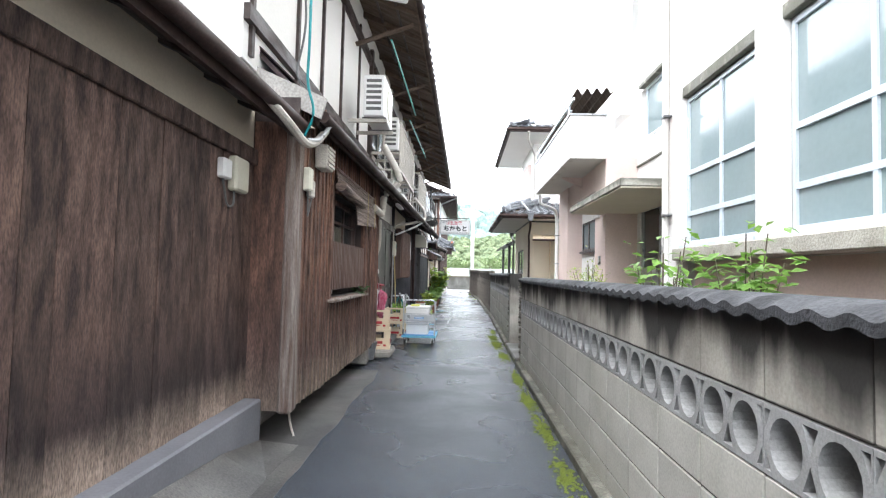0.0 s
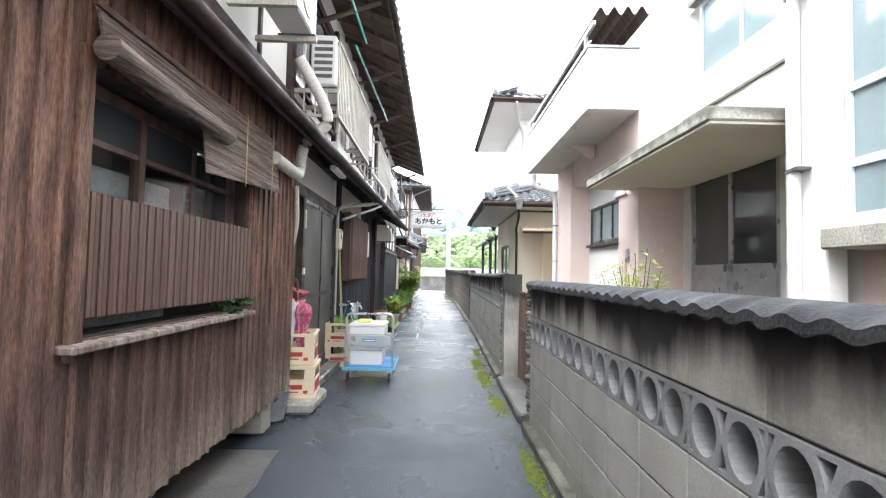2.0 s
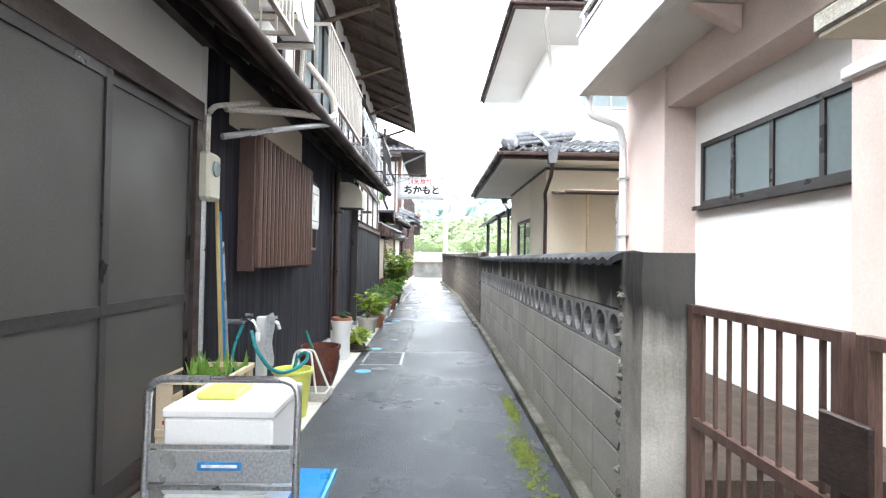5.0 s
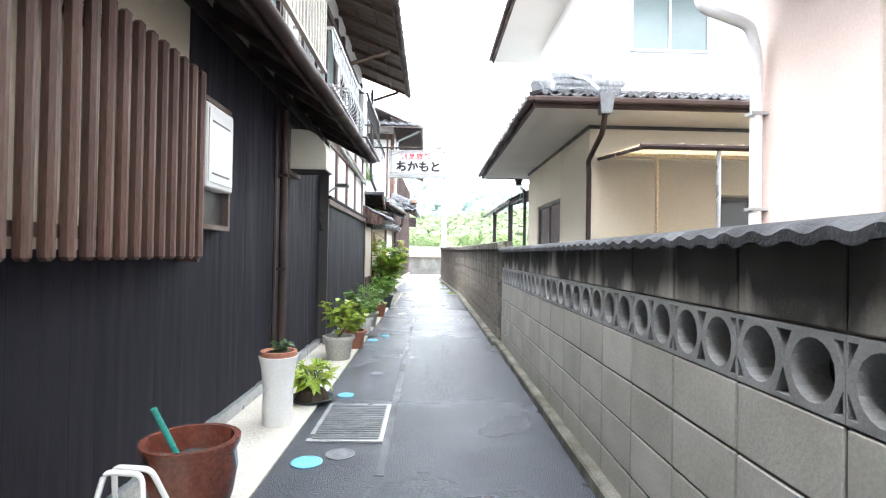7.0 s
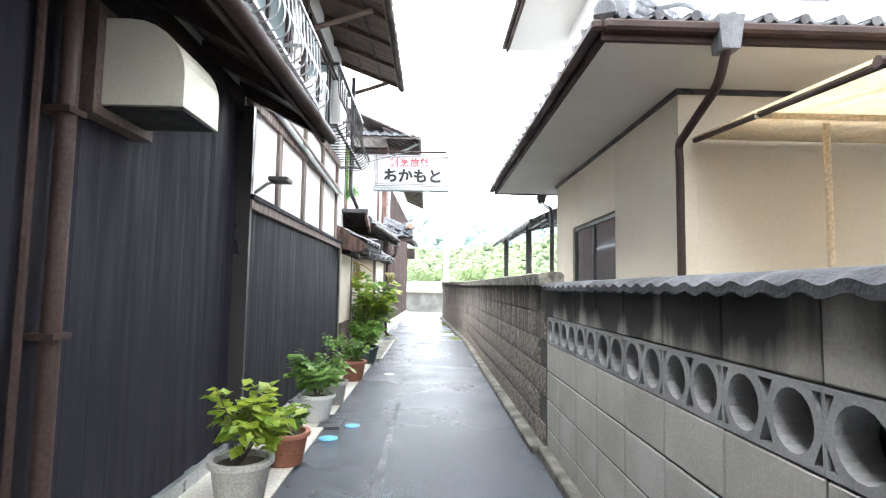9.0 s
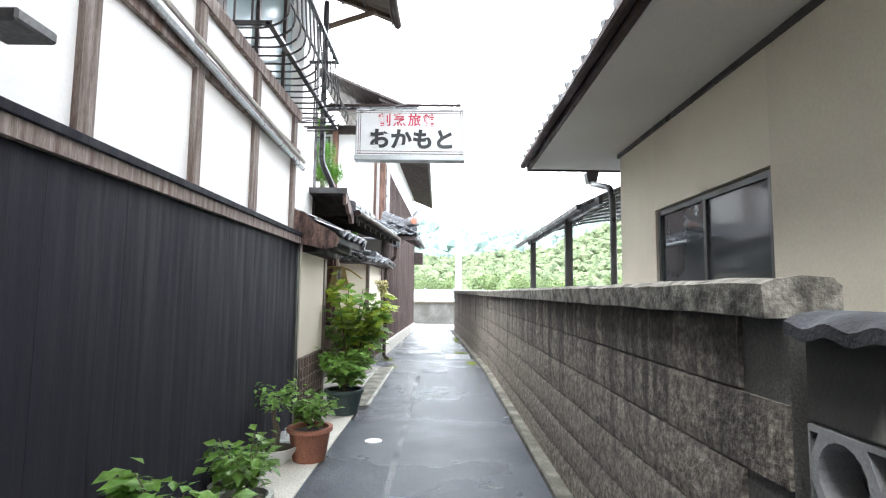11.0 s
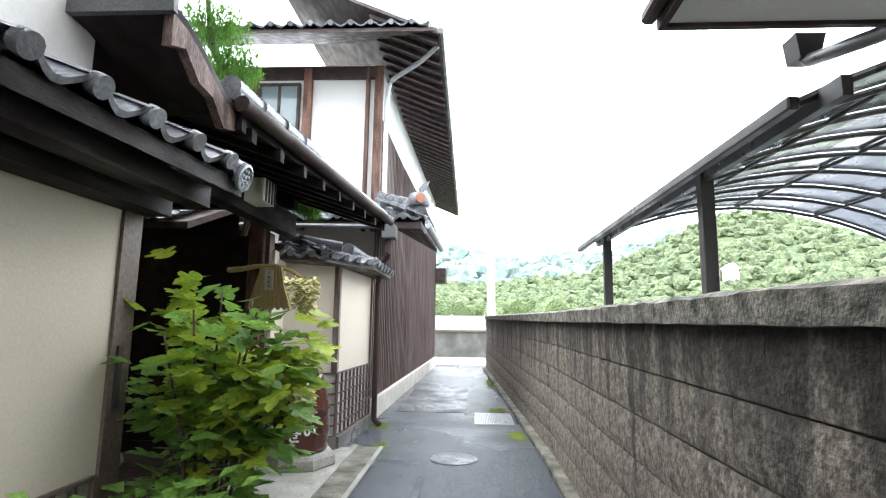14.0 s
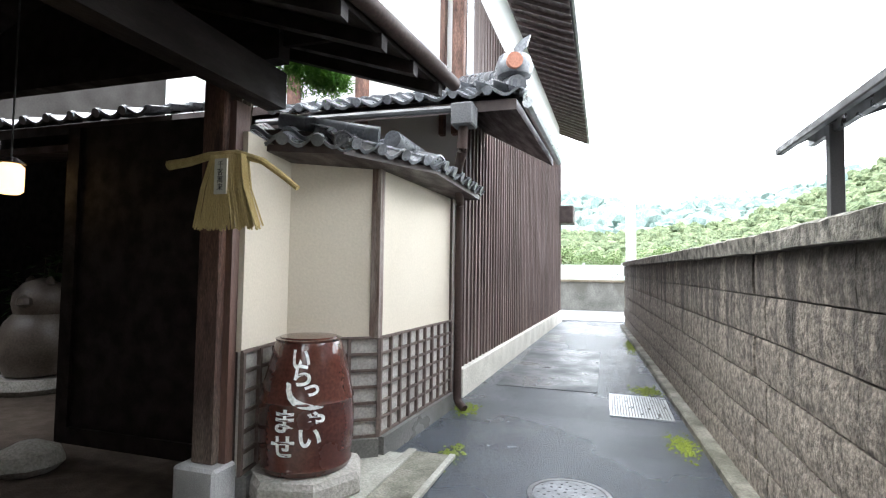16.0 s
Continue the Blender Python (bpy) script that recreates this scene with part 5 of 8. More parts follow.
part("pane", B(-1.46, -1.45, 7.92, 8.58, 0.96, 2.08), FROSTDIM, entry)
part("panel", B(-1.47, -1.45, 7.92, 8.58, 0.12, 0.88), DARKWOOD, entry)
for ya, yb, xx in ((8.66, 9.53, -1.405), (9.5, 10.37, -1.43)):
    leaf = part("screen_door", B(xx + 0.008, xx + 0.013, ya + 0.04, yb - 0.04, 0.2, 2.04), SCREENNET, house, "sliding door with a dark insect screen")
    pieces("stile", [(xx, xx + 0.025, ya, ya + 0.045, 0.12, 2.08), (xx, xx + 0.025, yb - 0.045, yb, 0.12, 2.08)], DARKFRAME, leaf)
    pieces("rail", [(xx + 0.001, xx + 0.024, ya + 0.045, yb - 0.045, 2.03, 2.08), (xx + 0.001, xx + 0.024, ya + 0.045, yb - 0.045, 0.12, 0.22), (xx + 0.001, xx + 0.024, ya + 0.045, yb - 0.045, 0.98, 1.03)], DARKFRAME, leaf)
structure("door_step", B(-1.46, -1.20, 8.36, 10.0, 0, 0.10, 0.015), SLAB, "grey stone step below the sliding doors", "step")
part("name_plate", B(-1.378, -1.365, 8.60, 8.65, 1.75, 1.95), PLASTIC_CREAM, house)
part("switch_plate", B(-1.378, -1.36, 8.595, 8.64, 1.25, 1.32), PLASTIC_WHITE, house)

# black boards, and the lower fence that carries on
black = thing("black_board_cladding", "charred black upright boards on the house wall", "cladding", (-1.42, 14, 0))
board_run(black, -1.42, 10.62, 16.72, 0.10, 2.62, 0.16, BLACKBOARD, t=0.02, seed=9, wob=0.001, gaps=[(10.95, 13.05, 2.2, 2.7)], joint=0.0005)
part("plaster_panel", B(-1.44, -1.425, 10.95, 13.05, 2.2, 2.7), CREAM, house)
board_run(black, -1.33, 16.74, 20.62, 0.10, 1.83, 0.16, BLACKBOARD, t=0.02, seed=11, wob=0.001, joint=0.0005)
part("fence_cap", boxes([(-1.39, -1.28, 16.70, 20.66, 1.90, 1.94)], 0.004), BLACKBOARD, black)
part("cap_rail", B(-1.37, -1.295, 16.70, 20.66, 1.83, 1.90), BOARD_GREY, black, "pale brown timber rail")
pieces("corner_post", [(-1.42, -1.31, 20.62, 20.70, 0.05, 1.97), (-1.44, -1.31, 16.70, 16.74, 0.1, 2.62)], DARKFRAME, black)
pieces("sole_strip", [(-1.44, -1.385, 10.62, 16.7, 0.014, 0.10), (-1.36, -1.30, 16.74, 20.6, 0.014, 0.10)], GALV, black)
part("white_panel", B(-1.44, -1.385, 16.74, 20.72, 1.80, 3.2), PLASTER, house)
# white plaster wall above the fence
for yy in (16.78, 17.55, 18.50, 19.46, 20.5):
    part("half_timber", B(-1.385, -1.355, yy, yy + 0.10, 1.94, 3.2), BOARD_GREY, house)
part("half_timber_beam", boxes([(-1.39, -1.35, 16.74, 20.72, 2.66, 2.78), (-1.39, -1.345, 16.74, 20.72, 3.08, 3.18)]), BOARD_GREY, house)
part("conduit", tube([(-1.32, 16.74, 2.80), (-1.32, 20.72, 2.60)], 0.022, 6), GALV, house, "", True)
part("conduit", tube([(-1.31, 16.74, 2.87), (-1.31, 20.72, 2.67)], 0.018, 6), PIPEWRAP, house, "", True)

# slatted window screen
screen = thing("slatted_window_screen", "red-brown upright slats over a ground-floor window", "window screen", (-1.36, 12.3, 1.1))
for k in range(17):
    yy = 11.20 + k * 0.1035
    part("slat", B(-1.315, -1.262, yy, yy + 0.044, 1.16, 2.20, 0.014), REDSLAT, screen)
part("screen_rail", boxes([(-1.36, -1.315, 11.18, 12.9, 1.24, 1.29), (-1.36, -1.315, 11.18, 12.9, 2.06, 2.11), (-1.415, -1.30, 11.14, 11.18, 1.14, 2.22), (-1.415, -1.30, 12.9, 12.93, 1.14, 2.22)]), REDSLAT, screen)
part("window_board", B(-1.414, -1.405, 11.18, 12.9, 1.2, 2.18), CREAM, screen, "pale board behind the slats")

# white meter cabinet
cab = thing("meter_cabinet", "white metal cabinet with a framed box below", "cabinet", (-1.4, 13.22, 1.3))
body = part("cabinet_body", B(-1.415, -1.31, 13.02, 13.42, 1.58, 2.08, 0.008), PLASTIC_WHITE, cab)
part("door", B(-1.31, -1.302, 13.04, 13.40, 1.61, 2.05, 0.003), PLASTIC_WHITE, cab)
pieces("vent", [(-1.302, -1.299, 13.08, 13.34, 1.97, 1.98), (-1.302, -1.299, 13.08, 13.34, 1.66, 1.67)], CABLE, cab)
part("frame", boxes([(-1.415, -1.34, 12.97, 13.0, 1.335, 2.13), (-1.415, -1.34, 13.44, 13.47, 1.335, 2.13), (-1.415, -1.34, 13.0, 13.44, 1.335, 1.365), (-1.415, -1.34, 13.0, 13.44, 2.10, 2.13)]), LATTICE, cab)
part("box", B(-1.415, -1.38, 13.0, 13.44, 1.365, 1.57), DARKFRAME, cab)

dp = thing("drainpipe", "dark brown drainpipe on the black wall", "drainpipe", (-1.36, 14.75, 0))
part("pipe", tube([(-1.345, 14.76, 0.2), (-1.345, 14.76, 2.5)], 0.036, 10), BROWNMETAL, dp, "", True)
part("boot", tube([(-1.345, 14.76, 0.0), (-1.345, 14.76, 0.2)], 0.05, 10), PLASTIC_WHITE, dp, "white pipe boot", True)
for zz in (1.05, 1.9):
    part("clip", B(-1.42, -1.30, 14.71, 14.81, zz - 0.012, zz + 0.012), BROWNMETAL, dp)
part("conduit", tube([(-1.39, 14.66, 0.1), (-1.39, 14.66, 2.5)], 0.016, 6), BROWNMETAL, dp)

hood = thing("vent_hood", "pale grey rounded sheet-metal vent hood", "vent hood", (-1.3, 15.3, 2.0))
prof = [(-1.41, 2.375)] + [(-1.24 + 0.24 * math.sin(a * math.pi / 14), 2.135 + 0.24 * math.cos(a * math.pi / 14)) for a in range(8)] + [(-1.0, 2.0), (-1.41, 2.0)]
part("cover", prism([(x, 14.95, z) for x, z in prof], (0, 0.36, 0)), PLASTIC_CREAM, hood, "", False)
part("underside", B(-1.40, -1.01, 14.97, 15.29, 1.99, 1.998), RUBBER, hood)
part("wall_frame", B(-1.42, -1.34, 14.90, 15.36, 1.95, 2.42), LATTICE, hood)

flood = thing("wall_floodlight", "small grey floodlight on a bracket over the fence", "lamp", (-1.35, 17.2, 2.1))
part("bracket", tube([(-1.385, 17.0, 2.0), (-1.28, 17.0, 2.08), (-1.24, 17.0, 2.09)], 0.014, 6), GALV, flood)
part("head", B(-1.26, -1.10, 16.93, 17.09, 2.09, 2.13, 0.008), CABLE, flood)


# ---- balcony rails ----
def balcony(label, x, y0, y1, z0, z1, mat, n, bulge=0.0, floor=True):
    b = thing("balcony_rail", label, "railing", (x, (y0 + y1) / 2, z0), group="upper balcony rails")
    part("top_rail", boxes([(x - 0.02, x + 0.02, y0, y1, z1 - 0.03, z1), (x - 0.5, x, y0, y0 + 0.025, z1 - 0.03, z1), (x - 0.5, x, y1 - 0.025, y1, z1 - 0.03, z1)]), mat, b)
    part("bottom_rail", boxes([(x - 0.02, x + 0.02, y0, y1, z0, z0 + 0.03), (x - 0.5, x, y0, y0 + 0.025, z0, z0 + 0.03), (x - 0.5, x, y1 - 0.025, y1, z0, z0 + 0.03)]), mat, b)
    for i in range(n + 1):
        yy = y0 + 0.01 + (y1 - y0 - 0.02) * i / n
        if bulge:
            pts = [(x, yy, z1 - 0.02), (x + bulge * 0.2, yy, z0 + 0.35), (x + bulge, yy, z0 + 0.18), (x + bulge * 0.9, yy, z0 + 0.05), (x, yy, z0 - 0.02), (x - 0.45, yy, z0 - 0.02)]
            part("bar", tube(bend(pts, 0.08, 3), 0.008, 5), mat, b)
        else:
            part("bar", B(x - 0.008, x + 0.008, yy - 0.012, yy + 0.012, z0 + 0.03, z1 - 0.03), mat, b)
    for i in range(1, 4):
        for yy in (y0 + 0.012, y1 - 0.012):
            part("bar", B(x - 0.5 * i / 4 - 0.008, x - 0.5 * i / 4 + 0.008, yy - 0.006, yy + 0.006, z0 + 0.03, z1 - 0.03), mat, b)
    return b


balcony("beige slatted balcony rail on the upper floor", -1.08, 8.7, 11.3, 3.0, 3.85, PIPEWRAP, 26)
balcony("pale slatted balcony rail on the upper floor", -1.08, 12.7, 15.2, 3.0, 3.75, PIPEWRAP, 22)
balcony("white steel balcony rail with bulging bars", -1.15, 15.9, 18.1, 3.1, 3.78, GALV, 16, 0.12)
balcony("thin dark steel balcony rail with bulging bars", -1.12, 19.0, 21.3, 3.2, 4.0, DARKFRAME, 16, 0.14)


# ---- air conditioners ----
def air_conditioner(x, y, z, label="white outdoor air-conditioning unit on a wall bracket"):
    a = thing("air_conditioner", label, "air conditioner", (x, y, z), group="outdoor air conditioners")
    part("casing", B(x - 0.28, x, y - 0.4, y + 0.4, z, z + 0.56, 0.015), PLASTIC_WHITE, a)
    part("fan_grille", lathe([(0.22, 0), (0.22, 0.012), (0.19, 0.015)], (0, 0, 0), 24), PLASTIC_CREAM, a).data.transform(Matrix.Translation((x, y + 0.08, z + 0.28)) @ Matrix.Rotation(radians(90), 4, "Y"))
    for k in range(6):
        part("side_slot", B(x - 0.24, x - 0.04, y - 0.406, y - 0.398, z + 0.08 + k * 0.075, z + 0.12 + k * 0.075), CABLE, a)
    part("bracket", boxes([(x - 0.5, x + 0.03, y - 0.33, y - 0.28, z - 0.06, z - 0.015), (x - 0.5, x + 0.03, y + 0.28, y + 0.33, z - 0.06, z - 0.015)]), PIPEWRAP, a)
    part("foot", boxes([(x - 0.3, x + 0.02, y - 0.34, y - 0.27, z - 0.015, z), (x - 0.3, x + 0.02, y + 0.27, y + 0.34, z - 0.015, z)]), CABLE, a)
    part("hose", tube(bend([(x - 0.1, y + 0.42, z + 0.15), (x - 0.12, y + 0.5, z + 0.1), (x - 0.15, y + 0.5, z - 0.3)], 0.08), 0.022, 6), PIPEWRAP, a)


air_conditioner(-1.06, 7.15, 3.34)
air_conditioner(-1.10, 9.05, 3.34)
air_conditioner(-1.16, 11.95, 3.34)

# beige wrapped pipes over the pent eave
pp = thing("wrapped_pipe", "beige wrapped refrigerant pipe bent over the gutter", "pipe", (-1, 7.6, 2.4))
part("pipe", tube(bend([(-1.15, 7.35, 3.1), (-0.97, 7.5, 2.78), (-0.91, 7.55, 2.6), (-1.16, 7.60, 2.42), (-1.17, 7.58, 2.12), (-1.17, 6.86, 2.13)], 0.12), 0.05, 12), PIPEWRAP, pp, "", True)
part("thin_pipe", tube(bend([(-1.21, 7.64, 2.05), (-1.21, 7.70, 1.7), (-1.30, 7.78, 1.4)], 0.1), 0.022, 8), PIPEWRAP, pp, "", True)
pq = thing("wrapped_pipe", "pale cables and pipes sagging below the eave", "pipe", (-1, 11.3, 2.4))
part("pipe", tube(bend([(-1.1, 11.9, 3.0), (-0.86, 11.9, 2.7), (-0.84, 11.85, 2.5), (-1.0, 11.2, 2.36), (-1.35, 10.7, 2.25)], 0.15), 0.03, 8), PIPEWRAP, pq, "", True)
part("pipe", tube(bend([(-1.1, 11.95, 3.0), (-0.88, 11.95, 2.7), (-0.86, 11.9, 2.46), (-1.0, 11.3, 2.28), (-1.36, 10.68, 2.05)], 0.15), 0.022, 8), GALV, pq, "", True)


# ---- roofed gate of the inn ----
def lattice(parent, origin, u, length, z0, z1, nu, nz):
    """A grid of slats before grey boards, on a wall running along u with its face to the left of u turned back."""
    f = roof_frame(origin, u, (0, 0, 1))
    back = B(0, length, 0, z1 - z0, -0.02, 0.0)
    back.transform(f)
    part("lattice_board", back, LATBACK, parent)
    for i in range(nu + 1):
        b = B(length * i / nu - 0.011, length * i / nu + 0.011, 0, z1 - z0, 0.0, 0.022)
        b.transform(f)
        part("lattice_slat", b, LATTICE, parent)
    for k in range(nz + 1):
        b = B(-0.01, length + 0.01, (z1 - z0) * k / nz - 0.009, (z1 - z0) * k / nz + 0.009, 0.0, 0.016)
        b.transform(f)
        part("lattice_slat", b, LATTICE, parent)


bm = lathe([(0.058, 0), (0.062, 0.02), (0.05, 0.024), (0.046, 0.012), (0.0001, 0.012)], (0, 0, 0), 16)
for k in range(8):
    a, r = k * 2 * math.pi / 7, 0.029 * (k < 7)
    lathe([(0.009, 0.010), (0.008, 0.019), (0.004, 0.021)], (r * math.cos(a), r * math.sin(a), 0), 6, bm)
END_ME = mesh_of("round_tile_end", bm, TILE, smooth=True)
inn = thing("inn_gate", "roofed inn gate with cream plaster, dark timber and grey tiles", "gate", (-1.6, 23, 0))
part("plaster_panel", B(-1.5, -1.30, 20.71, 21.70, 0.7, 2.0), CREAM, inn)
part("lower_wall", B(-1.5, -1.31, 20.71, 21.70, 0.0, 0.7), GATEWOOD, inn)
lattice(inn, (-1.30, 20.73, 0.06), (0, 1, 0), 0.95, 0.06, 0.70, 9, 6)
part("jamb", B(-1.5, -1.285, 21.70, 21.82, 0, 2.0), LATTICE, inn)
part("jamb_fitting", B(-1.30, -1.275, 21.73, 21.76, 0.95, 1.2), DARKFRAME, inn)
# small roof over the panel
part("barge_board", prism([(-1.5, 20.66, 2.26), (-1.42, 20.66, 2.24), (-1.36, 20.66, 2.17), (-1.27, 20.66, 2.15), (-1.18, 20.66, 2.06), (-1.06, 20.66, 2.0), (-0.97, 20.66, 1.95), (-0.92, 20.66, 1.88), (-0.95, 20.66, 1.81), (-1.06, 20.66, 1.78), (-1.5, 20.66, 1.88)], (0, 0.04, 0)), BOARD_A, inn, "carved brown barge board")
part("small_roof_deck", slab((-0.95, 20.68, 1.92), (-0.86, 21.84, 1.92), (-1.5, 21.84, 2.22), (-1.5, 20.68, 2.22), 0.07), GATEWOOD, inn)
tile_field(inn, (-0.92, 20.70, 1.93), (0.085, 1, 0), (-0.56, 0, 0.27), 5, 2, 0.225, 0.30)
share("round_tile_end", END_ME, Matrix.Translation((-0.845, 21.80, 1.93)) @ Matrix.Rotation(radians(105), 4, "Y"), inn)
for k in range(3):
    share("ridge_tile", RIDGE_ME, roof_frame((-0.85 - 0.24 * k, 21.80, 1.935 + 0.115 * k), (0, 1, 0), (-0.56, 0, 0.27)) @ Matrix.Diagonal((0.85, 0.95, 0.85, 1)), inn)
# beam added to fill the dark band of shade above the panel
part("eave_beam", B(-1.30, -1.17, 20.74, 21.84, 1.76, 2.0), GATEWOOD, inn)
part("eave_plate", B(-1.10, -1.00, 20.72, 21.84, 1.80, 1.89), GATEWOOD, inn)
# main roof of the gate; its near-black timber has the shade in its colour
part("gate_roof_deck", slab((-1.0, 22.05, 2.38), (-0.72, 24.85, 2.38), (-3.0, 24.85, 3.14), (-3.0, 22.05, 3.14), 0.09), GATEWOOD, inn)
# far slope, added to close the roof and keep the leaf unlit
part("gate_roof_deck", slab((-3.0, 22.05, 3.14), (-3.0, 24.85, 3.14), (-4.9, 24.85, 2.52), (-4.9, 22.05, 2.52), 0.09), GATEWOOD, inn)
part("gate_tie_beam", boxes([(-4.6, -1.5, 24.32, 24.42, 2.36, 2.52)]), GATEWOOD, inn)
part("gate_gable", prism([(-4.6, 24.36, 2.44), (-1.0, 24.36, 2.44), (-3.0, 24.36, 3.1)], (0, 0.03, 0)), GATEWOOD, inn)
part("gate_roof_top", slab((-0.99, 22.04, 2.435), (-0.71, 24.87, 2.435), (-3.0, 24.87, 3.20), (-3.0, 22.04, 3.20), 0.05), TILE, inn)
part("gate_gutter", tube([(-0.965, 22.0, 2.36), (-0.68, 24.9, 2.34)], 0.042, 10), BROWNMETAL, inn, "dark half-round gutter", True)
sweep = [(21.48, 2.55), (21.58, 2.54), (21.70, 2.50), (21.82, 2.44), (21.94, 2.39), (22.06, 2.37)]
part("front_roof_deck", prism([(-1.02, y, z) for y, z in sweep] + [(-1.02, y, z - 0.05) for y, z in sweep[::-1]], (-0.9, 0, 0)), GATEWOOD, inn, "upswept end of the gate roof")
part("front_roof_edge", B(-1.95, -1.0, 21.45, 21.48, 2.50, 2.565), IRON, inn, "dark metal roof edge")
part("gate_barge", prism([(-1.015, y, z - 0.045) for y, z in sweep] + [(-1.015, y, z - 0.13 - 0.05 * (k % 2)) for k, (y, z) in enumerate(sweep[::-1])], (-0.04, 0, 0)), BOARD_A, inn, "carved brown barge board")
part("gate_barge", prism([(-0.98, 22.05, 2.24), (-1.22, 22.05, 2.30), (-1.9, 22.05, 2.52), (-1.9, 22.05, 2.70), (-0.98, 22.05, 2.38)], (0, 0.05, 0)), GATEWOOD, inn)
for k in range(4):
    share("ridge_tile", RIDGE_ME, roof_frame((-1.05, 22.04, 2.47), (1, 0, 0), (0.1, 1, 0)) @ Matrix.Translation((0, k * 0.27, 0)) @ Matrix.Diagonal((0.8, 0.95, 0.8, 1)), inn)
part("upper_plaster", B(-1.60, -1.44, 21.05, 21.62, 2.12, 4.6), PLASTER, inn, "white plaster wall above the small roof")
part("upper_post", B(-1.60, -1.435, 21.62, 21.74, 2.1, 4.6), GATEWOOD, inn)
for k in range(9):
    yy = 22.15 + k * 0.32
    xe = -0.98 + 0.1 * (yy - 22.05)
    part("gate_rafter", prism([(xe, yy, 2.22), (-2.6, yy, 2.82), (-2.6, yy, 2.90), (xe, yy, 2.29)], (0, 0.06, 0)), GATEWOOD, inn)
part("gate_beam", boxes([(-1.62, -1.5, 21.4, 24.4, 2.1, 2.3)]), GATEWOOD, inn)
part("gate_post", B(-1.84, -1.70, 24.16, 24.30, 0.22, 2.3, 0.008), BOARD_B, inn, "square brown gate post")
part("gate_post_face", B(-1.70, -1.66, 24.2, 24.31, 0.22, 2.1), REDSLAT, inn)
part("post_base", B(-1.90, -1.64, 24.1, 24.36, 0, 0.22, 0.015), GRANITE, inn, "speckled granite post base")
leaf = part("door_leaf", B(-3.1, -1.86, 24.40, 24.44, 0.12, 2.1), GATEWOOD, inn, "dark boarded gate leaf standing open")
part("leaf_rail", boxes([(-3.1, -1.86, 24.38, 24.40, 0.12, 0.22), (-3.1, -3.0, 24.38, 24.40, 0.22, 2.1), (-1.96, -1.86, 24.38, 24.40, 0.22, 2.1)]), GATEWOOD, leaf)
lantern = part("gate_lantern", B(-1.36, -1.22, 22.95, 23.15, 2.1, 2.26, 0.006), PLASTIC_CREAM, inn, "pale box lantern with dark bars, unlit")
for k in range(4):
    part("bar", B(-1.219, -1.21, 22.965 + k * 0.05, 22.98 + k * 0.05, 2.1, 2.26), DARKWOOD, lantern)
# cream walls beyond the post
PA, PI, PC, PE = (-1.63, 24.26), (-1.71, 24.78), (-1.234, 25.12), (-1.165, 26.5)
for p, q, n in ((PA, PI, 3), (PI, PC, 3), (PC, PE, 9)):
    m, run = along(p, q)
    for nm, z0, z1, y0, mt in (("plaster_panel", 0.78, 1.95, 0.0, CREAM), ("lower_wall", 0.0, 0.78, 0.02, DARKWOOD), ("stone_base", 0.0, 0.14, -0.05, SLAB)):
        bm = B(0, run, y0, 0.1, z0, z1)
        bm.transform(m)
        part(nm, bm, mt, inn)
    u = Vector((q[0] - p[0], q[1] - p[1], 0)).normalized()
    lattice(inn, Vector((p[0], p[1], 0.15)) + Vector((u.y, -u.x, 0)) * 0.002, u, run, 0.15, 0.78, n, 6)
part("corner_post", B(-1.285, -1.222, 25.075, 25.14, 0.78, 1.95), BOARD_GREY, inn)
part("end_post", B(-1.22, -1.145, 26.48, 26.55, 0.1, 1.95), LATTICE, inn)
# corner roof over those walls
D0, D1, D2, D3 = (-1.80, 24.40), (-1.26, 24.63), (-0.92, 25.33), (-0.93, 26.62)
part("corner_roof_deck", prism([(*D0, 1.89), (*D1, 1.89), (*D2, 1.89), (*D3, 1.89), (-1.78, 26.62, 1.89)], (0, 0, 0.04)), DARKWOOD, inn)
part("corner_roof_body", prism([(-1.80, 24.62, 1.93), (-1.36, 24.82, 1.93), (-1.12, 25.36, 1.93), (-1.12, 26.55, 1.93), (-1.80, 26.55, 1.93)], (0, 0, 0.14)), DARKWOOD, inn)
for p, q, nu in ((D0, D1, 3), (D1, D2, 4), (D2, D3, 6)):
    d = Vector((q[0] - p[0], q[1] - p[1], 0))
    inward = Vector((-d.y, d.x, 0)).normalized()
    tile_field(inn, Vector((p[0], p[1], 1.93)) - inward * 0.03, d, (inward.x, inward.y, 0.46), nu, 2, d.length / nu, 0.24)
for (px, py), way, count in ((D1, (-0.42, 0.72, 0.24), 3), (D2, (-0.80, 0.42, 0.26), 3)):
    f = roof_frame((px, py, 1.965), Vector(way).cross(Vector((0, 0, 1))), way)
    for k in range(count):
        share("ridge_tile", RIDGE_ME, f @ Matrix.Translation((0, k * 0.25, 0)) @ Matrix.Diagonal((0.8, 0.85, 0.8, 1)), inn)
    share("round_tile_end", END_ME, f @ Matrix.Translation((0, 0.005, 0)) @ Matrix.Rotation(radians(90), 4, "X"), inn)
way = Vector((-0.75, -0.25, 0.10))
f = roof_frame((-1.20, 24.98, 2.09), way.cross(Vector((0, 0, 1))), way)
for k in range(3):
    share("ridge_tile", RIDGE_ME, f @ Matrix.Translation((0, k * 0.2, 0.0)) @ Matrix.Diagonal((0.7, 0.7, 0.7, 1)), inn)
f = roof_frame((-1.16, 25.10, 2.09), (1, 0, 0), (0, 1, 0))
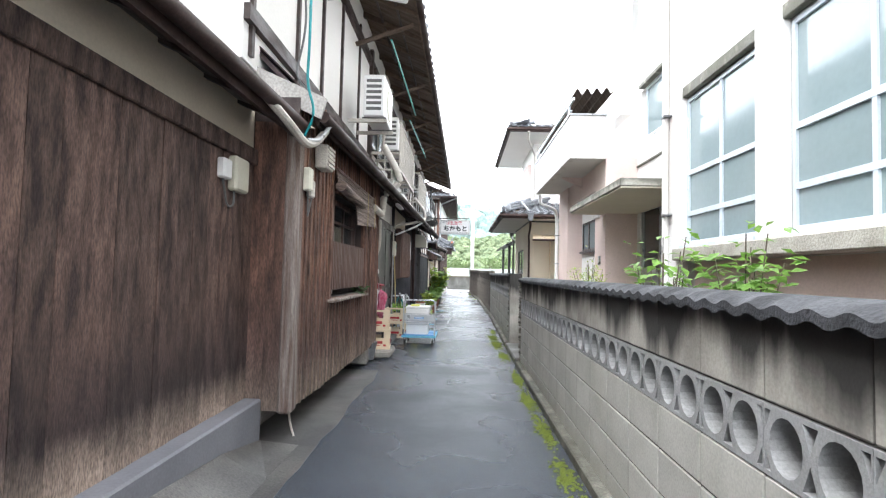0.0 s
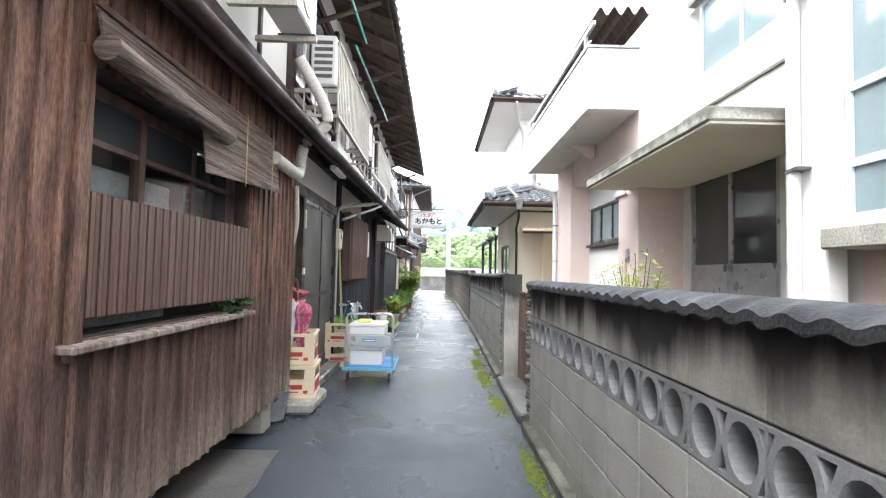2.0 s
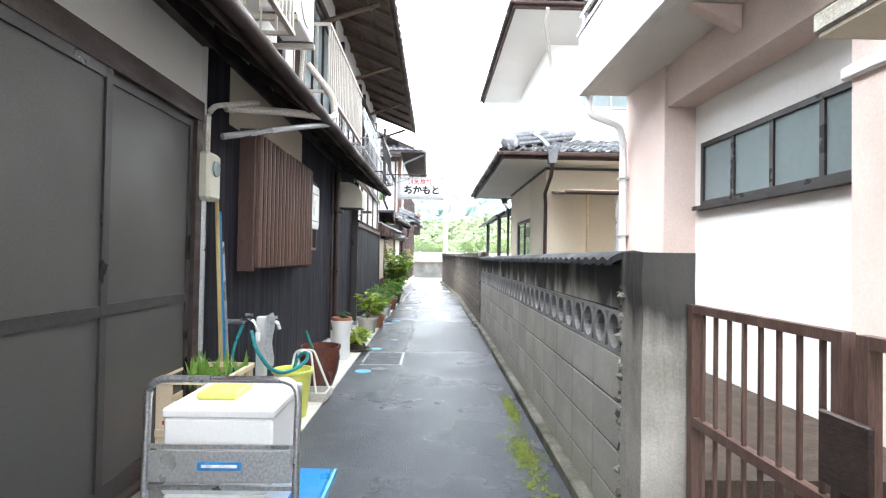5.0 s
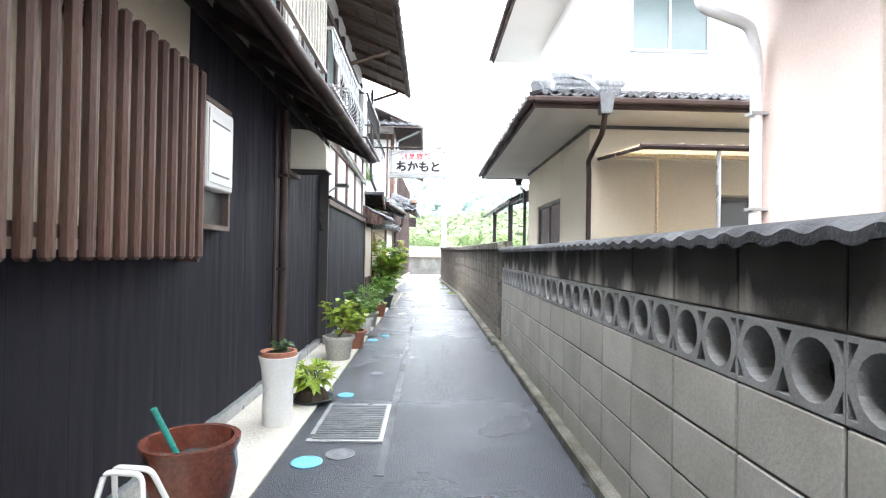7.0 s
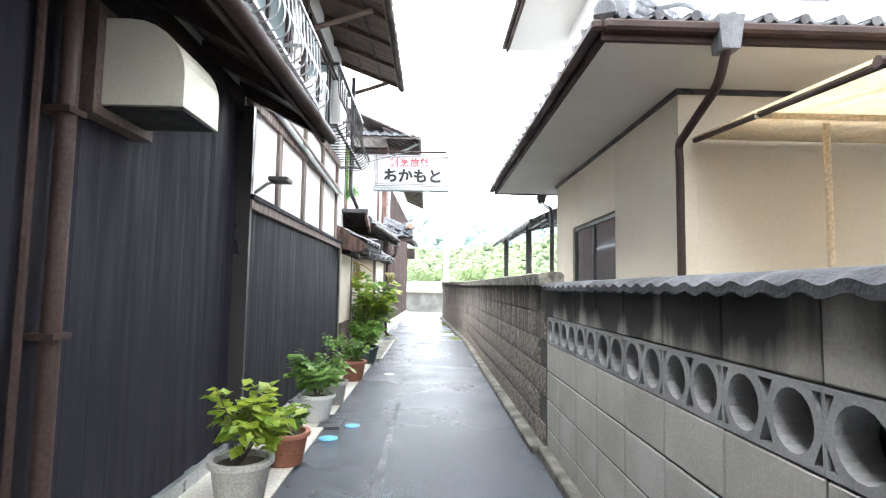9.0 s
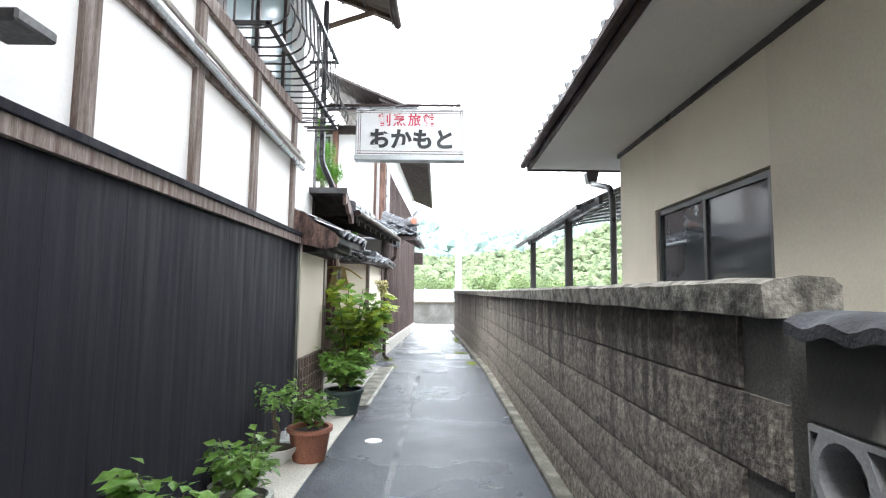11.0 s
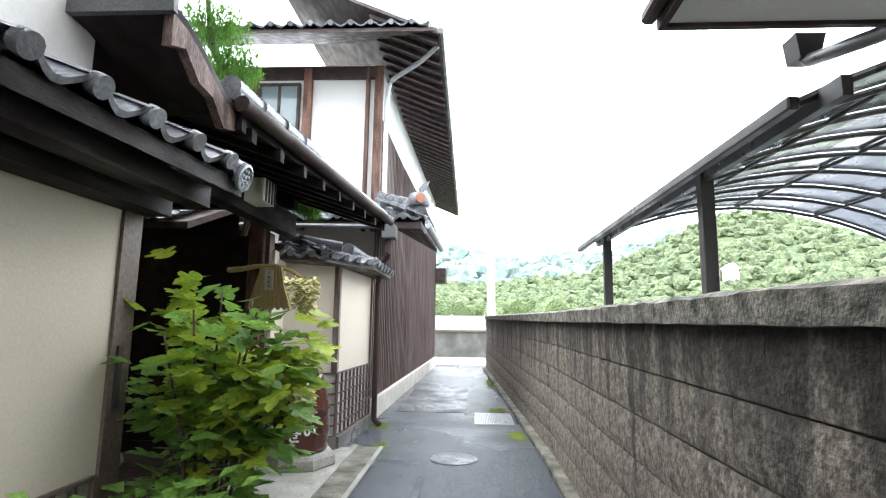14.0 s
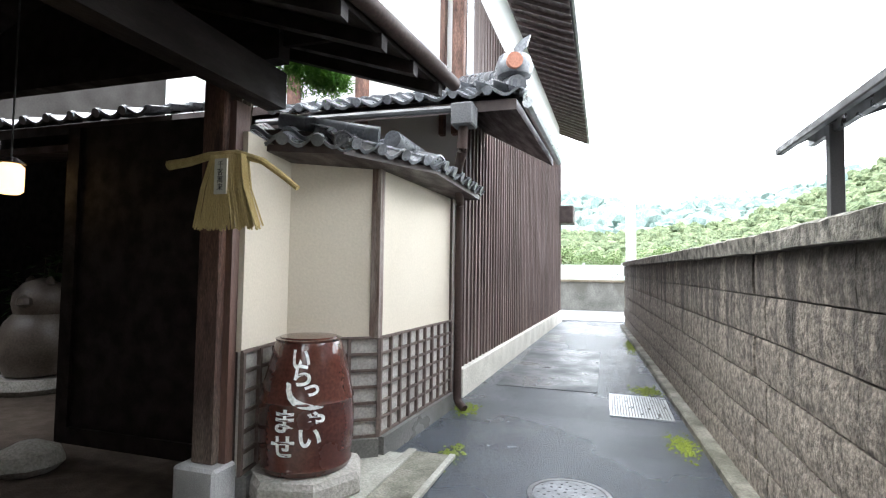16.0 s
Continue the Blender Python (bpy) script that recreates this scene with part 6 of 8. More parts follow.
for k in range(6):
    share("ridge_tile", RIDGE_ME, f @ Matrix.Translation((0, k * 0.25, 0.0)) @ Matrix.Diagonal((0.8, 0.85, 0.8, 1)), inn)

# higher pent roof on the dark boarded building
annex = thing("boarded_building", "two-storey building clad in weathered brown boards with grey tiled eaves", "building", (-2, 31, 0))
m_side, side_len = along((-1.20, 26.9), (-0.98, 36.0))
base = B(0, side_len, -0.02, 0.06, -0.02, 0.28, 0.01)
base.transform(m_side @ Matrix.Diagonal((1, -1, 1, 1)))
part("plinth", base, PALE_SLAB, annex, "pale rendered plinth, crumbling at the end")
part("wall", prism([(-1.23, 26.95, 0.25), (-5, 26.95, 0.25), (-5, 36, 0.25), (-1.02, 36, 0.25)], (0, 0, 4.9)), PLASTER, annex)
nb = 64
for i in range(nb):
    y0, y1 = 26.92 + 9.05 * i / nb, 26.92 + 9.05 * (i + 1) / nb
    xa = -1.205 + 0.22 * (i + 0.5) / nb
    part("board", B(xa - 0.02, xa + 0.004 * (i % 3), y0 + 0.003, y1 - 0.003, 0.27, 4.25), OLDBOARD, annex)
    part("batten", B(xa + 0.004, xa + 0.026, y1 - 0.018, y1 + 0.018, 0.28, 4.25), OLDBOARD, annex)
for xx, w in ((-1.29, 0.12), (-1.42, 0.05), (-2.36, 0.12), (-3.2, 0.12)):
    part("front_post", B(xx, xx + w, 26.86, 26.95, 2.6, 5.1), BOARD_B, annex)
part("front_beam", B(-3.2, -1.2, 26.88, 26.95, 4.92, 5.1), DARKWOOD, annex)
front_window("window", annex, 26.88, -3.05, -2.42, 4.0, 4.85, DARKWOOD, FROST, 2)
part("window_board", B(-3.1, -2.40, 26.86, 26.95, 3.85, 3.95), DARKWOOD, annex)
# upper roof
part("upper_eave", slab((-0.30, 26.0, 5.12), (-0.36, 37.7, 5.12), (-2.6, 37.7, 6.1), (-2.6, 26.0, 6.1), 0.05), DARKWOOD, annex)
part("upper_eave", slab((-5, 25.9, 5.12), (-0.30, 25.9, 5.12), (-1.6, 27.2, 5.7), (-5, 27.2, 5.7), 0.05), DARKWOOD, annex)
part("upper_gutter", tube([(-0.27, 26.0, 5.13), (-0.33, 37.75, 5.13)], 0.045, 8), IRON, annex, "", True)
for k in range(40):
    yy = 26.1 + k * 0.29
    part("rafter", prism([(-0.32, yy, 5.01), (-1.25, yy, 5.40), (-1.25, yy, 5.46), (-0.32, yy, 5.07)], (0, 0.05, 0)), DARKWOOD, annex)
tile_field(annex, (-3.6, 25.85, 5.14), (1, 0, 0), (0, 1.3, 0.58), 12, 3)
tile_field(annex, (-0.27, 26.1, 5.14), (-0.005, 1, 0), (-2.3, 0, 0.98), 43, 1)
# lower tiled pent roof
part("pent_deck", slab((-2.6, 25.70, 2.50), (-0.44, 25.70, 2.50), (-1.2, 26.95, 3.0), (-2.6, 26.95, 3.0), 0.08), DARKWOOD, annex)
part("pent_deck", slab((-0.44, 25.70, 2.50), (-0.38, 27.8, 2.50), (-1.2, 27.8, 2.95), (-1.2, 26.7, 2.95), 0.08), DARKWOOD, annex)
tile_field(annex, (-2.55, 25.65, 2.53), (1, 0, 0), (0, 1.25, 0.5), 8, 5, skip=lambda i, k: i * 0.265 > 2.0 - k * 0.14)
tile_field(annex, (-0.41, 25.72, 2.53), (0.03, 1, 0), (-0.8, 0, 0.42), 8, 3, skip=lambda i, k: i * 0.265 < k * 0.3 - 0.1)
hip = (-0.8, 1.2, 0.45)
for k in range(5):
    share("ridge_tile", RIDGE_ME, roof_frame((-0.45, 25.80, 2.64), (0.87, 0.49, 0), hip) @ Matrix.Translation((0, k * 0.29, 0.0)), annex)
    share("ridge_tile", RIDGE_ME, roof_frame((-0.53, 25.94, 2.75), (0.87, 0.49, 0), hip) @ Matrix.Translation((0, k * 0.29, 0.0)), annex)
part("ridge_ornament", lathe([(0.03, 0), (0.13, 0.03), (0.15, 0.1), (0.12, 0.18), (0.06, 0.2)], (-0.49, 25.88, 2.70), 12), TILE, annex, "ornamental end tile", True)
part("ridge_disc", tube([(-0.455, 25.72, 2.80), (-0.475, 25.77, 2.80)], 0.06, 14), TERRACOTTA, annex)
part("ridge_finial", prism([(-0.48, 25.9, 2.88), (-0.40, 25.9, 2.97), (-0.37, 25.9, 3.06), (-0.44, 25.9, 3.03), (-0.50, 25.9, 2.96)], (0, 0.03, 0)), TILE, annex)
part("pent_gutter", tube([(-2.6, 25.59, 2.44), (-0.75, 25.59, 2.42)], 0.028, 8), IRON, annex, "", True)
part("pent_gutter", tube([(-0.36, 25.72, 2.47), (-0.32, 27.8, 2.47)], 0.042, 8), GALV, annex, "", True)
ndp = part("drainpipe", tube(bend([(-0.785, 25.52, 2.4), (-0.80, 25.52, 2.06), (-0.95, 25.9, 1.98), (-1.06, 26.42, 1.86), (-1.07, 26.45, 1.7), (-1.07, 26.45, 0.08), (-0.99, 26.40, 0.03)], 0.08), 0.036, 10), BROWNMETAL, annex, "dark brown drainpipe", True)
part("hopper", B(-0.865, -0.705, 25.44, 25.60, 2.26, 2.42, 0.01), IRON, ndp)
part("upper_drainpipe", tube(bend([(-0.32, 26.3, 5.08), (-0.6, 26.6, 5.0), (-1.05, 26.84, 4.85), (-1.1, 26.85, 4.6), (-1.1, 26.85, 3.1), (-0.9, 26.5, 2.95)], 0.1), 0.035, 8), GALV, annex, "", True)
part("gable_board", prism([(-1.19, 27.0, 3.1), (-1.19, 27.0, 4.3), (-1.17, 31.0, 4.3)], (0.02, 0, 0)), OLDBOARD, annex)
part("side_box", B(-1.0, -0.62, 35.6, 36.3, 2.55, 3.0, 0.02), DARKWOOD, annex, "small roofed box on the far corner")

# courtyard behind the gate; walls added against the sky, shade painted as dark colour
structure("courtyard_wall", boxes([(-8.2, -8.0, 20, 31, 0, 5.5), (-8, -1.9, 30.8, 31, 0, 5.5), (-8, -2, 21.2, 21.32, 0, 5.0)]), INTERIOR, "wall added round the inn's courtyard, shade put into its colour", "wall")
structure("courtyard_floor", B(-8, -1.2, 21.3, 27, -0.01, 0.012), SOIL, "gravel of the inn's courtyard, shade put into its dark colour", "ground")
court = thing("courtyard_roof", "grey tiled roof over the inn's inner porch", "roof", (-5.5, 26, 2.6))
part("deck", slab((-7.8, 25.0, 2.36), (-2.9, 25.0, 2.36), (-2.9, 27.2, 3.18), (-7.8, 27.2, 3.18), 0.08), DARKWOOD, court)
tile_field(court, (-7.6, 24.95, 2.38), (1, 0, 0), (0, 2.2, 0.82), 17, 6)
part("lower_eave", slab((-7.8, 24.7, 2.10), (-3.4, 24.7, 2.10), (-3.4, 25.6, 2.28), (-7.8, 25.6, 2.28), 0.05), DARKWOOD, court)
# near-black wall added here so the courtyard looks shaded
part("porch_wall", boxes([(-7.8, -2.9, 26.9, 27.0, 0, 3.0)]), GATEWOOD, court, "dark wall added at the back of the porch in place of shade")
for px in (-7.4, -4.2):
    part("porch_post", B(px, px + 0.12, 25.9, 26.02, 0, 2.55), DARKWOOD, court)
lamp = thing("courtyard_lantern", "warm lit hanging lantern in the inner porch", "lantern", (-3.55, 24.2, 1.6))
part("shade", lathe([(0.05, 0), (0.07, 0.02), (0.07, 0.17), (0.05, 0.19)], (-3.36, 24.22, 1.66), 12), LAMP, lamp, "", True)
part("cap", lathe([(0.08, 0), (0.03, 0.04)], (-3.36, 24.22, 1.85), 12), DARKWOOD, lamp)
part("cord", tube([(-3.36, 24.22, 1.88), (-3.36, 24.22, 2.95)], 0.006, 5), CABLE, lamp)
sp = [(0.05, 0), (0.27, 0.02), (0.33, 0.18), (0.34, 0.36), (0.29, 0.52), (0.22, 0.60), (0.24, 0.70), (0.23, 0.80), (0.15, 0.90), (0.02, 0.95)]
bm = lathe(sp, (-5.15, 25.7, 0.15), 18)
for sx in (-0.13, 0.13):
    lathe([(0.01, 0), (0.05, 0.02), (0.04, 0.07), (0.01, 0.1)], (-5.15 + sx, 25.68, 1.02), 8, bm)
lathe([(0.02, 0), (0.07, 0.03), (0.06, 0.09), (0.01, 0.12)], (-5.05, 25.47, 0.82), 8, bm)
tagged(part("garden_statue", bm, STATUE, smooth=True), "brown ceramic animal statue in the courtyard", "statue")
tagged(part("statue_stone", lathe([(0.36, 0), (0.4, 0.06), (0.36, 0.15)], (-5.15, 25.7, 0.0), 14), STONE), "low round stone under the statue", "stone")
tagged(part("garden_stone", lathe([(0.14, 0.0), (0.19, 0.05), (0.16, 0.12), (0.06, 0.17)], (-3.05, 24.2, 0.01), 10), STONE, smooth=True), "rounded grey stone on dark gravel", "stone")

# inn sign
sign = thing("inn_sign", "white lightbox sign with red and black brush lettering", "sign", (-0.28, 21.42, 2.87))
part("box", B(-0.90, 0.34, 21.37, 21.49, 2.93, 3.47, 0.004), SIGNWHITE, sign)
part("base_tray", B(-0.92, 0.35, 21.355, 21.505, 2.875, 2.93, 0.003), GALV, sign)
for z0, z1 in ((2.945, 2.953), (2.975, 2.981), (3.425, 3.431), (3.448, 3.455)):
    part("rule", B(-0.89, 0.33, 21.366, 21.37, z0, z1), LATTICE, sign)
for x0 in (-0.878, -0.855, 0.29, 0.313):
    part("rule", B(x0, x0 + 0.006, 21.365, 21.369, 2.94, 3.46), LATTICE, sign)
part("edge", boxes([(-0.905, -0.895, 21.366, 21.494, 2.93, 3.475), (0.335, 0.345, 21.366, 21.494, 2.93, 3.475), (-0.905, 0.345, 21.366, 21.494, 3.47, 3.478)]), GALV, sign)
up = Matrix.Rotation(radians(90), 4, "X")
lettering("small_lettering", "割烹旅館", 0.155, REDINK, Matrix.Translation((-0.32, 21.366, 3.335)) @ up, sign, 0.002, 1.22, 0.002)
lettering("large_lettering", "おかもと", 0.245, INK, Matrix.Translation((-0.26, 21.366, 3.105)) @ up, sign, 0.002, 1.02, 0.010)
arm = thing("sign_arm", "rusty steel arm and stays that carry the sign", "bracket", (-0.5, 21.43, 3.55))
part("arm", tube([(-1.30, 21.43, 3.53), (0.30, 21.43, 3.55)], 0.018, 8), BROWNMETAL, arm)
for xx in (-0.75, 0.2):
    part("hanger", tube([(xx, 21.43, 3.54), (xx, 21.43, 3.47)], 0.012, 6), BROWNMETAL, arm)
part("stay", tube([(-1.38, 20.5, 3.0), (-0.3, 21.4, 3.55)], 0.006, 5), CABLE, arm)
part("upright", tube(bend([(-1.30, 21.43, 4.8), (-1.30, 21.43, 2.85), (-1.2, 21.6, 2.6)], 0.1), 0.035, 8), DARKFRAME, arm)

# straw ornament on the gate post
straw = thing("straw_festoon", "sheaf of golden rice straw with a small wooden tag", "ornament", (-1.6, 24.1, 1.5))
rnd = random.Random(8)
part("rope", tube([(-1.97, 24.08, 1.745), (-1.85, 24.08, 1.755), (-1.72, 24.08, 1.78), (-1.55, 24.08, 1.785), (-1.4, 24.08, 1.74), (-1.28, 24.08, 1.66), (-1.20, 24.08, 1.60)], 0.026, 8, taper=0.5), STRAW, straw, "twisted straw rope", True)
bm = bmesh.new()
for k in range(150):
    s = rnd.uniform(-1, 1)
    y = 24.05 + rnd.uniform(-0.03, 0.03)
    tube([(-1.57 + s * 0.09, y, 1.77), (-1.57 + s * 0.13, y - 0.02, 1.6), (-1.57 + s * 0.19, y, 1.40 + rnd.uniform(0, 0.03))], 0.005, 4, bm)
tagged(part("sheaf", bm, STRAW, straw), kind="stuff")
tag = part("wooden_tag", B(-1.60, -1.53, 23.985, 23.995, 1.57, 1.74), PLASTIC_CREAM, straw, "small wooden tag with writing")
lettering("tag_writing", "千\n客\n萬\n来", 0.036, INK, Matrix.Translation((-1.565, 23.984, 1.655)) @ up, tag, 0.0005, 1.0, 0.0)

# welcome barrel on its stone
stone = thing("plinth_stone", "rough grey stone block under the barrel", "stone", (-1.4, 24.45, 0))
part("block", lathe([(0.315, 0), (0.335, 0.04), (0.33, 0.11), (0.31, 0.14), (0.2, 0.15)], (-1.40, 24.54, 0.0), 7), STONE, stone)
barrel = thing("stoneware_barrel", "dark red-brown glazed barrel painted with white welcome writing", "barrel", (-1.4, 24.54, 0.15))
bp = [(0.235, 0.15), (0.25, 0.18), (0.242, 0.20), (0.258, 0.31), (0.26, 0.42), (0.252, 0.51), (0.257, 0.52), (0.25, 0.535), (0.233, 0.62), (0.212, 0.70), (0.184, 0.805), (0.176, 0.825), (0.182, 0.838), (0.158, 0.843)]
part("body", lathe(bp, (-1.40, 24.54, 0.0), 36), BARREL, barrel, "", True)
part("lid", lathe([(0.157, 0.83), (0.157, 0.848), (0.05, 0.852)], (-1.40, 24.54, 0), 24), BARREL, barrel)


def wrapped(text, size, ang, z, tilt=0.0):
    """Lettering laid on the barrel's curved side."""
    ob = lettering("brush_lettering", text, size, WHITEINK, Matrix.Identity(4), barrel, 0.0, 1.0, 0.0035)
    r0 = 0.0
    for v in ob.data.vertices:
        x, y = v.co.x + tilt * v.co.y, v.co.y
        zz = z + y
        r = float(np.interp(zz, [p[1] for p in bp], [p[0] for p in bp])) + 0.002
        a = ang + x / 0.235
        v.co = (-1.40 + r * math.cos(a), 24.54 + r * math.sin(a), zz)
    return ob


a0 = radians(-57)
def stroke(points):
    """A brush stroke on the barrel's side: (angle, height, half width)."""
    bm = bmesh.new()
    pts = [Vector((p[0] * 0.235, p[1])) for p in points]
    rows = []
    for i, p in enumerate(pts):
        d = (pts[min(i + 1, len(pts) - 1)] - pts[max(i - 1, 0)]).normalized()
        side = Vector((-d.y, d.x)) * points[i][2]
        pair = []
        for q in (p - side, p + side):
            r = float(np.interp(q.y, [b[1] for b in bp], [b[0] for b in bp])) + 0.002
            a = a0 + q.x / 0.235
            pair.append(bm.verts.new((-1.40 + r * math.cos(a), 24.54 + r * math.sin(a), q.y)))
        rows.append(pair)
    for a, b in zip(rows, rows[1:]):
        bm.faces.new((a[0], b[0], b[1], a[1]))
    return part("brush_lettering", bm, WHITEINK, barrel)


wrapped("い", 0.125, a0 - 0.22, 0.742)
wrapped("ら", 0.125, a0 - 0.16, 0.662)
wrapped("っ", 0.095, a0 + 0.06, 0.600)
stroke([(-0.50, 0.632, 0.004), (-0.44, 0.622, 0.013), (-0.43, 0.592, 0.014), (-0.38, 0.562, 0.015), (-0.28, 0.538, 0.016), (-0.12, 0.520, 0.017), (0.06, 0.511, 0.014), (0.20, 0.508, 0.008), (0.30, 0.508, 0.002)])
wrapped("ゃ", 0.115, a0 + 0.15, 0.448)
wrapped("い", 0.12, a0 + 0.03, 0.352)
wrapped("ま", 0.13, a0 - 0.48, 0.432)
wrapped("せ", 0.13, a0 - 0.50, 0.305)
# drain channel in front of the gate
ch = thing("drain_channel", "mossy concrete drain channel with pale kerb edges", "drain", (-0.95, 24, 0), kind="structure")
part("edge", boxes([(-1.08, -1.02, 21.9, 25.3, 0, 0.03), (-0.79, -0.75, 21.9, 25.3, 0, 0.026)], 0.005), CURB, ch)
part("bed", B(-1.02, -0.79, 21.9, 25.3, 0, 0.014), FOOT, ch)
structure("threshold", B(-1.75, -1.08, 21.95, 25.2, -0.01, 0.025), CURB, "worn stone threshold before the gate", "step")

# ---- end of the lane ----
FARWALL = streaked(M("weathered_street_wall", (0.13, 0.127, 0.115), 0.95, (0.065, 0.065, 0.058), 1.6, 30, 0.3, rand=0, amount=0.9), (0.07, 0.065, 0.055), 0.2, 1.0, 0.8, (3, 3, 0.6))
far_wall = structure("far_wall", B(-40, 40, 40.3, 40.55, 0, 0.98, 0.01), FARWALL, "low weathered concrete wall across the street", "wall")
structure("far_wall_cap", B(-40, 40, 40.24, 40.61, 0.98, 1.06, 0.01), M("brown_mossy_cap", (0.13, 0.105, 0.075), 0.95, (0.06, 0.055, 0.03), 3, 40, 0.4, rand=0), "mossy coping of the street wall", "wall")
pole = thing("utility_pole", "tall pale concrete utility pole by the street", "pole", (0.72, 36.0, 0))
part("shaft", tube([(0.80, 36.0, 0), (0.78, 36.0, 1.5), (0.72, 36.0, 12)], 0.15, 14, taper=0.7), PLASTIC_WHITE, pole, "", True)
for k in range(5):
    part("step_bolt", tube([(0.6, 36, 3 + k * 0.9), (0.95, 36, 3 + k * 0.9)], 0.01, 5), IRON, pole)
wire = thing("overhead_wires", "thin dark overhead wires", "wire", (0.4, 30, 9))
for k, (xa, za, xb, zb) in enumerate(((0.5, 9.0, -0.35, 9.4), (0.62, 9.6, -0.3, 10.2))):
    part("wire", tube([(xa, 36, za), (xa * 0.6 + xb * 0.4, 24, za - 0.6), (xb, 4, zb)], 0.008, 4), CABLE, wire)


# ---- distance ----
def heights(x, y, base, peak, cx, width, rough, seed):
    h = peak * math.exp(-((x - cx) / width) ** 2)
    return base + h + rough * noise.fractal(Vector((x * 0.02, y * 0.02, seed)), 1.0, 2.0, 4)


def ridge(name, y0, y1, x0, x1, nx, ny, profile, mat, label, kind="structure"):
    bm = bmesh.new()
    g = []
    for k in range(ny + 1):
        s = k / ny
        g.append([bm.verts.new((x0 + (x1 - x0) * i / nx, y0 + (y1 - y0) * s, profile(x0 + (x1 - x0) * i / nx, s))) for i in range(nx + 1)])
    for k in range(ny):
        for i in range(nx):
            bm.faces.new((g[k][i], g[k][i + 1], g[k + 1][i + 1], g[k + 1][i]))
    return tagged(part(name, bm, mat, smooth=True), label, "hill", kind=kind)


bank = ridge("backdrop_bank", 40.5, 140, -160, 160, 60, 20, lambda x, s: 0.3 + 1.5 * s + 0.3 * noise.noise(Vector((x * 0.1, s * 9, 0))), GRASS, "bright grassy bank beyond the street wall")


def hill_a(x, s):
    return -2 + (s ** 0.8) * (11 + 24 * math.exp(-((x - 80) / 42) ** 2) + 6 * math.exp(-((x + 45) / 40) ** 2) + 3.0 * noise.noise(Vector((x * 0.03, s * 2, 3))))


def hill_b(x, s):
    return -2 + (s ** 0.8) * (36 + 22 * math.exp(-((x - 150) / 70) ** 2) + 12 * math.exp(-((x + 60) / 60) ** 2) + 5.0 * noise.noise(Vector((x * 0.02, s * 2, 8))))


ridge("backdrop_hill", 100, 170, -200, 220, 90, 24, hill_a, WOODS, "wooded green hillside in the distance")
# no haze in the air: far hills and mountain carry it as colour
ridge("backdrop_hill_far", 180, 320, -300, 380, 90, 24, hill_b, WOODS_FAR, "wooded hills behind, distance haze put into their colour")
ridge("backdrop_mountain", 700, 900, -500, 700, 80, 8, lambda x, s: -5 + s * (85 + 75 * math.exp(-((x - 90) / 90) ** 2) + 14 * noise.noise(Vector((x * 0.008, 0, 5)))), MIST, "pale mountain in low cloud, mist put into its colour")


def crown_blobs(n, xr, y0, dy, prof, r0, r1, seed):
    """Ragged tree crowns over a hillside, joined."""
    rnd = random.Random(seed)
    bm = bmesh.new()
    bmesh.ops.create_icosphere(bm, subdivisions=2, radius=1)
    base = [v.co.copy() for v in bm.verts]
    tris = [[v.index for v in f.verts] for f in bm.faces]
    bm.free()
    co, fa = [], []
    for k in range(n):
        x, s = rnd.uniform(*xr), rnd.random()
        r = rnd.uniform(r0, r1)
        c = Vector((x, y0 + dy * s, prof(x, s) + r * 0.35))
        off = Vector((rnd.uniform(0, 50), rnd.uniform(0, 50), 0))
        at = len(co)
        for p in base:
            d = 1 + 0.55 * noise.noise(p * 1.9 + off) + 0.35 * noise.noise(p * 4.5 + off)
            co.append(c + Vector((p.x * r * d, p.y * r * d, p.z * r * d * 0.85)))
        fa += [[at + i for i in t] for t in tris]
    me = bpy.data.meshes.new("far_woods")
    me.from_pydata(co, [], fa)
    return me


for n_, xr_, y_, dy_, prof_, r0_, r1_, mt_, lb_ in ((2600, (-80, 125), 100, 70, hill_a, 0.8, 1.9, WOODS, "dense green tree crowns on the hillside"), (1100, (-150, 260), 180, 140, hill_b, 2.6, 6.0, WOODS_FAR, "tree crowns on the farther hills, haze put into their colour")):
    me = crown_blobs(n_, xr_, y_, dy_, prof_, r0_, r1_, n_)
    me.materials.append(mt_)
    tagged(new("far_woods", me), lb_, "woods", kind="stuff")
rnd = random.Random(21)


def clump(bm, c, r, rnd, n=7):
    """A ragged cluster of leaf-like facets round c."""
    for k in range(n):
        d = Vector((rnd.gauss(0, 1), rnd.gauss(0, 1), rnd.gauss(0, 0.8)))
        d.normalize()
        p = Vector(c) + d * r * rnd.uniform(0.45, 1.0)
        add_leaf(bm, p, turn(rnd, 0.0, 1.6), r * rnd.uniform(0.3, 0.6), 1.5)


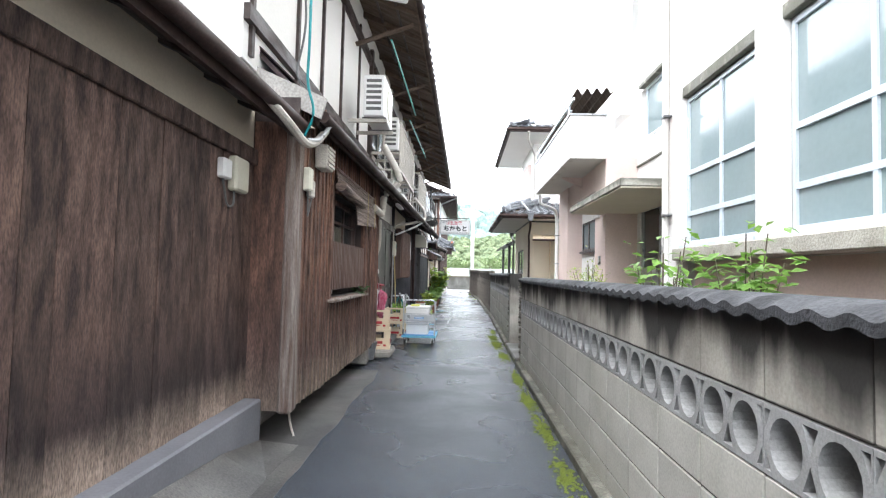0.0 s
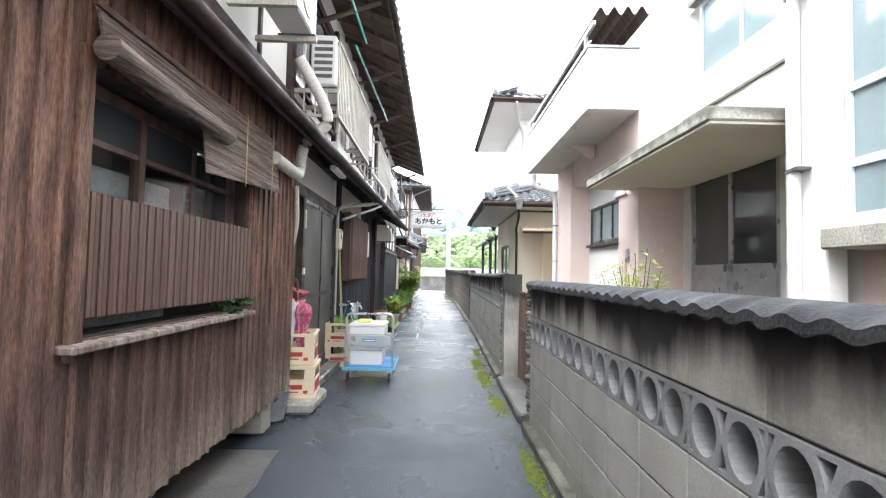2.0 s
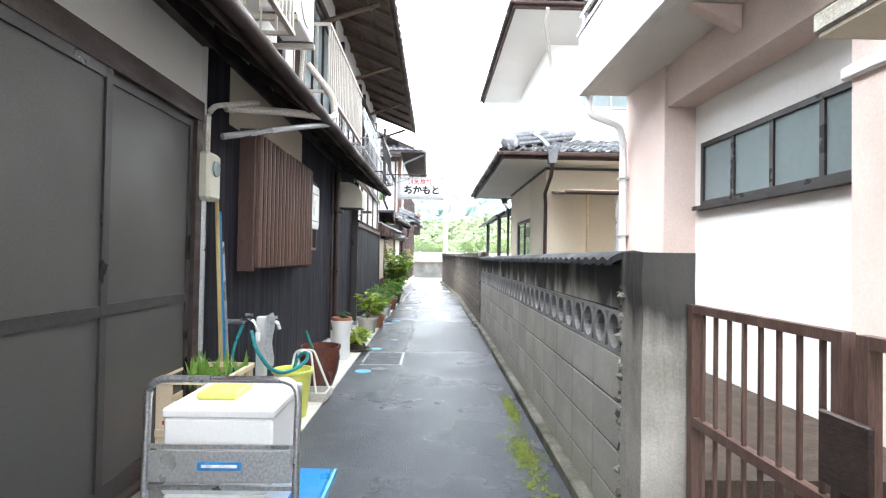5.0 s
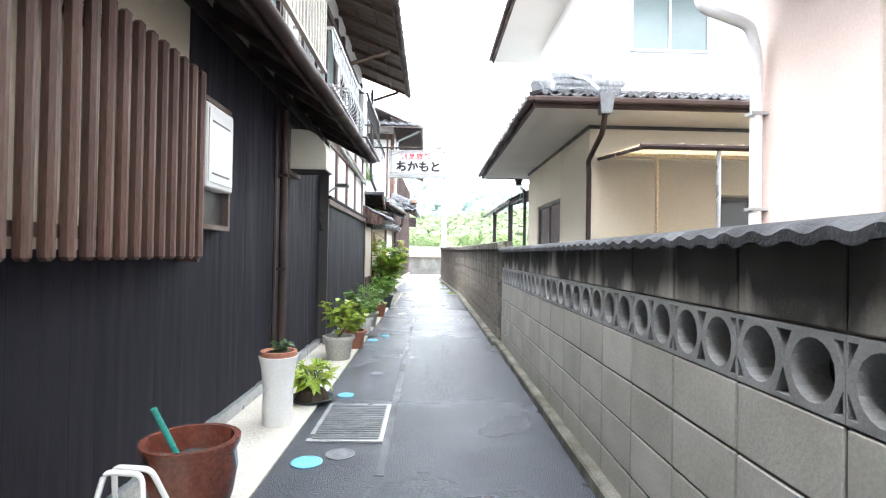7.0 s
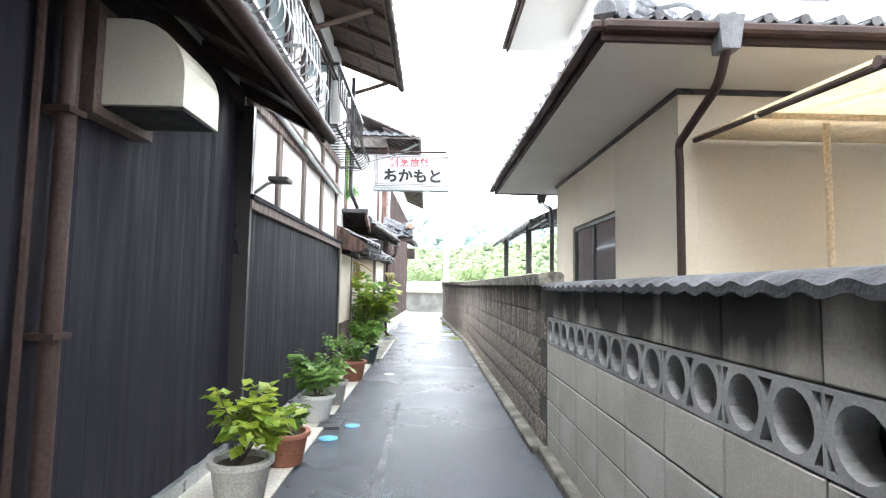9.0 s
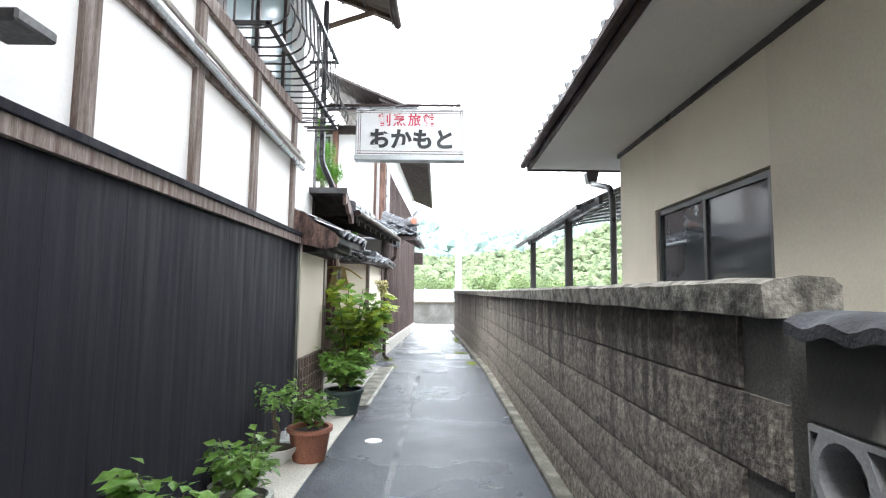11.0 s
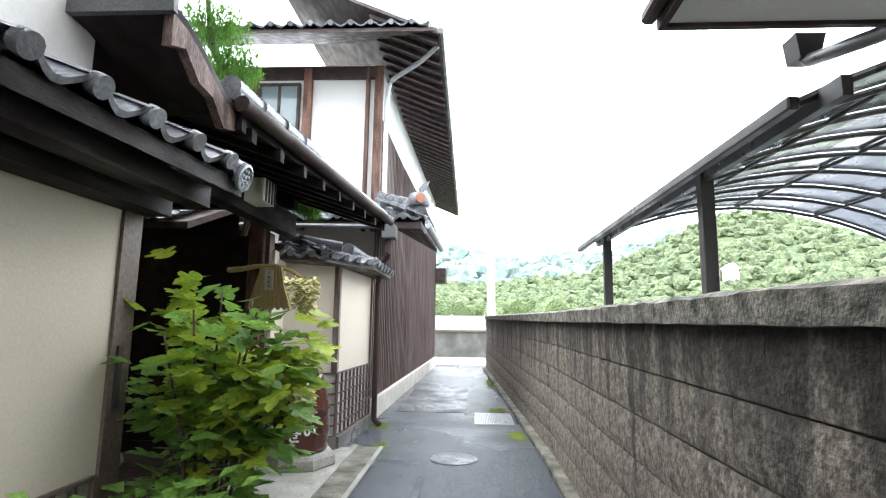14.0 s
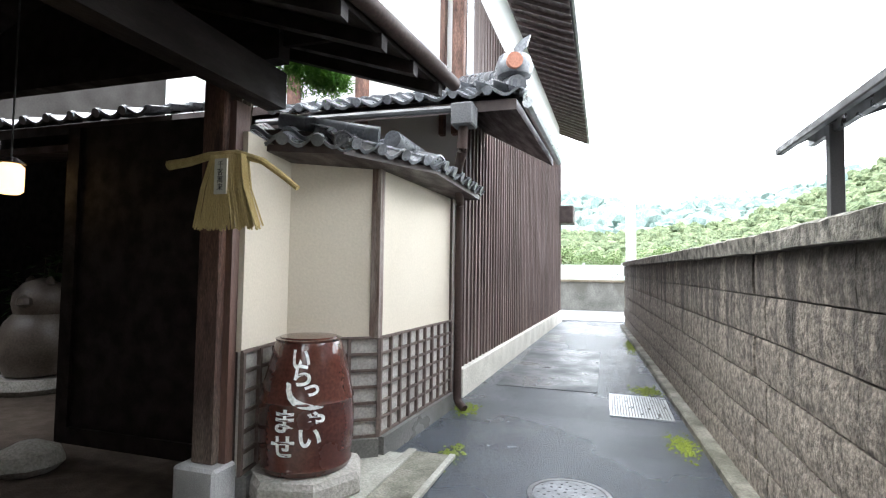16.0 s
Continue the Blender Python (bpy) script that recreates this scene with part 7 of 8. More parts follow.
def tree(x, y, h, seed, mat, spread=0.55, leaves=2600):
    r = random.Random(seed)
    t = thing("tree", "leafy green tree beyond the street wall", "tree", (x, y, 0.3), group="trees beyond the street")
    trunk = [(x, y, 0.2), (x + r.uniform(-.1, .1) * h * .3, y, h * 0.25), (x + r.uniform(-.1, .1) * h * .4, y + r.uniform(-.2, .2), h * 0.5), (x + r.uniform(-.1, .1) * h * .5, y, h * 0.8)]
    bm = tube(trunk, h * 0.022, 7, taper=0.35)
    tips = [Vector(trunk[-1])]
    for k in range(9):
        b0 = Vector(trunk[1]).lerp(Vector(trunk[3]), k / 9)
        a = r.uniform(0, 6.28)
        e = b0 + Vector((math.cos(a) * spread * h * r.uniform(.5, 1), math.sin(a) * spread * h * r.uniform(.5, 1), h * r.uniform(0.03, 0.22)))
        tube([b0, b0.lerp(e, 0.5) + Vector((0, 0, 0.04 * h)), e], h * 0.009, 5, bm, taper=0.3)
        tips += [e, b0.lerp(e, 0.6)]
    part("trunk", bm, BARK, t)
    bm = bmesh.new()
    for k in range(leaves // 14):
        c = r.choice(tips) + Vector((r.gauss(0, .09 * h), r.gauss(0, .09 * h), r.gauss(0.02 * h, .06 * h)))
        clump(bm, c, h * r.uniform(0.05, 0.09), r, 22)
    part("crown", bm, mat, t)


for k, (tx, ty, th) in enumerate([(-9, 55, 6), (-5.5, 52, 5.2), (-2.6, 56, 5.0), (0.5, 53, 4.2), (3.2, 58, 4.8), (6.5, 54, 4.6), (10, 57, 5.2), (14, 55, 5.0), (18, 60, 5.5), (23, 58, 5.5), (-0.8, 68, 5.5), (4.5, 70, 6.0), (9, 72, 6.5), (29, 62, 6)]):
    tree(tx, ty, th * 0.62, 100 + k, LEAF_FAR)
fence = thing("street_fence", "long pale grey fence beyond the street wall", "fence", (0, 48, 0.4))
part("fence_panel", boxes([(-20, 25, 50, 50.06, 0.6, 1.75)]), GALV, fence)
for k in range(24):
    part("fence_post", B(-20 + k * 1.9, -19.9 + k * 1.9, 49.93, 50.0, 0.4, 1.85), GALV, fence)
bm = bmesh.new()
for k in range(9000):
    x, y = rnd.uniform(-14, 14), rnd.uniform(40.65, 44)
    add_leaf(bm, (x, y, 0.5 + rnd.uniform(0, 0.2)), Euler((rnd.uniform(-.4, .4), -1.2 + rnd.uniform(-.3, .3), rnd.uniform(0, 6.28))).to_matrix(), rnd.uniform(0.15, 0.34), 0.35)
tagged(part("bank_grass", bm, GRASS), "tall bright grass behind the street wall", "grass", kind="stuff")
hut = thing("hillside_house", "tiny white house on the wooded hillside", "house", (52, 128, 12))
part("walls", B(49.3, 51.5, 122, 124, 8, 12.6), PLASTER, hut)
part("roof", prism([(49.0, 121.7, 12.6), (51.8, 121.7, 12.6), (50.4, 121.7, 13.6)], (0, 2.6, 0)), PLASTER, hut)


# ---- potted plants ----
def pot_mesh(r, h, lip=0.012):
    return lathe([(r * 0.72, 0), (r * 0.75, 0.005), (r * 0.96, h * 0.86), (r * 0.97, h * 0.87), (r + lip, h * 0.88), (r + lip, h), (r * 0.88, h), (r * 0.86, h * 0.86)], (0, 0, 0), 22)


def foliage(at, height, spread, n, size, rnd, lobed=False, narrow=1.0, stems=8):
    lv, st = bmesh.new(), bmesh.new()
    tips = []
    for k in range(stems):
        a = rnd.uniform(0, 6.28)
        e = Vector(at) + Vector((math.cos(a) * spread * rnd.uniform(.2, .9), math.sin(a) * spread * rnd.uniform(.2, .9), height * rnd.uniform(.55, 1)))
        m = Vector(at).lerp(e, 0.5) + Vector((0, 0, height * 0.12))
        tube([at, m, e], 0.006 if not lobed else 0.010, 5, st, taper=0.5)
        tips.append((Vector(at), m, e))
    for k in range(n):
        a, m, e = rnd.choice(tips)
        s = rnd.uniform(0.25, 1.0)
        p = a.lerp(m, s * 2) if s < 0.5 else m.lerp(e, s * 2 - 1)
        p += Vector((rnd.gauss(0, spread * .16), rnd.gauss(0, spread * .16), rnd.gauss(0, height * .05)))
        out = math.atan2(p.y - at[1], p.x - at[0]) + rnd.gauss(0, 0.7)
        m3 = Euler((rnd.uniform(-.5, .5), rnd.uniform(-.5, .6), out)).to_matrix()
        (add_lobed(lv, p, m3, size * rnd.uniform(.7, 1.2)) if lobed else add_leaf(lv, p, m3, size * rnd.uniform(.7, 1.25), narrow))
    return lv, st


def potted(label, x, y, r, h, pot_mat, leaf_mat, height, spread, n, size, seed, z=0.014, narrow=1.2, group="potted plants along the wall"):
    rnd = random.Random(seed)
    t = thing("potted_plant", label, "plant", (x, y, z), group=group)
    pm = pot_mesh(r, h)
    pm.transform(Matrix.Translation((x, y, z)))
    part("pot", pm, pot_mat, t, "", True)
    part("soil", lathe([(r * 0.86, h * 0.86), (r * 0.5, h * 0.9)], (x, y, z), 14), SOIL, t)
    lv, st = foliage((x, y, z + h * 0.88), height, spread, n, size, rnd, False, narrow)
    part("stalk", st, BARK, t)
    part("foliage", lv, leaf_mat, t)
    return t


potted("yellow-green bush in a grey plastic pot", -1.0, 15.85, 0.17, 0.26, POTGREY, LEAF_YELLOW, 0.42, 0.30, 360, 0.10, 31)
potted("small plant in a ribbed terracotta pot", -0.93, 16.55, 0.15, 0.22, TERRACOTTA, LEAF, 0.22, 0.18, 110, 0.07, 32)
potted("leafy green plant in a white plastic pot", -0.98, 17.75, 0.16, 0.24, POTWHITE, LEAF, 0.42, 0.28, 330, 0.09, 33)
potted("green plant in a grey pot", -0.95, 18.45, 0.14, 0.24, POTGREY, LEAF, 0.35, 0.24, 230, 0.08, 34)
potted("green shrub in a red-brown plastic pot", -0.95, 19.85, 0.17, 0.26, TERRACOTTA, LEAF, 0.34, 0.24, 260, 0.08, 35)
potted("leafy green shrub in a dark green planter", -0.98, 21.50, 0.21, 0.27, POTGREEN, LEAF, 0.42, 0.36, 520, 0.11, 36)
potted("fine-leaved bright green bush in a low pot", -1.2, 18.95, 0.15, 0.14, POTGREY, LEAF_PINE, 0.26, 0.24, 420, 0.05, 37)
# bonsai in a white bowl
bz = thing("bonsai", "small bonsai with a thick trunk in a white bowl", "plant", (-1.2, 19.75, 0.014), group="potted plants along the wall")
part("bowl", lathe([(0.09, 0), (0.17, 0.10), (0.185, 0.13), (0.16, 0.13), (0.15, 0.11)], (-1.2, 19.75, 0.014), 20), POTWHITE, bz, "", True)
part("soil", lathe([(0.155, 0.115), (0.08, 0.13)], (-1.2, 19.75, 0.014), 14), SOIL, bz)
part("trunk", tube([(-1.2, 19.75, 0.12), (-1.18, 19.74, 0.26), (-1.22, 19.75, 0.4), (-1.16, 19.75, 0.5)], 0.035, 8, taper=0.4), BARK, bz, "", True)
lv, st = foliage((-1.19, 19.75, 0.36), 0.28, 0.26, 170, 0.065, random.Random(5))
st.free()
part("foliage", lv, LEAF, bz)
# white flared vase planter and a fern on a saucer
vase = thing("potted_plant", "succulent in a terracotta pot set in a tall white vase", "plant", (-1.04, 13.62, 0.014), group="potted plants along the wall")
part("vase", lathe([(0.10, 0), (0.105, 0.02), (0.10, 0.22), (0.115, 0.38), (0.135, 0.47), (0.12, 0.47)], (-1.04, 13.62, 0.014), 24), POTWHITE, vase, "tall white flared vase", True)
part("pot", lathe([(0.11, 0.45), (0.125, 0.475), (0.125, 0.505), (0.105, 0.505), (0.10, 0.49)], (-1.04, 13.62, 0.014), 22), TERRACOTTA, vase, "", True)
part("soil", lathe([(0.105, 0.49), (0.05, 0.50)], (-1.04, 13.62, 0.014), 14), SOIL, vase)
lv, st = foliage((-1.03, 13.62, 0.50), 0.10, 0.06, 60, 0.05, random.Random(6))
st.free()
part("foliage", lv, LEAF_DARK, vase)
fern = thing("potted_plant", "yellow-green fern on a dark saucer", "plant", (-0.93, 14.2, 0.014), group="potted plants along the wall")
part("saucer", lathe([(0.15, 0), (0.19, 0.03), (0.17, 0.03), (0.15, 0.015)], (-0.93, 14.2, 0.014), 20), POTGREEN, fern)
part("soil", lathe([(0.14, 0.012), (0.10, 0.09), (0.03, 0.11)], (-0.93, 14.2, 0.014), 14), SOIL, fern)
lv, st = foliage((-0.93, 14.2, 0.08), 0.26, 0.24, 190, 0.13, random.Random(7), narrow=0.6, stems=14)
part("stalk", st, LEAF, fern)
part("foliage", lv, LEAF_YELLOW, fern)

# big oak-leaved hydrangea by the gate
hyd = thing("hydrangea_shrub", "tall oak-leaved hydrangea with fading cream flower heads", "shrub", (-1.0, 22.0, 0.03))
rnd = random.Random(12)
lv, st = foliage((-1.02, 22.0, 0.05), 1.42, 0.42, 330, 0.125, rnd, True, 1.0, 15)
part("stalk", st, BARK, hyd)
part("foliage", lv, LEAF, hyd)
lv, st = foliage((-0.93, 22.08, 0.45), 1.10, 0.44, 280, 0.135, rnd, True, 1.0, 9)
st.free()
part("upper_foliage", lv, LEAF_YELLOW, hyd)
for fx, fy, fz in ((-0.67, 22.14, 1.42), (-0.74, 22.40, 0.90)):
    bm = bmesh.new()
    for k in range(640):
        q = rnd.random()
        ring = 0.088 * (1 - 0.6 * q) * math.sqrt(rnd.random())
        a = rnd.uniform(0, 6.28)
        d = Vector((ring * math.cos(a) + 0.05 * q, ring * math.sin(a) - 0.03 * q, 0.10 - 0.20 * q))
        add_leaf(bm, Vector((fx, fy, fz)) + d, turn(rnd, 0, 1.5), 0.029, 1.3)
    tagged(part("flower_head", bm, FLOWER, hyd), kind="stuff")

# pine tufts above the gate roof
pine = thing("cloud_pruned_pine", "bright green cloud-pruned pine behind the gate roof", "tree", (-1.9, 22.9, 0))
part("trunk", tube([(-2.5, 25.2, 0), (-2.45, 25.15, 1.6), (-2.2, 25.0, 2.6), (-1.95, 24.3, 3.2), (-1.8, 23.2, 3.35), (-1.78, 23.0, 3.8)], 0.06, 8, taper=0.4), BARK, pine)
rnd = random.Random(14)
for cx, cy, cz, cr in ((-1.75, 23.1, 3.42, 0.27), (-1.60, 23.15, 3.12, 0.22), (-1.82, 23.0, 3.82, 0.24), (-1.76, 24.97, 2.56, 0.20), (-1.58, 25.0, 2.48, 0.14)):
    bm = bmesh.new()
    for k in range(1500):
        d = Vector((rnd.gauss(0, 1), rnd.gauss(0, 1), rnd.gauss(0, 0.6)))
        p = Vector((cx, cy, cz)) + d.normalized() * cr * rnd.uniform(.3, 1)
        add_leaf(bm, p, Euler((rnd.uniform(-.5, .5), -0.7 + rnd.gauss(0, .6), rnd.uniform(0, 6.28))).to_matrix(), 0.065, 0.3)
    part("needle_pad", bm, LEAF_PINE, pine)


# garden shrubs behind the block wall
def wall_shrub(x, y, h, spread, n, size, seed, mat, narrow=1.0):
    t = thing("garden_shrub", "green shrub growing behind the block wall; low dark ones are added unseen", "shrub", (x, y, 0.25), group="shrubs behind the wall")
    lv, st = foliage((x, y, 0.25), h - 0.22, spread, int(n * 4), size * 0.62, random.Random(seed), False, narrow, 22)
    part("stalk", st, BARK, t)
    part("foliage", lv, mat, t)


wall_shrub(1.15, 3.02, 1.50, 0.17, 150, 0.12, 51, LEAF)
wall_shrub(1.42, 2.66, 1.54, 0.22, 300, 0.12, 52, LEAF)
wall_shrub(1.85, 7.6, 1.52, 0.34, 200, 0.12, 53, LEAF_YELLOW, 0.6)
wall_shrub(2.05, 8.5, 1.46, 0.3, 130, 0.10, 54, LEAF_YELLOW, 0.6)
# two low dark shrubs added below the coping, to darken the openings
wall_shrub(1.35, 5.6, 1.05, 0.35, 160, 0.12, 55, LEAF_DARK)
wall_shrub(1.30, 1.4, 1.0, 0.35, 160, 0.12, 56, LEAF_DARK)


# ---- lane clutter ----
def crate(x, y, z, label="cream plastic bottle crate with red printed marks", turned=0):
    """0.37 wide, 0.45 deep, 0.31 high, with hand holes and a printed panel."""
    t = thing("bottle_crate", label, "crate", (x, y, z), group="stacked bottle crates")
    w, d, h, k = 0.185, 0.225, 0.295, 0.014
    frames = [(x - w, x + w, y - d, y - d + k), (x - w, x + w, y + d - k, y + d)]
    for x0, x1, y0, y1 in frames:
        part("end_panel", boxes([(x0, x1, y0, y1, z, z + 0.17), (x0, x1, y0, y1, z + 0.27, z + h), (x0, x0 + 0.09, y0, y1, z + 0.17, z + 0.27), (x1 - 0.09, x1, y0, y1, z + 0.17, z + 0.27)]), CRATE, t)
    for x0, x1 in ((x - w, x - w + k), (x + w - k, x + w)):
        part("side_panel", boxes([(x0, x1, y - d + k, y + d - k, z, z + 0.16), (x0, x1, y - d + k, y + d - k, z + 0.28, z + h), (x0, x1, y - d + k, y - d + 0.07, z + 0.16, z + 0.28), (x0, x1, y + d - 0.07, y + d - k, z + 0.16, z + 0.28)]), CRATE, t)
    part("rim", boxes([(x - w - 0.008, x + w + 0.008, y - d - 0.008, y - d, z + h - 0.03, z + h), (x - w - 0.008, x + w + 0.008, y + d, y + d + 0.008, z + h - 0.03, z + h), (x - w - 0.008, x - w, y - d, y + d, z + h - 0.03, z + h), (x + w, x + w + 0.008, y - d, y + d, z + h - 0.03, z + h)], 0.002), CRATE, t)
    part("base_rim", B(x - w - 0.008, x + w + 0.008, y - d - 0.008, y - d, z, z + 0.025, 0.002), CRATE, t)
    part("base_rim", B(x + w, x + w + 0.008, y - d, y + d, z, z + 0.025, 0.002), CRATE, t)
    part("floor", B(x - w + k, x + w - k, y - d + k, y + d - k, z + 0.004, z + 0.02), CRATE, t)
    part("printed_mark", boxes([(x - 0.10, x + 0.08, y - d - 0.003, y - d, z + 0.085, z + 0.125), (x - 0.07, x + 0.05, y - d - 0.003, y - d, z + 0.055, z + 0.065), (x + 0.09, x + 0.13, y - d - 0.003, y - d, z + 0.045, z + 0.075), (x - 0.14, x - 0.115, y - d - 0.003, y - d, z + 0.05, z + 0.07)]), CRATERED, t, "red printed marks")
    part("side_label", B(x + w, x + w + 0.003, y - d + 0.06, y + d - 0.06, z + 0.05, z + 0.14), CRATERED, t, "red printed panel")
    part("bottle", lathe([(0.03, 0.02), (0.03, 0.17), (0.014, 0.22), (0.013, 0.27), (0.010, 0.275)], (x + 0.08, y + 0.05, z), 10), DARKGLASS, t, "dark glass bottle", True)
    part("bottle", lathe([(0.03, 0.02), (0.03, 0.17), (0.014, 0.22), (0.013, 0.27), (0.010, 0.275)], (x + 0.1, y - 0.06, z), 10), DARKGLASS, t, "dark glass bottle", True)
    t.matrix_basis = pose(x, y, z, 0, 0, turned)
    return t


tagged(part("crate_stone", B(-1.44, -1.02, 7.70, 8.34, 0, 0.115, 0.03), STONE), "rough concrete block under the crates", "stone")
crate(-1.255, 8.06, 0.115, turned=6)
crate(-1.285, 8.12, 0.405, turned=8)
crate(-1.24, 10.26, 0.012, "cream plastic crate holding green onions")
crate(-1.24, 10.26, 0.295, "cream plastic crate holding green onions")
bm = bmesh.new()
rnd = random.Random(18)
for k in range(50):
    add_leaf(bm, (-1.2 + rnd.uniform(-.13, .13), 10.24 + rnd.uniform(-.16, .16), 0.50), Euler((rnd.uniform(-.4, .4), -1.3 + rnd.uniform(-.3, .3), rnd.uniform(0, 6.28))).to_matrix(), rnd.uniform(.12, .22), 0.25)
tagged(part("green_onion_bed", bm, LEAF), "bunch of green onions standing in a crate", "vegetable")
# umbrella and bag in the near crate
umb = thing("umbrella", "loosely folded pink floral umbrella with a curved handle", "umbrella", (-1.21, 7.96, 0.45))
bm = bmesh.new()
rings = []
for r0, z in ((0.012, 0.0), (0.035, 0.10), (0.058, 0.24), (0.085, 0.34), (0.078, 0.40), (0.04, 0.44), (0.012, 0.46)):
    rings.append([bm.verts.new((-1.21 - 0.06 * z + r0 * (1.28 if k % 2 else 0.78) * math.cos(2 * math.pi * (k + 2 * z) / 18) * (1 + 0.25 * math.sin(k * 1.7)), 7.96 + r0 * (1.25 if k % 2 else 0.8) * math.sin(2 * math.pi * (k + 2 * z) / 18), 0.55 + z + (0.025 * math.sin(k * 2.3) if r0 > 0.09 else 0))) for k in range(18)])
for a, b in zip(rings, rings[1:]):
    for k in range(18):
        bm.faces.new((a[k], a[(k + 1) % 18], b[(k + 1) % 18], b[k]))
bm.faces.new(rings[0][::-1])
bm.faces.new(rings[-1])
part("canopy", bm, FLORAL, umb, "pink floral cloth in loose folds")
part("shaft", tube([(-1.20, 7.96, 0.45), (-1.255, 7.96, 1.12)], 0.007, 6), STEEL, umb)
part("handle", tube(bend([(-1.253, 7.96, 1.10), (-1.262, 7.96, 1.21), (-1.335, 7.95, 1.21), (-1.335, 7.95, 1.14)], 0.05), 0.012, 8), LATTICE, umb, "", True)
bag = bmesh.new()
sheet = []
for k in range(9):
    s = k / 8
    sheet.append([bag.verts.new((-1.34 + 0.10 * math.cos(a) * (0.6 + 0.5 * s) + 0.01 * noise.noise(Vector((a * 3, s * 6, 0))), 7.91 + 0.055 * math.sin(a) * (0.6 + 0.4 * s), 0.55 + 0.46 * s + (0.03 * math.sin(a * 5) if k == 8 else 0))) for a in [2 * math.pi * i / 16 for i in range(16)]])
for a, b in zip(sheet, sheet[1:]):
    for i in range(16):
        bag.faces.new((a[i], a[(i + 1) % 16], b[(i + 1) % 16], b[i]))
bag.faces.new(sheet[0][::-1])
tagged(part("plastic_bag", bag, CLEARPLASTIC, smooth=True), "milky white plastic bag standing in the crate", "bag")
mail = thing("mailbox", "red steel mailbox with white lettering on the door frame", "mailbox", (-1.36, 8.42, 0.85))
part("body", prism([(-1.40, 7.98, 0.82), (-1.24, 7.98, 0.82), (-1.24, 7.98, 1.07), (-1.40, 7.98, 1.11)], (0, 0.27, 0)), MAILRED, mail)
part("lid", prism([(-1.42, 7.96, 1.115), (-1.21, 7.96, 1.06), (-1.21, 7.96, 1.075), (-1.42, 7.96, 1.135)], (0, 0.31, 0)), MAILRED, mail, "sloping red lid")
lettering("box_lettering", "POST", 0.085, WHITEINK, Matrix.Translation((-1.239, 8.115, 0.97)) @ Matrix.Rotation(radians(90), 4, "Z") @ up, mail, 0.001, 1.0, 0.002)
part("slot", B(-1.2395, -1.236, 8.02, 8.21, 1.035, 1.048), RUBBER, mail)

# platform trolley with foam boxes
cart = thing("platform_trolley", "blue platform trolley with a steel push handle", "trolley", (-0.7, 9.4, 0))
part("deck", B(-1.0, -0.42, 9.08, 9.86, 0.145, 0.195, 0.015), BLUE, cart)
part("bumper", boxes([(-1.01, -0.41, 9.07, 9.085, 0.15, 0.185), (-0.425, -0.41, 9.085, 9.87, 0.15, 0.185)]), LIGHTBLUE, cart)
part("handle", tube(bend([(-0.985, 9.13, 0.19), (-0.985, 9.15, 0.80), (-0.435, 9.15, 0.80), (-0.435, 9.13, 0.19)], 0.07), 0.014, 10), STEEL, cart, "", True)
plate = part("handle_plate", B(-0.97, -0.45, 9.125, 9.135, 0.43, 0.545, 0.002), GALV, cart)
part("label", B(-0.79, -0.63, 9.121, 9.125, 0.475, 0.505), BLUE, plate, "small blue label")
part("label_writing", B(-0.775, -0.645, 9.1195, 9.121, 0.485, 0.496), WHITEINK, plate)
part("cross_bar", boxes([(-0.98, -0.44, 9.13, 9.14, 0.40, 0.415), (-0.98, -0.44, 9.13, 9.14, 0.55, 0.565)]), STEEL, cart)
for wx in (-0.95, -0.47):
    for wy in (9.16, 9.78):
        w = part("wheel", tube([(wx - 0.014, wy, 0.055), (wx + 0.014, wy, 0.055)], 0.053, 16), RUBBER, cart, "", True)
        part("fork", boxes([(wx - 0.026, wx - 0.018, wy - 0.02, wy + 0.03, 0.05, 0.14), (wx + 0.018, wx + 0.026, wy - 0.02, wy + 0.03, 0.05, 0.14), (wx - 0.03, wx + 0.03, wy - 0.03, wy + 0.03, 0.135, 0.145)]), STEEL, w)


def foam_box(x0, x1, y0, y1, z0, z1):
    t = thing("foam_box", "white foam box on the trolley", "box", ((x0 + x1) / 2, (y0 + y1) / 2, z0), group="foam boxes on the trolley")
    part("tub", B(x0, x1, y0, y1, z0, z1 - 0.04, 0.008), PLASTIC_WHITE, t)
    part("lid", B(x0 - 0.006, x1 + 0.006, y0 - 0.006, y1 + 0.006, z1 - 0.038, z1, 0.008), PLASTIC_WHITE, t)


foam_box(-0.94, -0.56, 9.18, 9.60, 0.195, 0.40)
foam_box(-0.95, -0.54, 9.19, 9.62, 0.40, 0.68)
tagged(part("yellow_tray", B(-0.88, -0.72, 9.3, 9.5, 0.68, 0.71, 0.008), YELLOW), "yellow-green plastic tray on a foam box", "tray")

# meters and poles by the door
gm = thing("electric_meter", "beige electric meter box with cables", "meter", (-1.38, 10.5, 1.6))
part("body", B(-1.45, -1.32, 10.40, 10.58, 1.60, 1.90, 0.02), PLASTIC_CREAM, gm)
part("window", lathe([(0.05, 0), (0.05, 0.012), (0.03, 0.016)], (0, 0, 0), 14), FROST, gm).data.transform(Matrix.Translation((-1.32, 10.49, 1.8)) @ Matrix.Rotation(radians(90), 4, "Y"))
part("conduit", tube([(-1.38, 10.46, 1.6), (-1.38, 10.46, 0.1)], 0.02, 6), GALV, gm)
part("conduit", tube(bend([(-1.38, 10.5, 1.9), (-1.38, 10.5, 2.2), (-1.2, 10.9, 2.35)], 0.1), 0.018, 6), PIPEWRAP, gm)
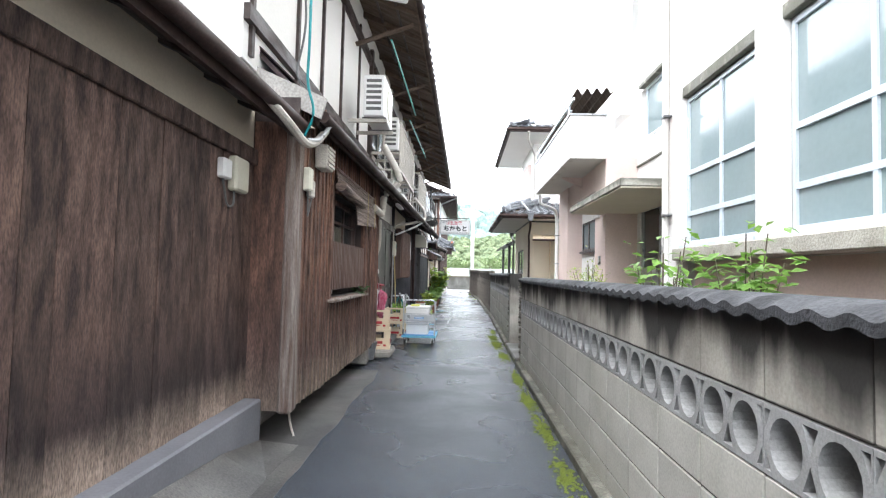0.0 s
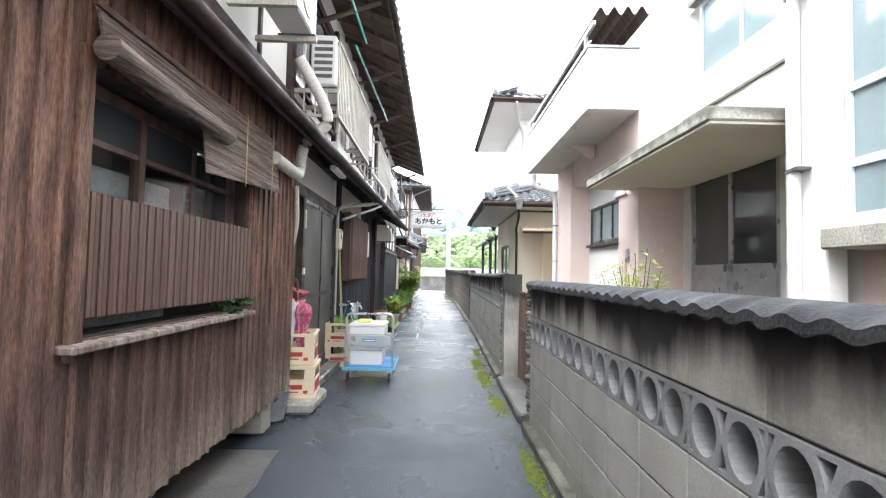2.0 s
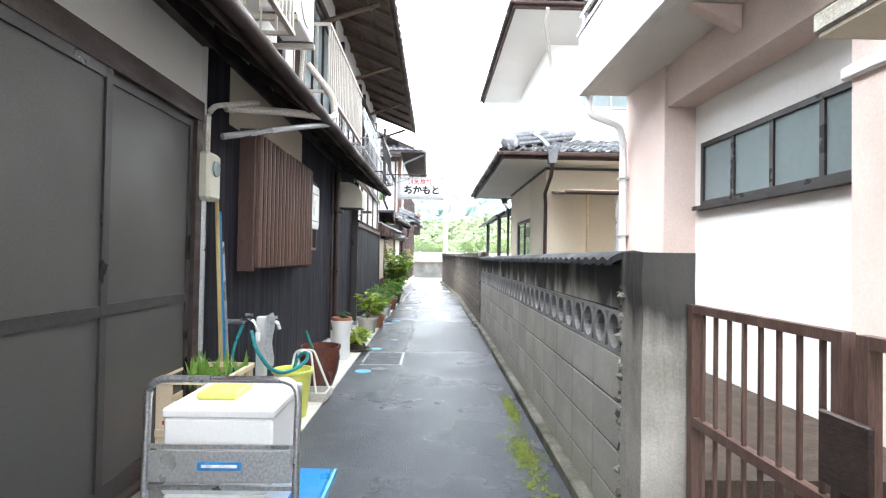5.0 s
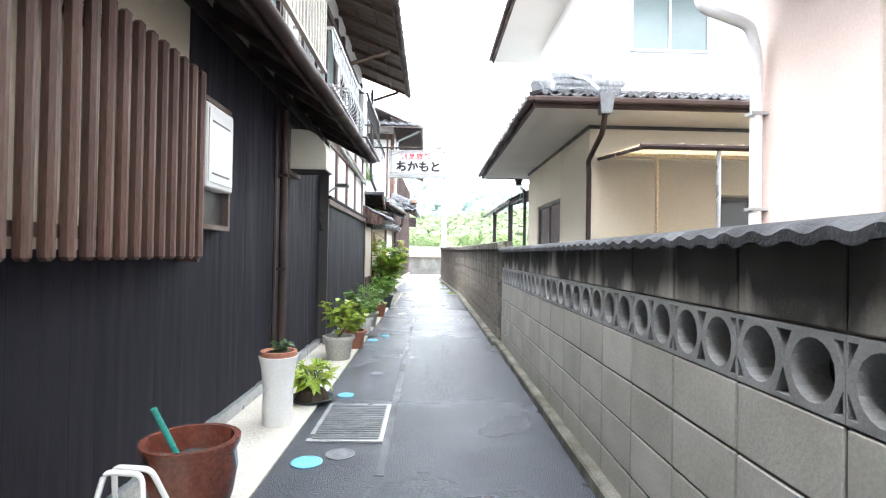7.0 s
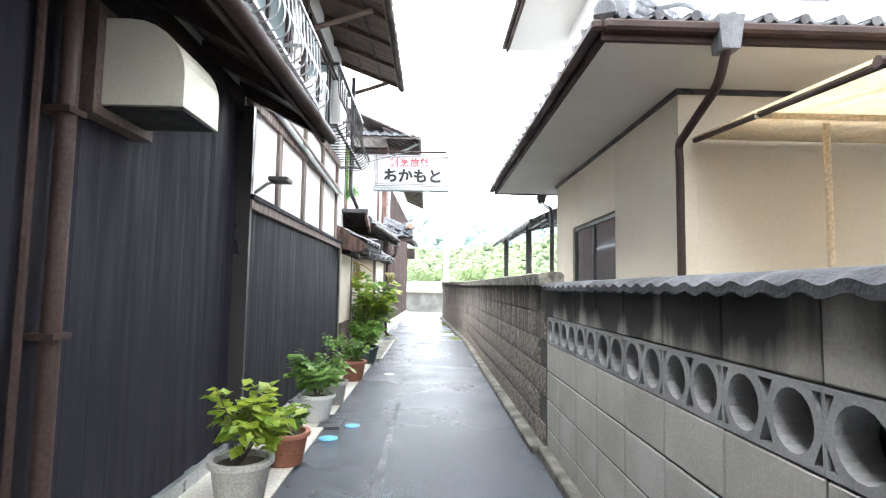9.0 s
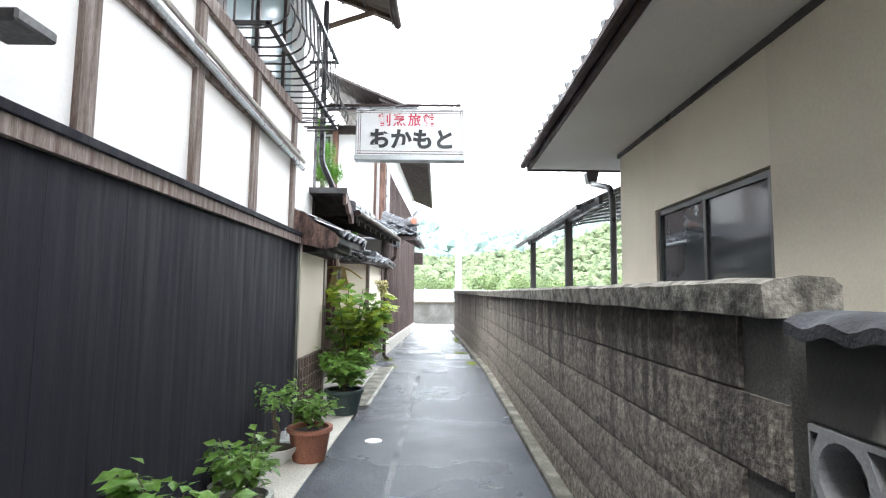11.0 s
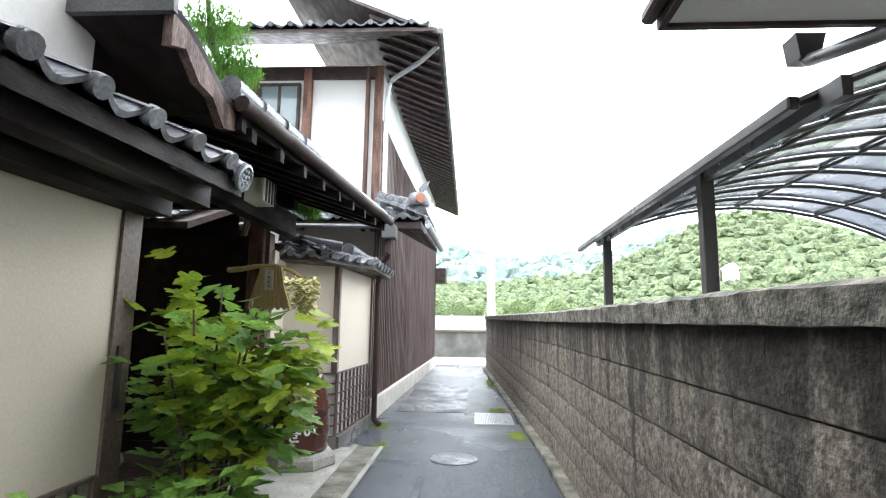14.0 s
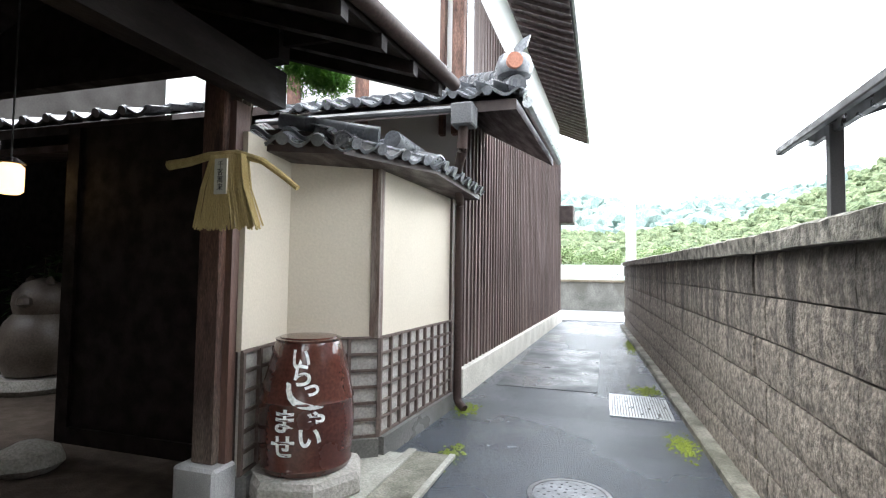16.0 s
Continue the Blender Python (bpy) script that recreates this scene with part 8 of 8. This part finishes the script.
for k, (py, mt, lb) in enumerate(((10.62, STRAW, "bamboo pole"), (10.68, BLUE, "blue plastic pole"), (10.74, GALV, "grey steel pole"))):
    tagged(part("leaning_pole", tube([(-1.28, py, 0.014), (-1.38, py + 0.03, 1.75 - 0.2 * k)], 0.013, 7), mt), lb + " leaning on the black wall", "pole", "poles leaning on the wall")
# taps, towel, hose
tap = thing("standpipe_tap", "white standpipe with chrome taps and a hung towel", "tap", (-1.24, 11.15, 0.014))
part("post", B(-1.26, -1.19, 11.14, 11.21, 0.014, 0.80, 0.006), PLASTIC_WHITE, tap)
part("spout", tube(bend([(-1.22, 11.2, 0.74), (-1.12, 11.2, 0.76), (-1.1, 11.2, 0.70)], 0.04), 0.014, 8), STEEL, tap, "chrome tap", True)
part("spout", tube(bend([(-1.36, 11.0, 0.78), (-1.24, 11.0, 0.80), (-1.2, 11.0, 0.72)], 0.04), 0.014, 8), STEEL, tap, "chrome tap", True)
part("tap_lever", boxes([(-1.17, -1.12, 11.19, 11.21, 0.78, 0.80), (-1.29, -1.24, 10.99, 11.01, 0.82, 0.84)]), STEEL, tap)
part("wall_pipe", tube([(-1.42, 11.0, 0.78), (-1.3, 11.0, 0.78)], 0.018, 6), STEEL, tap)
tw = bmesh.new()
g = [[tw.verts.new((-1.165 + 0.010 * math.sin(k * 1.3 + i), 11.07 + 0.032 * i, 0.82 - 0.058 * k + (0.006 * math.sin(i * 2) if k else 0))) for i in range(7)] for k in range(8)]
for k in range(7):
    for i in range(6):
        tw.faces.new((g[k][i], g[k][i + 1], g[k + 1][i + 1], g[k + 1][i]))
made = bmesh.ops.solidify(tw, geom=tw.faces[:], thickness=0.012)
tagged(part("towel", tw, TOWEL, smooth=True), "pale patterned towel hung over the standpipe", "towel")
hose = thing("garden_hose", "green garden hose hanging from the tap into a bucket", "hose", (-1.2, 11.1, 0.1))
part("hose", tube(bend([(-1.24, 10.98, 0.72), (-1.2, 10.95, 0.60), (-1.12, 11.0, 0.45), (-1.05, 11.08, 0.39), (-0.97, 11.2, 0.40), (-0.91, 11.32, 0.45), (-0.93, 11.38, 0.50), (-1.0, 11.38, 0.47), (-1.03, 11.36, 0.36)], 0.1), 0.014, 8), GREENHOSE, hose, "", True)
part("hose", tube(bend([(-1.3, 10.98, 0.76), (-1.34, 10.9, 0.6), (-1.34, 10.86, 0.2), (-1.3, 10.9, 0.03)], 0.1), 0.011, 8), GREENHOSE, hose, "", True)
part("connector", lathe([(0.018, 0), (0.02, 0.05), (0.014, 0.07)], (-1.2, 11.0, 0.64), 10), PLASTIC_WHITE, hose)
bucket = thing("bucket", "yellow-green plastic bucket under the tap", "bucket", (-1.02, 11.3, 0.014))
part("body", lathe([(0.11, 0), (0.145, 0.34), (0.16, 0.345), (0.16, 0.365), (0.14, 0.365), (0.105, 0.02)], (-1.02, 11.3, 0.014), 26), YELLOW, bucket, "", True)
pot = thing("glazed_pot", "large red-brown glazed pot with a green scoop", "pot", (-1.02, 12.2, 0.014))
part("body", lathe([(0.11, 0), (0.12, 0.01), (0.172, 0.17), (0.188, 0.28), (0.182, 0.35), (0.197, 0.38), (0.197, 0.40), (0.17, 0.40), (0.165, 0.33), (0.13, 0.08)], (-1.0, 12.2, 0.014), 30), GLAZE, pot, "", True)
part("water", lathe([(0.168, 0.3), (0.02, 0.302)], (-1.0, 12.2, 0.014), 20), DARKGLASS, pot)
tagged(part("scoop_handle", tube([(-1.04, 12.2, 0.31), (-1.12, 12.12, 0.56)], 0.012, 8), GREENPOLE), "green plastic scoop standing in the pot", "scoop")
rack = thing("wire_stand", "white folding metal stand over a low tray", "stand", (-1.02, 11.85, 0.014))
part("frame", tube(bend([(-0.92, 11.72, 0.02), (-1.0, 11.82, 0.42), (-1.14, 11.84, 0.42), (-1.2, 11.75, 0.02)], 0.03), 0.010, 6), PLASTIC_WHITE, rack)
part("frame", tube(bend([(-0.84, 11.95, 0.02), (-0.98, 11.84, 0.43), (-1.12, 11.86, 0.43), (-1.18, 12.0, 0.02)], 0.03), 0.010, 6), PLASTIC_WHITE, rack)
part("tray", boxes([(-1.2, -0.84, 11.7, 11.98, 0.014, 0.03), (-1.2, -0.84, 11.7, 11.72, 0.03, 0.08), (-1.2, -0.84, 11.96, 11.98, 0.03, 0.08), (-1.2, -1.18, 11.72, 11.96, 0.03, 0.08), (-0.86, -0.84, 11.72, 11.96, 0.03, 0.08)]), POTGREY, rack)
bk = thing("bucket", "grey steel bucket tucked under the boarded bay", "bucket", (-1.33, 7.5, 0.012))
part("body", lathe([(0.10, 0), (0.14, 0.24), (0.15, 0.25), (0.135, 0.25), (0.10, 0.02)], (-1.33, 7.55, 0.012), 20), GALV, bk, "", True)
tagged(part("foot_stone", B(-1.5, -1.26, 7.1, 7.3, 0.012, 0.25, 0.015), STONE), "concrete block that props the bay", "stone")

# meter boxes and cables at the corner of shed and bay
jb = thing("junction_box", "beige wall box with a small white box beside it", "box", (-1.66, 3.7, 1.9))
part("box", B(-1.58, -1.51, 3.40, 3.61, 1.81, 2.045, 0.015), PLASTIC_CREAM, jb)
part("small_box", B(-1.58, -1.525, 3.25, 3.37, 1.87, 2.0, 0.01), PLASTIC_WHITE, jb)
part("cable", tube(bend([(-1.55, 3.46, 1.82), (-1.55, 3.46, 1.71), (-1.55, 3.36, 1.69), (-1.56, 3.3, 1.88)], 0.05), 0.008, 5), CABLE, jb)
bx2 = thing("junction_box", "small beige electric boxes on the corner board", "box", (-1.23, 3.95, 1.9))
part("box", B(-1.235, -1.17, 3.93, 4.02, 1.90, 2.08, 0.012), PLASTIC_CREAM, bx2)
part("box", B(-1.235, -1.18, 4.04, 4.12, 1.86, 2.0, 0.012), PIPEWRAP, bx2)
part("cable", tube(bend([(-1.2, 3.98, 1.9), (-1.2, 3.99, 1.74), (-1.22, 4.05, 1.7), (-1.2, 4.08, 1.86)], 0.05), 0.007, 5), CABLE, bx2)
lv2 = thing("louvre_vent", "small beige louvred vent under the bay eave", "vent", (-1.2, 4.5, 2.2))
part("case", B(-1.235, -1.13, 4.25, 4.47, 2.14, 2.34, 0.008), PIPEWRAP, lv2)
for k in range(5):
    part("louvre", B(-1.13, -1.115, 4.26, 4.46, 2.16 + k * 0.036, 2.18 + k * 0.036), PIPEWRAP, lv2)
hp = thing("wrapped_pipe", "sagging beige pipe with green and grey cables", "pipe", (-1.15, 3.7, 2.2))
part("pipe", tube(bend([(-1.3, 3.0, 2.45), (-1.16, 3.3, 2.27), (-1.15, 3.7, 2.20), (-1.15, 3.95, 2.26), (-1.12, 4.15, 2.42)], 0.2), 0.03, 8), PIPEWRAP, hp, "", True)
part("pipe", tube(bend([(-1.15, 3.75, 2.24), (-1.12, 3.98, 2.3), (-1.06, 4.05, 2.44)], 0.1), 0.018, 8), GALV, hp, "", True)
part("cable", tube(bend([(-1.1, 3.55, 3.6), (-1.08, 3.5, 2.9), (-1.12, 3.6, 2.6), (-1.05, 3.6, 2.4), (-1.16, 3.7, 2.25)], 0.15), 0.010, 6), GREENHOSE, hp)
part("cable", tube(bend([(-1.2, 3.6, 3.8), (-1.12, 3.55, 3.0), (-1.2, 3.58, 2.65), (-1.1, 3.62, 2.55)], 0.15), 0.008, 6), CABLE, hp)
part("loose_wire", tube(bend([(-1.30, 4.0, 0.24), (-1.28, 4.0, 0.1), (-1.25, 4.0, 0.014)], 0.05), 0.009, 5), PIPEWRAP, hp)
tube_lamp = thing("fluorescent_lamp", "old fluorescent street lamp with a white cover", "lamp", (-1.0, 5.6, 4.3))
part("arm", tube([(-1.55, 5.6, 4.3), (-1.2, 5.65, 4.4)], 0.02, 6), GALV, tube_lamp)
part("cover", tube([(-1.25, 5.6, 4.4), (-0.95, 5.75, 4.44), (-0.7, 5.9, 4.47)], 0.055, 10), PLASTIC_WHITE, tube_lamp, "", True)
eave_lamp = thing("eave_lamp", "small fluorescent lamp under the pent eave", "lamp", (-1.0, 8.6, 2.4))
part("case", B(-1.1, -1.02, 8.5, 9.05, 2.37, 2.42, 0.008), PLASTIC_WHITE, eave_lamp)
for k, (ya, yb, za, zb) in enumerate(((6.5, 9.5, 4.25, 4.2), (9.0, 12.4, 3.95, 4.05))):
    tagged(part("laundry_pole", tube([(-0.95, ya, za), (-0.9, yb, zb)], 0.014, 8), GREENPOLE), "thin green laundry pole hung under the eave", "pole", "laundry poles")

# ---- covers and marks in the lane ----
mh = thing("manhole_cover", "rectangular ribbed grey cover with a pale steel frame", "manhole cover", (-0.53, 13.72, 0), kind="structure")
part("frame", boxes([(-0.77, -0.285, 13.30, 13.325, 0, 0.009), (-0.77, -0.285, 14.10, 14.125, 0, 0.009), (-0.77, -0.745, 13.325, 14.10, 0, 0.009), (-0.31, -0.285, 13.325, 14.10, 0, 0.009)]), GALV, mh)
part("plate", B(-0.745, -0.31, 13.325, 14.10, 0, 0.005), GRATE, mh)
for k in range(17):
    part("rib", B(-0.735, -0.32, 13.35 + k * 0.044, 13.368 + k * 0.044, 0.005, 0.010), GRATE, mh)
for cx, cy, cr, mt, lb in ((-0.69, 12.98, 0.09, LIGHTBLUE, "blue"), (-0.52, 13.1, 0.09, GRATE, "grey"), (-0.69, 14.4, 0.07, LIGHTBLUE, "blue"), (-0.50, 15.2, 0.07, GRATE, "grey"), (-0.76, 17.2, 0.08, LIGHTBLUE, "blue"), (-0.62, 17.6, 0.07, LIGHTBLUE, "blue"), (-0.51, 20.45, 0.08, POTWHITE, "white")):
    tagged(part("valve_cover", lathe([(cr, 0), (cr, 0.005), (cr * 0.86, 0.008), (cr * 0.8, 0.006)], (cx, cy, 0), 20), mt), "round " + lb + " valve cover in the asphalt", "valve cover", "small round covers", "structure")
gt = thing("drain_grate", "small rusty grate in the pale strip", "grate", (-0.8, 17.75, 0), kind="structure")
part("plate", B(-0.92, -0.72, 17.5, 17.95, 0.0, 0.018), IRON, gt)
for k in range(8):
    part("rib", B(-0.91, -0.73, 17.53 + k * 0.052, 17.55 + k * 0.052, 0.018, 0.022), GRATE, gt)
rc = thing("round_manhole_cover", "round cast-iron manhole cover with a worn pattern", "manhole cover", (0, 24.95, 0), kind="structure")
part("ring", lathe([(0.23, 0), (0.23, 0.006), (0.205, 0.008), (0.20, 0.003)], (0, 24.95, 0), 32), IRON, rc)
part("lid", lathe([(0.198, 0), (0.198, 0.006), (0.17, 0.007), (0.02, 0.007)], (0, 24.95, 0), 32), GRATE, rc)
for k in range(46):
    a, r = k * 2.399, 0.185 * math.sqrt((k + 0.5) / 46)
    part("stud", B(r * math.cos(a) - 0.008, r * math.cos(a) + 0.008, 24.95 + r * math.sin(a) - 0.008, 24.95 + r * math.sin(a) + 0.008, 0.006, 0.010), GRATE if k % 3 == 0 else IRON, rc)
sg = thing("drain_grate", "steel bar grate beside the wall footing", "grate", (0.5, 27.15, 0), kind="structure")
part("frame", boxes([(0.22, 0.74, 26.72, 26.74, 0, 0.012), (0.22, 0.74, 27.56, 27.58, 0, 0.012), (0.22, 0.24, 26.74, 27.56, 0, 0.012), (0.72, 0.74, 26.74, 27.56, 0, 0.012)]), GALV, sg)
part("pit", B(0.24, 0.72, 26.74, 27.56, 0, 0.004), CABLE, sg)
for k in range(20):
    part("bar", B(0.25 + k * 0.0235, 0.262 + k * 0.0235, 26.74, 27.56, 0.004, 0.012), GALV, sg)

for k, (cx, cy, ch) in enumerate(((-5.9, 26.2, 1.5), (-4.5, 26.4, 1.2), (-6.6, 25.4, 1.8))):
    t = thing("courtyard_shrub", "dark leafy shrub in the shaded courtyard", "shrub", (cx, cy, 0.012), group="courtyard shrubs")
    lv, st = foliage((cx, cy, 0.012), ch, 0.5, 300, 0.12, random.Random(70 + k))
    part("stalk", st, BARK, t)
    part("foliage", lv, LEAF_DARK, t)
